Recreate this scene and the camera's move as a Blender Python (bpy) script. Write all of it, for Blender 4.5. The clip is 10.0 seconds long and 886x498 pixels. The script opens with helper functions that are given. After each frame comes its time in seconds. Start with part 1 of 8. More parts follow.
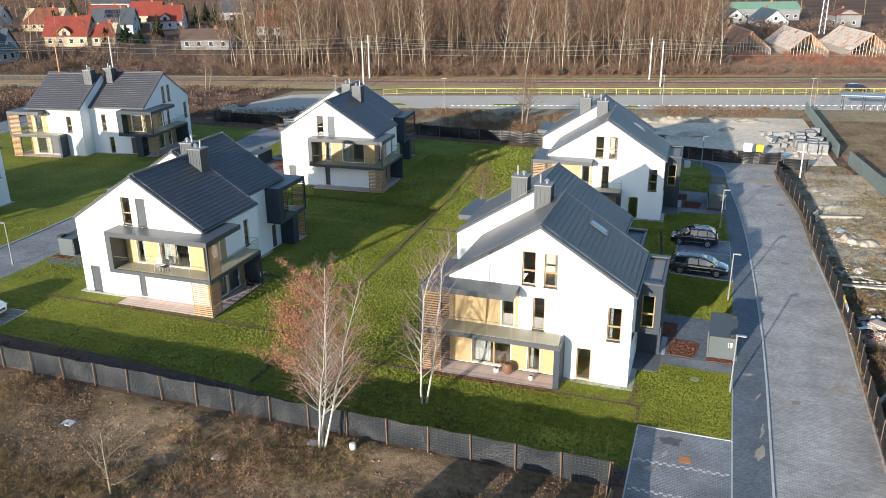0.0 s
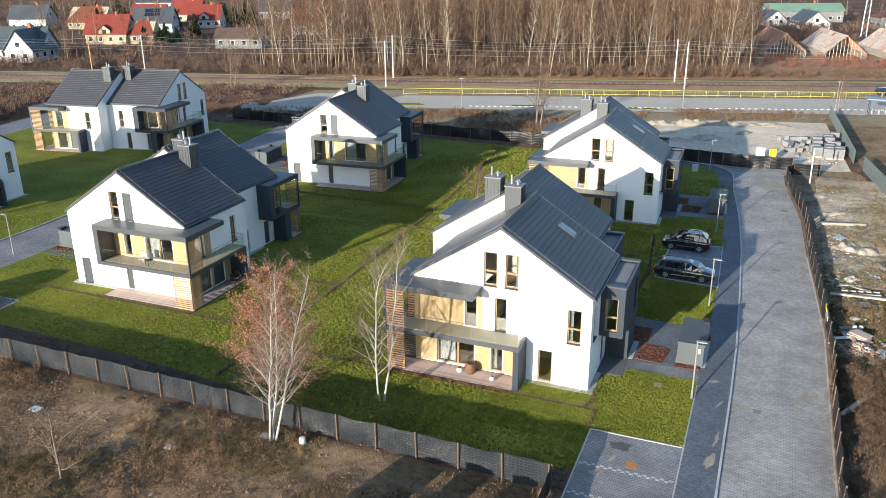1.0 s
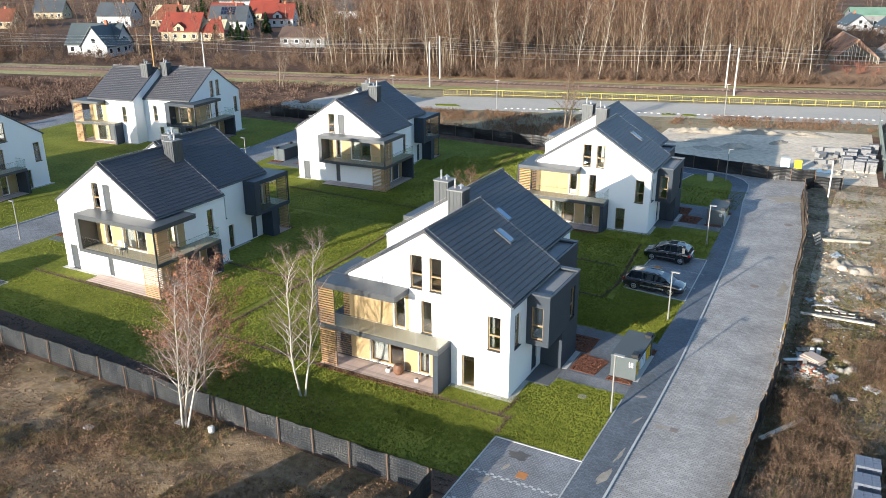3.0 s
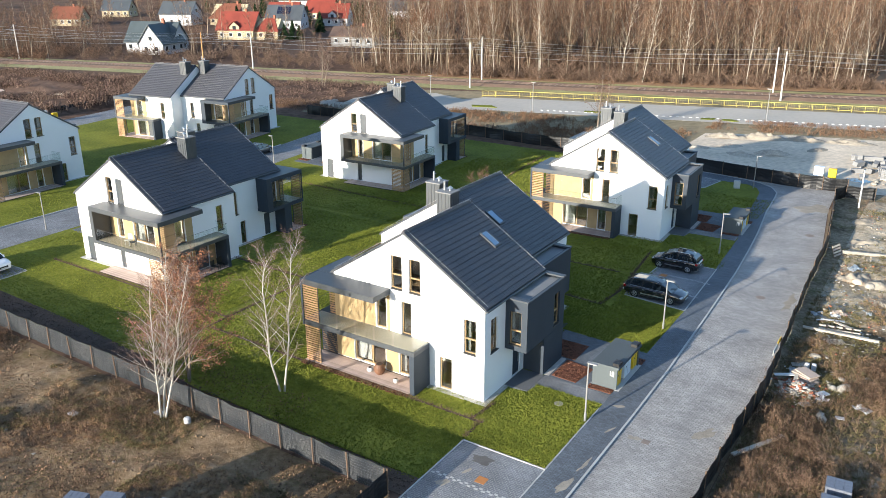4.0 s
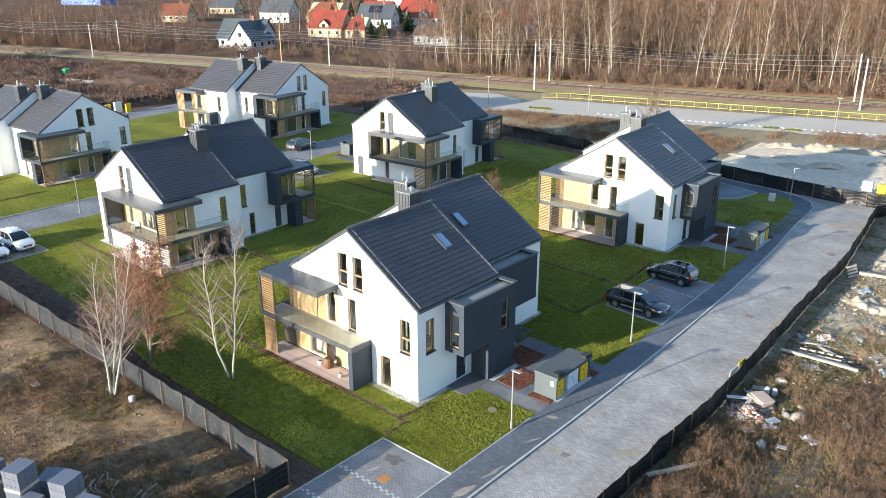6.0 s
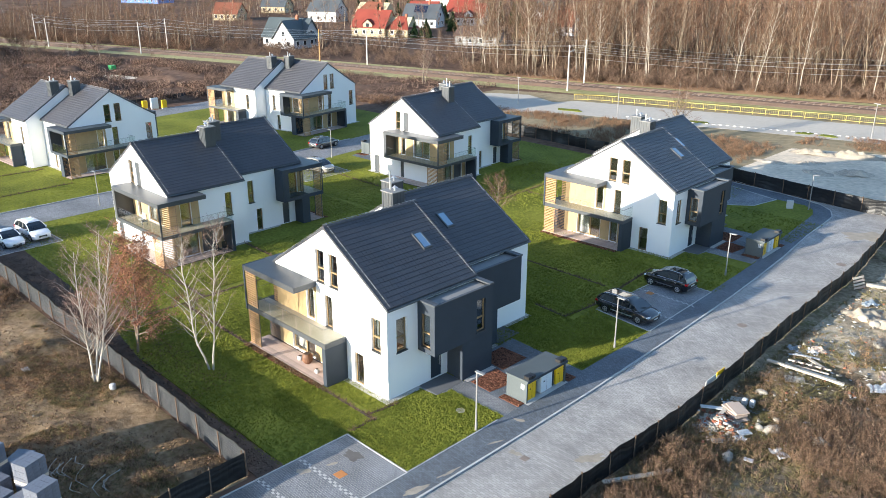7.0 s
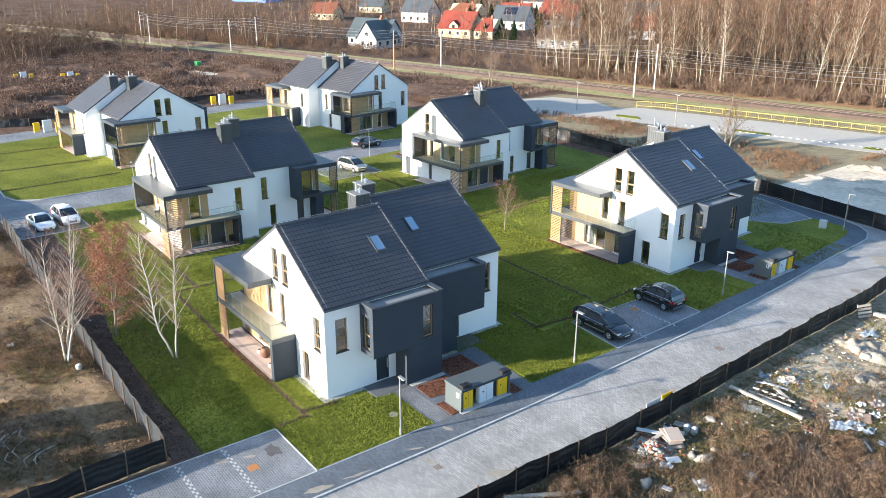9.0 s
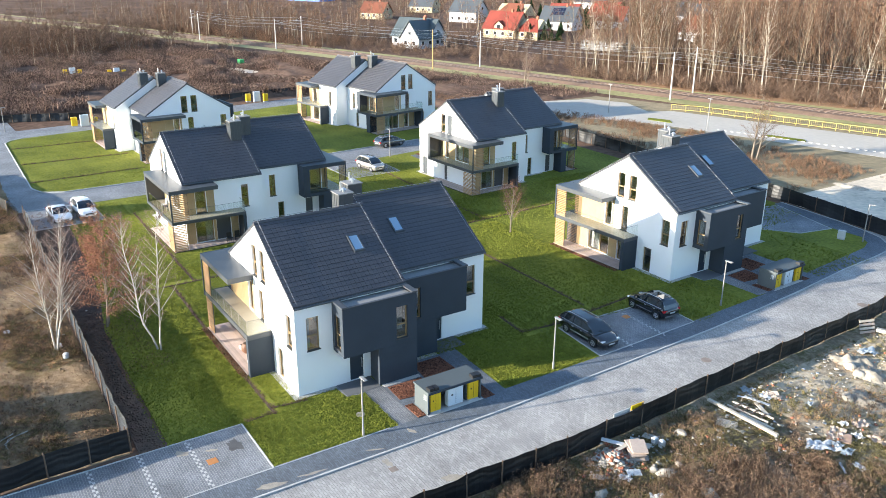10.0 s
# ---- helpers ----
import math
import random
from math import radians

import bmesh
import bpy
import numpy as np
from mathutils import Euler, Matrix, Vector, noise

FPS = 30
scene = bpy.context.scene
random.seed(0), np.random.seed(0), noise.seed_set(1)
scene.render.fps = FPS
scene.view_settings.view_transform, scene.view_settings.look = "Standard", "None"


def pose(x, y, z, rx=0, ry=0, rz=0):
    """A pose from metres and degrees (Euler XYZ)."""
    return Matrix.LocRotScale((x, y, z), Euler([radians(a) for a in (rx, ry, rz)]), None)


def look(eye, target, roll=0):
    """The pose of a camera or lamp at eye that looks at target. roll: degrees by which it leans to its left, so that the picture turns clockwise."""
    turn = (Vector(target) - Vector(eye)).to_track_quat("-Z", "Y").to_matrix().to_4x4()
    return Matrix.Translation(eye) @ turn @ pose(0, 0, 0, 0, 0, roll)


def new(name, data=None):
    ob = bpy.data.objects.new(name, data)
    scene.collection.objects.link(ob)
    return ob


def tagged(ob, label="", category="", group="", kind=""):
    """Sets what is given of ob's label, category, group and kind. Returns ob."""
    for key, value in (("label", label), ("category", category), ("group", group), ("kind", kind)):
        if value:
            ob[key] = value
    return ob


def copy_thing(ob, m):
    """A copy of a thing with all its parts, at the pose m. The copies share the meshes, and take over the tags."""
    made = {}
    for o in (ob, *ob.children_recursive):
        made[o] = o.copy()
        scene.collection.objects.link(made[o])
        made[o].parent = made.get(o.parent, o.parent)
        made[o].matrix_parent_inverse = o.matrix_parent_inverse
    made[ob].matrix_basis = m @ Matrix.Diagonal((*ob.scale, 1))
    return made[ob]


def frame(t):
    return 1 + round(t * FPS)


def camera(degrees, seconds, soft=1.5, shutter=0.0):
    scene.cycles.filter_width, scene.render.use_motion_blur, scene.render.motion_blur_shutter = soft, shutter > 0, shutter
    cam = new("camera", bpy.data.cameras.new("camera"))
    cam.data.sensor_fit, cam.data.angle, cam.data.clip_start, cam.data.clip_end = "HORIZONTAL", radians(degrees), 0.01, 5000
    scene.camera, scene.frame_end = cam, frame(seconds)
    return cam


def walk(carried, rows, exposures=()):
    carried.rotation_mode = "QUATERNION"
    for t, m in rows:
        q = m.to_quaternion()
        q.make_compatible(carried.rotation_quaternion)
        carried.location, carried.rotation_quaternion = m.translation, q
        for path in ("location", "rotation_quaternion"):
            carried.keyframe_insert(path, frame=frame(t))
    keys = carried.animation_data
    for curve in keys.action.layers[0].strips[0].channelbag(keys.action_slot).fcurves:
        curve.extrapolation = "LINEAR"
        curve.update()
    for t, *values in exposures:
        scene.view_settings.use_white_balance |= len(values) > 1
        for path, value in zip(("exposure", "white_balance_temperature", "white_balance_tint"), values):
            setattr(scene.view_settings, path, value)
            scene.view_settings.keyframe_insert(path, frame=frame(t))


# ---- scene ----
# Camera: a drone that slides to the right round a group of twin houses and turns left.
cam = camera(58.3, 10.0, 0.5)
METRES, EYE, TILT, LEAN, TURN = 48.39, 24.98, 0.0, 0.0, 19.2
ROWS = [
    (0.0, 0.0, 0.0, 0.0, -0.17, -20.17, 0.45),
    (0.5, 0.051, -0.0022, 0.0001, 1.55, -20.15, 0.43),
    (1.0, 0.1013, -0.003, 0.0003, 3.09, -20.14, 0.41),
    (1.5, 0.1511, -0.0013, 0.0012, 4.6, -20.13, 0.37),
    (2.0, 0.2008, 0.0013, 0.0018, 6.08, -20.12, 0.33),
    (2.5, 0.2502, 0.006, 0.003, 7.55, -20.11, 0.31),
    (4.0, 0.3961, 0.0319, 0.007, 14.02, -20.07, 0.23),
    (4.5, 0.4453, 0.0447, 0.0079, 15.99, -20.08, 0.2),
    (5.0, 0.4941, 0.059, 0.0083, 17.99, -20.08, 0.17),
    (5.5, 0.5426, 0.0746, 0.0086, 19.97, -20.07, 0.15),
    (7.0, 0.6789, 0.1272, 0.0096, 25.89, -20.05, 0.02),
    (7.5, 0.7249, 0.149, 0.0119, 27.86, -20.04, -0.03),
    (8.0, 0.7684, 0.1727, 0.0143, 29.82, -20.03, -0.07),
    (8.5, 0.8108, 0.1984, 0.0151, 31.79, -20.01, -0.1),
    (9.0, 0.8519, 0.2267, 0.016, 33.79, -20.01, -0.15),
    (9.5, 0.8922, 0.2579, 0.017, 35.83, -20.02, -0.2),
    (10.0, 0.9316, 0.2907, 0.0171, 37.92, -20.03, -0.26),
]
walk(cam, [(t, pose(0, 0, EYE, TILT, LEAN, TURN) @ pose(METRES * x, METRES * y, METRES * z, 90 + pitch, roll, yaw)) for t, x, y, z, yaw, pitch, roll in ROWS], [(0.0, 0.91), (4.0, 1.19), (7.5, 1.5), (10.0, 1.72)])

# Light: a low winter sun behind the camera and a clear sky.
SUN_ELEV, SUN_AZ = 12.2, 194.8
world = bpy.data.worlds.new("sky")
scene.world = world
world.use_nodes = True
wn = world.node_tree
sky = wn.nodes.new("ShaderNodeTexSky")
sky.sky_type, sky.sun_disc = "NISHITA", False
sky.sun_elevation, sky.sun_rotation = radians(SUN_ELEV), radians(SUN_AZ)
sky.air_density, sky.dust_density, sky.ozone_density = 1.0, 0.6, 2.6
wn.links.new(sky.outputs[0], wn.nodes["Background"].inputs[0])
wn.nodes["Background"].inputs[1].default_value = 0.15
sun = new("sun", bpy.data.lights.new("sun", "SUN"))
sun.data.energy, sun.data.angle, sun.data.color = 5.0, radians(0.6), (1.0, 0.925, 0.80)
_e, _a = radians(SUN_ELEV), radians(SUN_AZ)
sun.matrix_world = look((400 * math.sin(_a) * math.cos(_e), 400 * math.cos(_a) * math.cos(_e), 400 * math.sin(_e)), (0, 0, 0))

# ---------------------------------------------------------------- materials


def mat(name, col, rough=0.8, metal=0.0, var=0.25, big=0.4, small=12.0, bump=0.0, bscale=60.0, col2=None, rnd=0.0, spec=0.5, isl=0.0):
    """A painted, stone, soil or timber surface: two scales of noise in its colour, fine relief."""
    m = bpy.data.materials.new(name)
    m.use_nodes = True
    n, l = m.node_tree.nodes, m.node_tree.links
    b = n["Principled BSDF"]
    b.inputs["Roughness"].default_value, b.inputs["Metallic"].default_value = rough, metal
    b.inputs["Specular IOR Level"].default_value = spec
    co = n.new("ShaderNodeTexCoord").outputs["Object"]
    n1, n2 = n.new("ShaderNodeTexNoise"), n.new("ShaderNodeTexNoise")
    n1.inputs["Scale"].default_value, n2.inputs["Scale"].default_value = big, small
    n1.inputs["Detail"].default_value, n2.inputs["Detail"].default_value = 4, 6
    l.new(co, n1.inputs["Vector"]), l.new(co, n2.inputs["Vector"])
    add = n.new("ShaderNodeMath")
    add.operation = "MULTIPLY_ADD"
    add.inputs[1].default_value = 0.5
    l.new(n1.outputs["Fac"], add.inputs[0])
    half = n.new("ShaderNodeMath")
    half.operation = "MULTIPLY"
    half.inputs[1].default_value = 0.5
    l.new(n2.outputs["Fac"], half.inputs[0])
    l.new(half.outputs[0], add.inputs[2])
    fac = add.outputs[0]
    if rnd or isl:
        oi = n.new("ShaderNodeObjectInfo" if rnd else "ShaderNodeNewGeometry")
        mix = n.new("ShaderNodeMath")
        mix.operation = "MULTIPLY_ADD"
        mix.inputs[1].default_value = rnd or isl
        l.new(oi.outputs["Random" if rnd else "Random Per Island"], mix.inputs[0])
        l.new(fac, mix.inputs[2])
        sub = n.new("ShaderNodeMath")
        sub.operation = "SUBTRACT"
        sub.inputs[1].default_value = (rnd or isl) / 2
        l.new(mix.outputs[0], sub.inputs[0])
        fac = sub.outputs[0]
    ramp = n.new("ShaderNodeValToRGB")
    c2 = col2 or tuple(min(1, c * (1 + var)) for c in col)
    c1 = tuple(c * (1 - var) for c in col)
    ramp.color_ramp.elements[0].position, ramp.color_ramp.elements[1].position = 0.3, 0.7
    ramp.color_ramp.elements[0].color, ramp.color_ramp.elements[1].color = (*c1, 1), (*c2, 1)
    l.new(fac, ramp.inputs[0])
    l.new(ramp.outputs[0], b.inputs["Base Color"])
    if bump:
        nb = n.new("ShaderNodeTexNoise")
        nb.inputs["Scale"].default_value, nb.inputs["Detail"].default_value = bscale, 5
        l.new(co, nb.inputs["Vector"])
        bp = n.new("ShaderNodeBump")
        bp.inputs["Strength"].default_value, bp.inputs["Distance"].default_value = bump, 0.05
        l.new(nb.outputs["Fac"], bp.inputs["Height"])
        l.new(bp.outputs[0], b.inputs["Normal"])
    return m


def earth(name, stops, green):
    """Bare ground: soil, clay and sand in patches, with thin moss and grass over part of it."""
    m = bpy.data.materials.new(name)
    m.use_nodes = True
    n, l = m.node_tree.nodes, m.node_tree.links
    b = n["Principled BSDF"]
    b.inputs["Roughness"].default_value, b.inputs["Specular IOR Level"].default_value = 0.95, 0.1
    co = n.new("ShaderNodeTexCoord").outputs["Object"]
    ns = []
    for sc, det in ((0.22, 9), (2.3, 8), (0.33, 6), (7.0, 6)):
        t = n.new("ShaderNodeTexNoise")
        t.inputs["Scale"].default_value, t.inputs["Detail"].default_value, t.inputs["Roughness"].default_value = sc, det, 0.62
        l.new(co, t.inputs["Vector"])
        ns.append(t.outputs["Fac"])
    a = n.new("ShaderNodeMath")
    a.operation = "MULTIPLY_ADD"
    a.inputs[1].default_value = 0.55
    h = n.new("ShaderNodeMath")
    h.operation = "MULTIPLY"
    h.inputs[1].default_value = 0.45
    l.new(ns[1], h.inputs[0]), l.new(ns[0], a.inputs[0]), l.new(h.outputs[0], a.inputs[2])
    ramp = n.new("ShaderNodeValToRGB")
    while len(ramp.color_ramp.elements) < len(stops):
        ramp.color_ramp.elements.new(0.5)
    for e, (p, c) in zip(ramp.color_ramp.elements, stops):
        e.position, e.color = p, (*c, 1)
    l.new(a.outputs[0], ramp.inputs[0])
    g = n.new("ShaderNodeMath")
    g.operation = "MULTIPLY"
    l.new(ns[2], g.inputs[0]), l.new(ns[3], g.inputs[1])
    mr = n.new("ShaderNodeMapRange")
    mr.inputs[1].default_value, mr.inputs[2].default_value, mr.inputs[4].default_value = 0.26, 0.36, green
    l.new(g.outputs[0], mr.inputs[0])
    mx = n.new("ShaderNodeMix")
    mx.data_type = "RGBA"
    l.new(mr.outputs[0], mx.inputs[0]), l.new(ramp.outputs[0], mx.inputs[6])
    mx.inputs[7].default_value = (0.10, 0.105, 0.028, 1)
    l.new(mx.outputs[2], b.inputs["Base Color"])
    bp = n.new("ShaderNodeBump")
    bp.inputs["Strength"].default_value, bp.inputs["Distance"].default_value = 1.0, 0.06
    l.new(ns[3], bp.inputs["Height"])
    l.new(bp.outputs[0], b.inputs["Normal"])
    return m


def fabric(name, col, light, rough, scale, dist):
    """Taut fence cloth: rows of woven bands or creases, their sheen put into the colour."""
    m = bpy.data.materials.new(name)
    m.use_nodes = True
    n, l = m.node_tree.nodes, m.node_tree.links
    b = n["Principled BSDF"]
    b.inputs["Roughness"].default_value = rough
    co = n.new("ShaderNodeTexCoord").outputs["Object"]
    wv, ns = n.new("ShaderNodeTexWave"), n.new("ShaderNodeTexNoise")
    wv.bands_direction = "Z"
    wv.inputs["Scale"].default_value, wv.inputs["Distortion"].default_value, wv.inputs["Detail"].default_value = scale, dist, 3
    wv.inputs["Detail Scale"].default_value = 0.6
    ns.inputs["Scale"].default_value, ns.inputs["Detail"].default_value = 1.1, 6
    l.new(co, wv.inputs["Vector"]), l.new(co, ns.inputs["Vector"])
    mu = n.new("ShaderNodeMath")
    mu.operation = "MULTIPLY"
    l.new(wv.outputs["Fac"], mu.inputs[0]), l.new(ns.outputs["Fac"], mu.inputs[1])
    ramp = n.new("ShaderNodeValToRGB")
    ramp.color_ramp.elements[0].position, ramp.color_ramp.elements[1].position = 0.1, 0.55
    ramp.color_ramp.elements[0].color, ramp.color_ramp.elements[1].color = (*col, 1), (*light, 1)
    l.new(mu.outputs[0], ramp.inputs[0]), l.new(ramp.outputs[0], b.inputs["Base Color"])
    bp = n.new("ShaderNodeBump")
    bp.inputs["Strength"].default_value, bp.inputs["Distance"].default_value = 0.6, 0.05
    l.new(mu.outputs[0], bp.inputs["Height"]), l.new(bp.outputs[0], b.inputs["Normal"])
    return m


def pavers(name, col, mortar, bw=0.22, bh=0.11, var=0.22, stain=0.35):
    """Concrete block paving: blocks with sunk joints, block-to-block colour and broad stains."""
    m = bpy.data.materials.new(name)
    m.use_nodes = True
    n, l = m.node_tree.nodes, m.node_tree.links
    b = n["Principled BSDF"]
    b.inputs["Roughness"].default_value = 0.75
    co = n.new("ShaderNodeTexCoord").outputs["Object"]
    br = n.new("ShaderNodeTexBrick")
    br.inputs["Scale"].default_value = 1.0
    br.inputs["Brick Width"].default_value, br.inputs["Row Height"].default_value = bw, bh
    br.inputs["Mortar Size"].default_value = 0.008
    br.inputs["Color1"].default_value = (*[c * (1 - var) for c in col], 1)
    br.inputs["Color2"].default_value = (*[c * (1 + var) for c in col], 1)
    br.inputs["Mortar"].default_value = (*mortar, 1)
    l.new(co, br.inputs["Vector"])
    ns = n.new("ShaderNodeTexNoise")
    ns.inputs["Scale"].default_value, ns.inputs["Detail"].default_value = 0.35, 7
    l.new(co, ns.inputs["Vector"])
    mr = n.new("ShaderNodeMapRange")
    mr.inputs[1].default_value, mr.inputs[2].default_value = 0.3, 0.7
    mr.inputs[3].default_value, mr.inputs[4].default_value = 1 - stain, 1 + stain
    l.new(ns.outputs["Fac"], mr.inputs[0])
    mx = n.new("ShaderNodeVectorMath")
    mx.operation = "SCALE"
    l.new(br.outputs["Color"], mx.inputs[0])
    l.new(mr.outputs[0], mx.inputs["Scale"])
    l.new(mx.outputs[0], b.inputs["Base Color"])
    bp = n.new("ShaderNodeBump")
    bp.inputs["Strength"].default_value, bp.inputs["Distance"].default_value = 0.6, 0.01
    bp.invert = True
    l.new(br.outputs["Fac"], bp.inputs["Height"])
    l.new(bp.outputs[0], b.inputs["Normal"])
    return m


def glass(name, col=(1, 1, 1), rough=0.0, base=0.06):
    """Clear glass: sees through, mirrors more at grazing angles."""
    m = bpy.data.materials.new(name)
    m.use_nodes = True
    n, l = m.node_tree.nodes, m.node_tree.links
    n.remove(n["Principled BSDF"])
    tr, gl, mx, lw = n.new("ShaderNodeBsdfTransparent"), n.new("ShaderNodeBsdfGlossy"), n.new("ShaderNodeMixShader"), n.new("ShaderNodeLayerWeight")
    tr.inputs[0].default_value = (*col, 1)
    gl.inputs["Roughness"].default_value = rough
    lw.inputs["Blend"].default_value = 0.5
    pw, ma = n.new("ShaderNodeMath"), n.new("ShaderNodeMath")
    pw.operation, ma.operation = "POWER", "MULTIPLY_ADD"
    pw.inputs[1].default_value = 4.0
    ma.inputs[1].default_value, ma.inputs[2].default_value = 0.8, base
    l.new(lw.outputs["Facing"], pw.inputs[0]), l.new(pw.outputs[0], ma.inputs[0]), l.new(ma.outputs[0], mx.inputs[0])
    l.new(tr.outputs[0], mx.inputs[1]), l.new(gl.outputs[0], mx.inputs[2])
    l.new(mx.outputs[0], n["Material Output"].inputs[0])
    return m


M_WHITE = mat("white_render", (0.81, 0.81, 0.805), 0.9, var=0.03, big=0.5, small=30, bump=0.05, bscale=200)
M_DARK = mat("anthracite_cladding", (0.036, 0.047, 0.062), 0.6, var=0.12, big=0.8, small=25, spec=0.25)
M_DARK2 = mat("anthracite_sheet_metal", (0.068, 0.076, 0.085), 0.45, 0.2, var=0.12, big=1.0, small=20)
M_TILE = mat("anthracite_roof_tile", (0.060, 0.060, 0.068), 0.45, var=0.18, big=0.5, small=9, bump=0.12, bscale=80, spec=0.4, isl=0.08)
M_FLAT = mat("grey_roof_membrane", (0.20, 0.20, 0.20), 0.7, var=0.2, big=0.7, small=10)
M_WOOD = mat("honey_plywood_cladding", (0.40, 0.285, 0.145), 0.6, var=0.16, big=1.2, small=18)
M_SLAT = mat("larch_slat", (0.40, 0.235, 0.115), 0.65, var=0.25, big=2.0, small=30, rnd=0.3)
M_FRAME = mat("golden_oak_window_frame", (0.275, 0.185, 0.09), 0.5, var=0.15, big=3, small=30)
M_SILL = mat("dark_metal_sill", (0.05, 0.055, 0.06), 0.4, 0.2, var=0.1)
M_DECK = mat("weathered_terrace_board", (0.47, 0.36, 0.31), 0.8, var=0.2, big=2, small=25, rnd=0.35)
M_TILEF = mat("beige_balcony_tile", (0.33, 0.29, 0.22), 0.5, var=0.12, big=1.5, small=14)
M_INNER = mat("interior_plaster", (0.74, 0.70, 0.62), 0.9, var=0.06)
M_OAKFL = mat("pale_oak_floor", (0.42, 0.29, 0.17), 0.5, var=0.2, big=2, small=14)
M_GLASS = glass("window_glass", (0.86, 0.89, 0.89), base=0.2)
M_RAILG = glass("balustrade_glass", (0.955, 0.975, 0.965), base=0.02)
M_ALU = mat("galvanised_steel", (0.55, 0.57, 0.58), 0.35, 0.8, var=0.1)
M_WIRE = mat("lightning_wire_steel", (0.30, 0.31, 0.32), 0.5, 0.0, var=0.05)
M_CURT = mat("net_curtain", (0.5, 0.5, 0.48), 0.9, var=0.08)
M_BLACK = mat("black_plastic", (0.012, 0.012, 0.013), 0.5, var=0.2)
M_ROAD = pavers("light_grey_block_paving", (0.335, 0.318, 0.298), (0.13, 0.125, 0.12), 0.30, 0.15, 0.16, 0.22)
M_WALK = pavers("dark_grey_block_paving", (0.118, 0.136, 0.158), (0.06, 0.065, 0.07), stain=0.2)
M_ROADW = pavers("grey_western_paving", (0.20, 0.205, 0.215), (0.08, 0.08, 0.08), 0.30, 0.15, 0.16, 0.22)
M_BAY = pavers("grey_grass_joint_paving", (0.145, 0.152, 0.165), (0.30, 0.30, 0.29), 0.24, 0.13, 0.15, 0.35)
M_STEP = mat("dark_concrete_step", (0.105, 0.11, 0.118), 0.85, var=0.15)
M_KERB = mat("concrete_kerb", (0.42, 0.42, 0.41), 0.85, var=0.15, big=1, small=20, rnd=0.25)
M_GRASS = mat("lawn_turf", (0.118, 0.147, 0.02), 0.9, var=0.45, big=0.22, small=3.2, bump=1.0, bscale=7, col2=(0.25, 0.257, 0.043), spec=0.1)
M_EARTH = earth("dry_grass_and_earth", [(0.34, (0.075, 0.048, 0.027)), (0.46, (0.19, 0.123, 0.068)), (0.57, (0.29, 0.20, 0.12)), (0.70, (0.40, 0.30, 0.19))], 0.4)
M_WASTE = earth("sandy_waste_earth", [(0.32, (0.055, 0.041, 0.028)), (0.44, (0.16, 0.118, 0.075)), (0.57, (0.34, 0.265, 0.18)), (0.70, (0.60, 0.50, 0.37))], 0.75)
M_SANDW = earth("bare_sandy_earth", [(0.30, (0.12, 0.09, 0.06)), (0.41, (0.30, 0.235, 0.16)), (0.54, (0.50, 0.41, 0.295)), (0.69, (0.66, 0.56, 0.43))], 0.35)
M_FIELD = mat("dead_weed_cover", (0.10, 0.058, 0.042), 0.95, var=0.6, big=0.06, small=0.9, bump=1.0, bscale=3, col2=(0.22, 0.14, 0.10), spec=0.05)
M_SOIL = mat("dark_topsoil", (0.095, 0.070, 0.056), 0.95, var=0.4, big=1, small=9, bump=1.0, bscale=14, spec=0.1)
M_MULCH = mat("red_brown_bark_mulch", (0.10, 0.043, 0.028), 0.95, var=0.7, big=9, small=40, bump=1.0, bscale=30, col2=(0.27, 0.12, 0.075), spec=0.1)
M_CHIP = mat("bark_chips", (0.10, 0.043, 0.029), 0.9, var=0.6, isl=0.8, col2=(0.23, 0.105, 0.068), spec=0.1)
M_GRAVEL = mat("pale_gravel", (0.42, 0.41, 0.39), 0.9, var=0.35, big=4, small=30, bump=1.0, bscale=40)
M_LITTER = mat("rust_brown_leaf_litter", (0.22, 0.15, 0.09), 0.95, var=0.5, big=0.3, small=5, bump=0.8, bscale=9)
M_SAND = mat("pale_sandy_lot", (0.62, 0.52, 0.40), 0.95, var=0.35, big=0.12, small=1.5, bump=0.6, bscale=4, spec=0.1)
M_CONC = mat("worn_concrete_lot", (0.45, 0.41, 0.355), 0.9, var=0.12, big=0.08, small=1.2, spec=0.2)

# ---------------------------------------------------------------- mesh helpers


def ident(u, v, d):
    return (u, v, d)


def box(bm, x0, x1, y0, y1, z0, z1, f=ident):
    p = [f(x, y, z) for z in (z0, z1) for y in (y0, y1) for x in (x0, x1)]
    v = [bm.verts.new(q) for q in p]
    for a in ((0, 2, 3, 1), (4, 5, 7, 6), (0, 1, 5, 4), (2, 6, 7, 3), (0, 4, 6, 2), (1, 3, 7, 5)):
        bm.faces.new([v[i] for i in a])
    return bm


def bx(*a):
    return box(bmesh.new(), *a)


def finish(bm):
    bmesh.ops.recalc_face_normals(bm, faces=bm.faces)
    me = bpy.data.meshes.new("mesh")
    bm.to_mesh(me)
    bm.free()
    return me


def part(name, bm, material, parent, label="", loc=None):
    """One mesh object under a thing or a part; bm may be a ready mesh that pieces share."""
    me = bm if isinstance(bm, bpy.types.Mesh) else finish(bm)
    if not me.materials:
        me.materials.append(material)
    ob = new(name, me)
    ob.parent = parent
    if loc:
        ob.location = loc
    return tagged(ob, label) if label else ob


def thing(name, label, category, group="", kind=""):
    return tagged(new(name), label, category, group, kind)


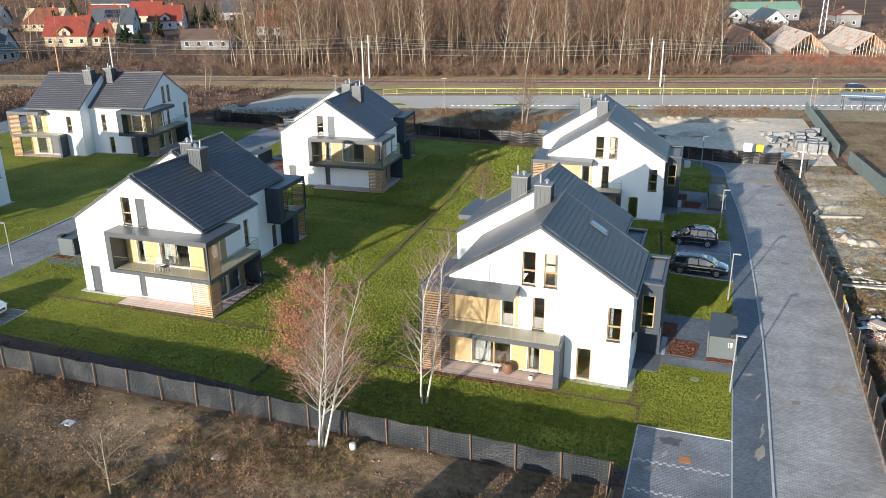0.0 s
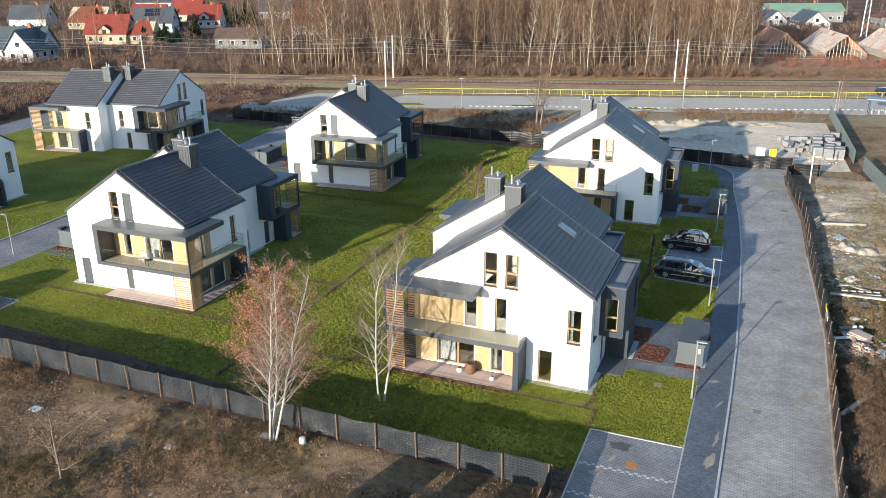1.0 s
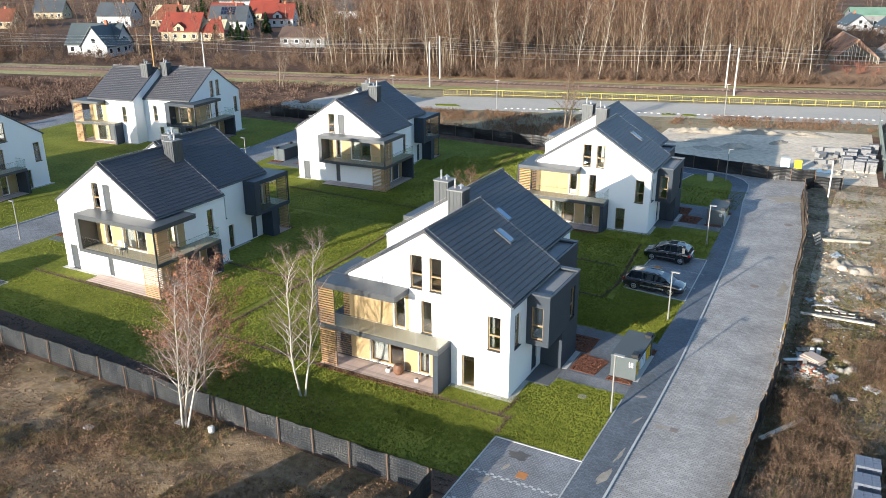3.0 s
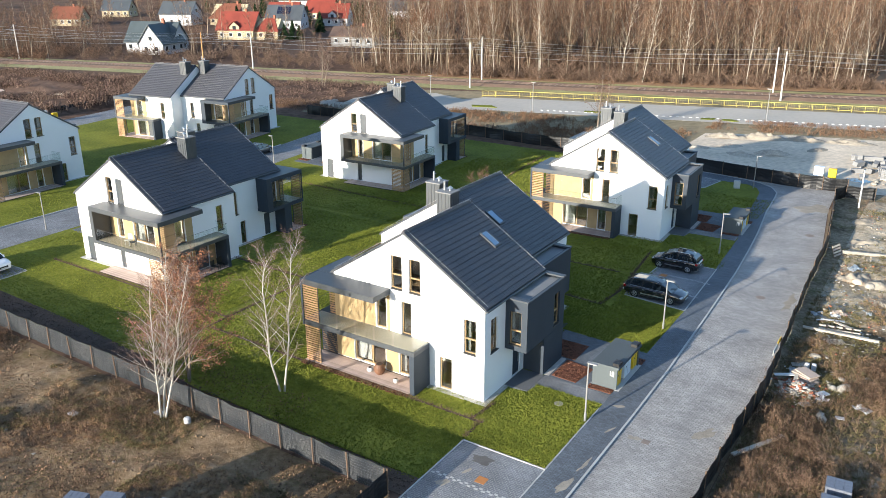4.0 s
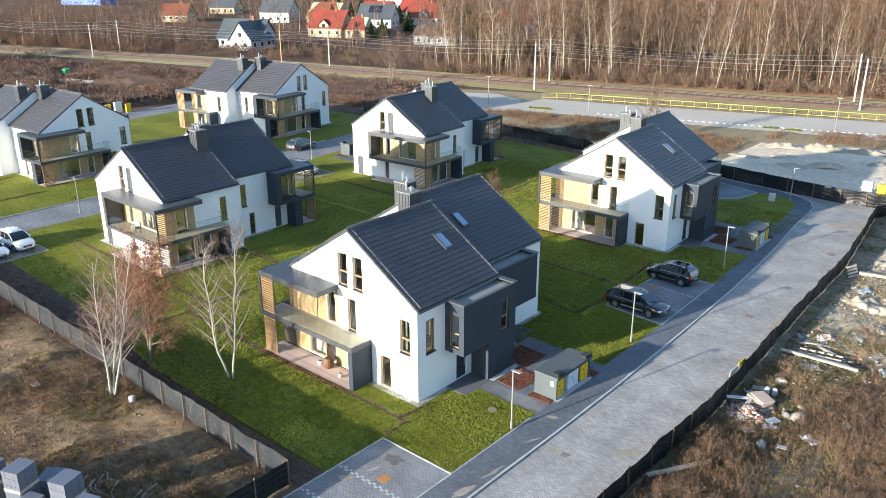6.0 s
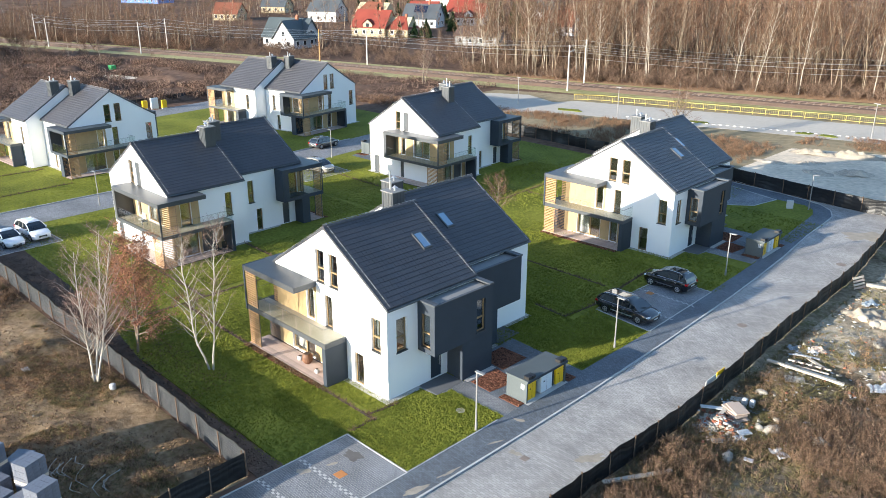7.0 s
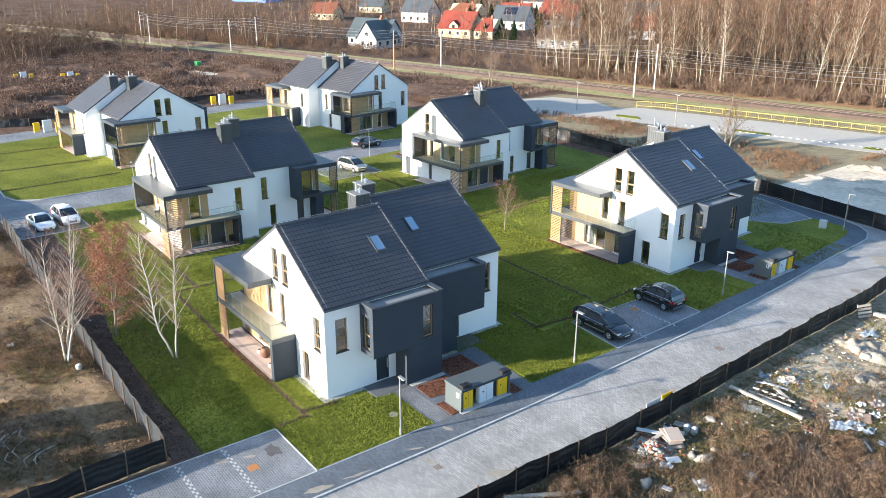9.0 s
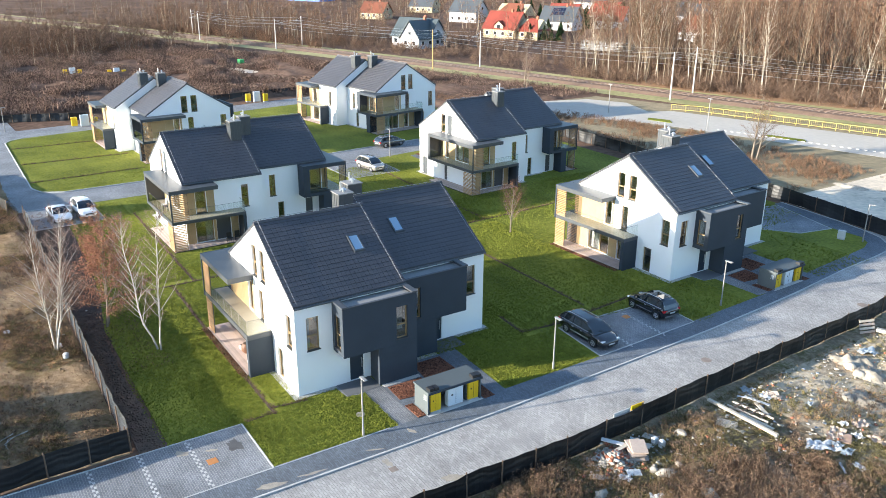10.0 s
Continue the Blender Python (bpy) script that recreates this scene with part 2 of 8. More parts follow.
def solid(name, bm, material, label, category, group="", kind=""):
    me = bm if isinstance(bm, bpy.types.Mesh) else finish(bm)
    if not me.materials:
        me.materials.append(material)
    return tagged(new(name, me), label, category, group, kind)


def sheet(outer, holes, thick, f):
    """A wall of any outline with rectangular openings through its thickness."""
    bm = bmesh.new()
    edges = []
    for loop in [outer] + [[(a, c), (b, c), (b, d), (a, d)] for a, b, c, d in holes]:
        vs = [bm.verts.new((u, v, 0)) for u, v in loop]
        edges += [bm.edges.new((vs[i], vs[(i + 1) % len(vs)])) for i in range(len(vs))]
    bmesh.ops.triangle_fill(bm, edges=edges, use_beauty=True)
    ext = bmesh.ops.extrude_face_region(bm, geom=bm.faces[:])
    for g in ext["geom"]:
        if isinstance(g, bmesh.types.BMVert):
            g.co.z = thick
    for v in bm.verts:
        v.co = Vector(f(v.co.x, v.co.y, v.co.z))
    return bm


def poly(bm, pts, z0, z1):
    """A flat slab over a plan outline."""
    lo, hi = [bm.verts.new((x, y, z0)) for x, y in pts], [bm.verts.new((x, y, z1)) for x, y in pts]
    n = len(pts)
    bm.faces.new(hi), bm.faces.new(lo[::-1])
    for i in range(n):
        bm.faces.new((lo[i], lo[(i + 1) % n], hi[(i + 1) % n], hi[i]))
    return bm


def tube(bm, pts, radii, sides=6, cap=True):
    """A tapered tube along a line of points."""
    rings = []
    pts = [Vector(p) for p in pts]
    for i, p in enumerate(pts):
        d = (pts[min(i + 1, len(pts) - 1)] - pts[max(i - 1, 0)]).normalized()
        a = d.orthogonal().normalized()
        b = d.cross(a)
        r = radii[i] if isinstance(radii, (list, tuple)) else radii
        rings.append([bm.verts.new(p + r * (math.cos(2 * math.pi * k / sides) * a + math.sin(2 * math.pi * k / sides) * b)) for k in range(sides)])
    for q, s in zip(rings, rings[1:]):
        o = min(range(sides), key=lambda j: (q[0].co - s[j].co).length)
        for k in range(sides):
            bm.faces.new((q[k], q[(k + 1) % sides], s[(k + 1 + o) % sides], s[(k + o) % sides]))
    if cap and sides > 2:
        bm.faces.new(rings[0][::-1]), bm.faces.new(rings[-1])
    return bm


def soup(verts, faces):
    me = bpy.data.meshes.new("mesh")
    me.from_pydata(verts, [], faces)
    me.update()
    return me


def mesh_np(V, T):
    """A mesh from arrays of places and triangles."""
    me = bpy.data.meshes.new("mesh")
    V, T = np.asarray(V, dtype=np.float32), np.asarray(T, dtype=np.int32)
    me.vertices.add(len(V)), me.loops.add(3 * len(T)), me.polygons.add(len(T))
    me.vertices.foreach_set("co", V.ravel())
    me.loops.foreach_set("vertex_index", T.ravel())
    me.polygons.foreach_set("loop_start", np.arange(0, 3 * len(T), 3, dtype=np.int32))
    me.polygons.foreach_set("loop_total", np.full(len(T), 3, dtype=np.int32))
    me.update(calc_edges=True)
    return me


def strew(templates, places):
    """Joins copies of small templates; places: rows of x, y, z, size, turn, template number."""
    Vs, Ts, n = [], [], 0
    P = np.asarray(places, dtype=np.float64)
    for k, (V, T) in enumerate(templates):
        q = P[P[:, 5].astype(int) == k]
        if not len(q):
            continue
        c, s = np.cos(q[:, 4])[:, None], np.sin(q[:, 4])[:, None]
        X = q[:, 0:1] + q[:, 3:4] * (V[None, :, 0] * c - V[None, :, 1] * s)
        Y = q[:, 1:2] + q[:, 3:4] * (V[None, :, 0] * s + V[None, :, 1] * c)
        Z = q[:, 2:3] + q[:, 3:4] * V[None, :, 2]
        Vs.append(np.stack([X, Y, Z], -1).reshape(-1, 3))
        Ts.append((T[None] + (n + np.arange(len(q)) * len(V))[:, None, None]).reshape(-1, 3))
        n += len(q) * len(V)
    return mesh_np(np.concatenate(Vs), np.concatenate(Ts))

# ---------------------------------------------------------------- ground and paving
M_VERGEG = mat("rough_lot_grass", (0.20, 0.165, 0.08), 0.95, var=0.4, big=0.1, small=1.0, bump=0.8, bscale=6, col2=(0.34, 0.26, 0.15))
_g = bmesh.new()
poly(_g, [(-1500, -600), (1500, -600), (1500, 2500), (-1500, 2500)], -1.0, -0.06)
solid("ground", _g, M_FIELD, "rough dry grass and bare earth", "ground", kind="structure")


def hump(x, y, x0, x1, y0, y1, height, k=1.0, keep=None):
    """Height of uneven ground: humps, ruts and hollows that run out at its edges."""
    e = max(0.0, min(1, 2.2 * min(x - x0, x1 - x, y - y0, y1 - y) / 2))
    h = 0.5 * noise.noise((x * 0.25 * k, y * 0.25 * k, 1)) + 0.28 * noise.noise((x * 0.9 * k, y * 0.9 * k, 2)) + 0.14 * noise.noise((x * 2.6 * k, y * 2.6 * k, 4))
    e *= max(0.0, min(1.0, keep(x, y))) if keep else 1.0
    return -0.055 + e * max(0.0, height * (h + 0.35) + ridge(x, y))


def near_track(x, y):
    return (0.30 * x + 163 - y) / 8


SOUTH, EAST, WEST = (-75, -2.9, 8, 34.0, 0.32), (10.7, 46, 34, 104, 0.38), (-330, -113.5, 16, 132, 2.3, 0.32, near_track)


def relief(name, area, step, label, material, part_y=None):
    """Uneven waste ground over the plain."""
    x0, x1, y0, y1 = area[:4]
    y0, y1 = part_y or (y0, y1)
    nx, ny = round((x1 - x0) / step), round((y1 - y0) / step)
    vs, fs = [], []
    for j in range(ny + 1):
        for i in range(nx + 1):
            x, y = x0 + (x1 - x0) * i / nx, y0 + (y1 - y0) * j / ny
            vs.append((x, y, hump(x, y, *area)))
    for j in range(ny):
        for i in range(nx):
            q = j * (nx + 1) + i
            fs.append((q, q + 1, q + nx + 2, q + nx + 1))
    o = solid(name, soup(vs, fs), material, label, "ground", kind="structure")
    for p in o.data.polygons:
        p.use_smooth = True


def ridge(x, y):
    """A rough bank of spoil beside a trench."""
    ax, ay, bx_, by_ = -26.4, 22.0, -26.0, 32.6
    t = max(0.0, min(1.0, ((x - ax) * (bx_ - ax) + (y - ay) * (by_ - ay)) / ((bx_ - ax) ** 2 + (by_ - ay) ** 2)))
    d = math.hypot(x - ax - t * (bx_ - ax), y - ay - t * (by_ - ay))
    return 0.55 * math.exp(-(d / 0.7) ** 2) * (0.6 + 0.6 * noise.noise((x * 1.3, y * 1.3, 8)))


relief("ground_south", SOUTH, 0.35, "uneven bare earth and dry grass outside the fence", M_EARTH)
relief("ground_east", EAST, 0.4, "uneven waste ground with dry grass beside the road", M_WASTE, (34, 68))
relief("ground_sandy", EAST, 0.4, "uneven bare sandy ground beside the road", M_SANDW, (68, 104))
relief("field_west", WEST, 1.4, "rough field of mounds under dead weeds", M_FIELD)
relief("field_north", (-112, -82, 109, 134, 0.8, 0.4, lambda x, y: (0.27 * x + 164 - y) / 6), 1.0, "rough ground under dead weeds beyond the houses", M_FIELD)


def flat(name, pts, z, material, label, category):
    return solid(name, poly(bmesh.new(), pts, -0.2, z), material, label, category, kind="structure")


# lawns in front of and between the houses
flat("lawn", [(-55.0, 36.0), (-2.45, 36.0), (-2.45, 40.2), (2.65, 40.2), (2.65, 47.0), (2.6, 64), (2.2, 74), (2.1, 83), (0.9, 89), (0.1, 98), (-0.2, 101), (-0.9, 102.8), (-2.2, 103.9), (-5.2, 103.9), (-14, 107), (-48, 107.5), (-54, 108), (-61, 105), (-58.4, 90), (-56.6, 75), (-55.4, 55)], 0.0, M_GRASS, "green turf lawn between the houses", "lawn")
flat("lawn_west", [(-96.5, 39.0), (-95.5, 37.4), (-94, 36.6), (-65.0, 36.6), (-62.6, 37.4), (-61.4, 39.6), (-61.6, 55), (-62.7, 72), (-64.6, 90), (-67.4, 107), (-106, 107), (-101, 70)], 0.0, M_GRASS, "green turf lawn around the western houses", "lawn")
flat("soil_strip", [(-55, 34.4), (-2.45, 34.4), (-2.45, 36.0), (-11, 35.6), (-18, 35.75), (-23, 36.4), (-26, 36.9), (-34, 37.6), (-48, 38.0), (-55, 38.1)], 0.012, M_SOIL, "strip of dark bare topsoil along the fence", "soil")
# paved ways
KERB = [(4.6, 20), (4.6, 37), (4.65, 47), (4.6, 54), (4.3, 64), (3.9, 74), (3.5, 80), (3.0, 86), (2.1, 94), (1.75, 99.5), (1.5, 101.8), (0.6, 103.8), (-1.0, 105.2), (-3.2, 106.0), (-6, 106.6), (-14, 107.6)]
WALK_IN = [(-14, 106.4), (-5.2, 103.9), (-2.2, 103.9), (-0.9, 102.8), (-0.2, 101), (0.1, 98), (0.9, 89), (1.8, 83), (2.2, 74), (2.6, 64), (2.65, 47), (2.65, 40.2), (2.65, 20)]
flat("pavement", KERB + WALK_IN, 0.02, M_WALK, "dark grey block-paved pavement", "pavement")
flat("road", [(4.6, 20), (10.1, 20), (10.15, 47), (10.2, 58), (9.8, 66), (9.35, 74), (9.0, 85), (7.5, 98), (7.3, 103), (8.3, 106.4), (3, 105.7), (0, 106.0), (-3.2, 106.4)] + KERB[::-1][2:], -0.02, M_ROAD, "light grey block-paved access road", "road")
flat("parking_front", [(-2.4, 20), (2.65, 20), (2.65, 40.2), (-2.4, 40.2)], 0.012, M_BAY, "grey block-paved parking bay", "parking")
flat("road_west", [(-125, 20), (-55.3, 20), (-55.3, 55), (-56.5, 75), (-58.3, 90), (-61, 106), (-67.4, 108), (-64.6, 90), (-62.7, 72), (-61.6, 55), (-61.4, 39.6), (-62.6, 37.4), (-65, 36.6), (-94, 36.6), (-95.5, 37.4), (-96.5, 39), (-101, 70), (-106, 108), (-113, 108), (-107, 70), (-103, 39), (-125, 38)], -0.02, M_ROADW, "light grey block-paved western road", "road")


def kerb_line(pts, name="kerb", w=0.12, h=0.07):
    """A row of kerb stones, each a piece of its own."""
    o = thing(name, "pale concrete kerb stones in a row", "kerb", kind="structure")
    for (x0, y0), (x1, y1) in zip(pts, pts[1:]):
        L = math.hypot(x1 - x0, y1 - y0)
        n = max(1, round(L / 1.0))
        me = finish(bx(0.004, L / n - 0.004, -w / 2, w / 2, -0.15, h))
        for i in range(n):
            st_ = part("kerb_stone", me, M_KERB, o, loc=(x0 + (x1 - x0) * i / n, y0 + (y1 - y0) * i / n, 0))
            st_.rotation_euler = (0, 0, math.atan2(y1 - y0, x1 - x0))
    return o


kerb_line(KERB, h=0.06)
kerb_line([(2.65, 20), (2.65, 40.2)], w=0.08, h=0.03)
kerb_line([(-2.4, 20), (-2.4, 40.2), (2.65, 40.2)], h=0.05, w=0.08)
kerb_line([(2.65, 40.3), (2.65, 47.4)], w=0.08, h=0.04)
kerb_line([(10.1, 20), (10.15, 47), (10.2, 58), (9.8, 66), (9.35, 74)], w=0.1, h=0.01)
flat("litter_strip", [(10.16, 20), (10.3, 20), (10.45, 54), (10.35, 58), (9.98, 66), (9.55, 74), (9.25, 85), (7.7, 99), (7.56, 98), (9.06, 85), (9.41, 74), (9.86, 66), (10.26, 58), (10.21, 47)], 0.0, M_LITTER, "strip of leaf litter and soil along the road", "soil")
kerb_line([(-94, 36.6), (-65.0, 36.6), (-62.6, 37.4), (-61.4, 39.6), (-61.6, 55), (-62.7, 72), (-64.6, 90)], h=0.08)
kerb_line([(-96.5, 39.0), (-95.5, 37.4), (-94, 36.6)], h=0.08)


def bay(name, pts):
    flat(name, pts, 0.015, M_BAY, "grey block-paved parking bays", "parking")
    kerb_line(pts + pts[:1], h=0.045, w=0.09)


bay("parking_side", [(-2.4, 64.6), (2.62, 64.1), (2.3, 74.0), (-2.1, 74.2)])
bay("parking_west", [(-55.3, 34.6), (-47.6, 34.9), (-47.9, 41.6), (-55.3, 41.4)])
bay("parking_middle", [(-56.6, 70.6), (-49.0, 70.9), (-49.3, 78.0), (-57.0, 78.2)])
bay("parking_back", [(-9.4, 97.2), (-6.1, 99.7), (-5.3, 103.7), (-13.4, 106.2), (-14.6, 101.0)])
# beyond the fence
flat("verge_lot", [(-81, 112), (-45, 112.2), (-15, 113), (-15, 131), (100, 160), (100, 195), (-60, 150), (-81, 142)], -0.052, M_VERGEG, "rough grass round the concrete lot", "verge")
flat("ground_far_east", [(16.2, 112), (18.6, 93), (46, 93), (46, 20), (130, 20), (130, 178), (60, 160), (14.4, 146)], -0.056, M_EARTH, "brown weedy ground beyond the panel fence", "ground")
flat("verge_east", [(10.3, 20), (10.5, 54), (10.25, 60), (10.0, 66), (9.6, 74), (9.3, 85), (8.45, 93), (7.75, 99), (7.4, 102), (8.3, 104.4), (8.5, 106.7), (15.2, 107.9), (15.9, 107), (18.4, 93), (12.0, 92), (12.0, 20)], -0.05, M_WASTE, "bare sandy ground behind the black fence", "ground")
flat("sand_lot", [(-15, 108.6), (-6, 107.4), (0, 106.2), (3, 105.9), (8.4, 106.8), (14.9, 108), (13.2, 140), (-3, 136.5), (-15, 131)], -0.045, M_SAND, "pale sandy building lot", "ground")
flat("concrete_lot", [(-79, 119), (-71, 121), (-66, 122.6), (-55, 130), (100, 172), (100, 190.5), (-61, 142.2), (-63, 138), (-72, 141.5), (-79, 138), (-82, 128)], -0.04, M_CONC, "wide worn concrete parking lot", "parking")

# ---------------------------------------------------------------- twin house
# Local frame: front gable at y = 0, its right corner at x = 0; the rear half is set 2 m to the left.
RIDGE, EAVE, HALF, PITCH = 9.72, 6.08, 5.75, 3.64 / 5.75


def gable(x0):
    return [(x0, -0.2), (x0 + 2 * HALF, -0.2), (x0 + 2 * HALF, EAVE), (x0 + HALF, RIDGE), (x0, EAVE)]


def f_front(u, v, d):
    return (u, d, v)


def f_back(u, v, d):
    return (u, 15.5 - d, v)


def side(x, s):
    return lambda u, v, d: (x + s * d, u, v)


def window(house, f, u0, u1, v0, v1, transom=0.42, sill=True, frame_mat=None, depth=0.17, shut=False, mull=(), cur=0):
    """A tall window or glazed door with timber frame, glass and metal sill; shut: its roller blind is down."""
    bm = bmesh.new()
    w = 0.075
    d0, d1 = depth - 0.04, depth + 0.05
    box(bm, u0, u0 + w, v0, v1, d0, d1, f), box(bm, u1 - w, u1, v0, v1, d0, d1, f)
    box(bm, u0 + w, u1 - w, v0, v0 + w, d0, d1, f), box(bm, u0 + w, u1 - w, v1 - w, v1, d0, d1, f)
    if transom:
        t = v0 + (v1 - v0) * transom
        box(bm, u0 + w, u1 - w, t - 0.05, t + 0.05, d0, d1, f)
    for u in mull:
        box(bm, u - 0.06, u + 0.06, v0 + w, v1 - w, d0 - 0.01, d1 + 0.01, f)
    win = part("window", bm, frame_mat or M_FRAME, house, "timber-framed window")
    part("pane", bx(u0 + w, u1 - w, v0 + w, v1 - w, depth, depth + 0.012, f), M_GLASS, win).visible_shadow = False
    if cur:
        bm = bmesh.new()
        n = 14
        ua, ub = (u0 + 0.05, u0 + (u1 - u0) * abs(cur)) if cur > 0 else (u1 - (u1 - u0) * abs(cur), u1 - 0.05)
        rows = [[bm.verts.new(f(ua + (ub - ua) * i / n, v, depth + 0.2 + 0.03 * (i % 2))) for v in (v0 + 0.03, v1 - 0.03)] for i in range(n + 1)]
        for p, q in zip(rows, rows[1:]):
            bm.faces.new((p[0], q[0], q[1], p[1]))
        part("curtain", bm, M_CURT, win, "pale net curtain")
    if sill:
        part("sill", bx(u0 - 0.04, u1 + 0.04, v0 - 0.05, v0 + 0.012, -0.06, depth - 0.04, f), M_SILL, win)
    if shut:
        bm = bmesh.new()
        n = 2 * int((v1 - v0) / 0.09)
        prof = [(v0 + (v1 - v0) * i / n, depth - 0.09 + 0.003 * (i % 2)) for i in range(n + 1)]
        rows = [[bm.verts.new(f(u, v, d)) for u in (u0 + 0.02, u1 - 0.02)] for v, d in prof]
        for p, q in zip(rows, rows[1:]):
            bm.faces.new((p[0], p[1], q[1], q[0]))
        part("roller_blind", bm, M_DARK2, win, "lowered grey roller blind")
    return win


def slats(house, f, u0, u1, v0, v1, d=0.0, step=0.16, posts=True):
    """A screen of horizontal larch slats on two dark posts; each slat is a part."""
    screen = part("slat_screen", bx(u0, u0 + 0.05, v0, v1, d + 0.06, d + 0.11, f), M_DARK2, house, "screen of horizontal timber slats")
    part("screen_post", bx(u1 - 0.05, u1, v0, v1, d + 0.06, d + 0.11, f), M_DARK2, screen)
    n = int((v1 - v0) / step)
    me = None
    for i in range(n):
        v = v0 + (v1 - v0) * (i + 0.5) / n
        if me is None:
            c = Vector(f(0.5 * (u0 + u1), v, d))
            b = bx(u0, u1, v - 0.045, v + 0.045, d, d + 0.06, f)
            for q in b.verts:
                q.co -= c
            me = finish(b)
        part("slat", me, M_SLAT, screen, loc=Vector(f(0.5 * (u0 + u1), v, d)))


def rail(house, pts, z, h=1.0):
    for p, q in zip(pts, pts[1:]):
        d = Vector((q[0] - p[0], q[1] - p[1], 0))
        n = max(1, round(d.length / 1.6))
        nx, ny = -d.y / d.length * 0.008, d.x / d.length * 0.008
        for i in range(n):
            a, b = i / n + 0.01, (i + 1) / n - 0.01
            bm = bmesh.new()
            c = [(p[0] + d.x * k + s * nx, p[1] + d.y * k + s * ny) for k, s in ((a, -1), (b, -1), (b, 1), (a, 1))]
            poly(bm, c, z, z + h)
            part("balustrade_pane", bm, M_RAILG, house, "clear glass balustrade pane").visible_shadow = False
        bm = bmesh.new()
        tube(bm, [(p[0], p[1], z + h + 0.012), (q[0], q[1], z + h + 0.012)], 0.012, 6)
        part("balustrade_trim", bm, M_DARK2, house)


def boards(house, f, u0, u1, v0, v1, d=-0.02, w=1.15, label="honey-coloured timber cladding board"):
    """Big upright cladding boards side by side with fine gaps."""
    n = max(1, round((u1 - u0) / w))
    for i in range(n):
        a, b = u0 + (u1 - u0) * i / n, u0 + (u1 - u0) * (i + 1) / n
        part("cladding_board", bx(a + 0.004, b - 0.004, v0, v1, d, d + 0.016, f), M_WOOD, house, label)


def tile_slope(xr, y0, y1, sgn):
    """All tiles of one roof slope: overlapping courses of flat concrete tiles."""
    n, m = 19, round((y1 - y0) / 0.3)
    run, drop = HALF + 0.12, (HALF + 0.12) * PITCH
    vs, fs = [], []
    rng = random.Random(int(xr * 10) + sgn)
    for i in range(n):
        for j in range(m):
            a, b = (i + 0.045) / n, (i + 1.0) / n
            ya, yb = y0 + (y1 - y0) * j / m + 0.007, y0 + (y1 - y0) * (j + 1) / m - 0.007
            off = (j % 2) * 0.0 + rng.uniform(-0.003, 0.003)
            k = len(vs)
            for (q, up) in ((a, 0.042), (b, 0.062)):
                x, z = xr + sgn * run * q, RIDGE + 0.12 - drop * q + up + off
                vs += [(x, ya, z), (x, yb, z), (x, ya, z - 0.06), (x, yb, z - 0.06)]
            fs += [(k, k + 1, k + 5, k + 4), (k + 4, k + 5, k + 7, k + 6), (k, k + 4, k + 6, k + 2), (k + 1, k + 3, k + 7, k + 5)]
    return soup(vs, fs)


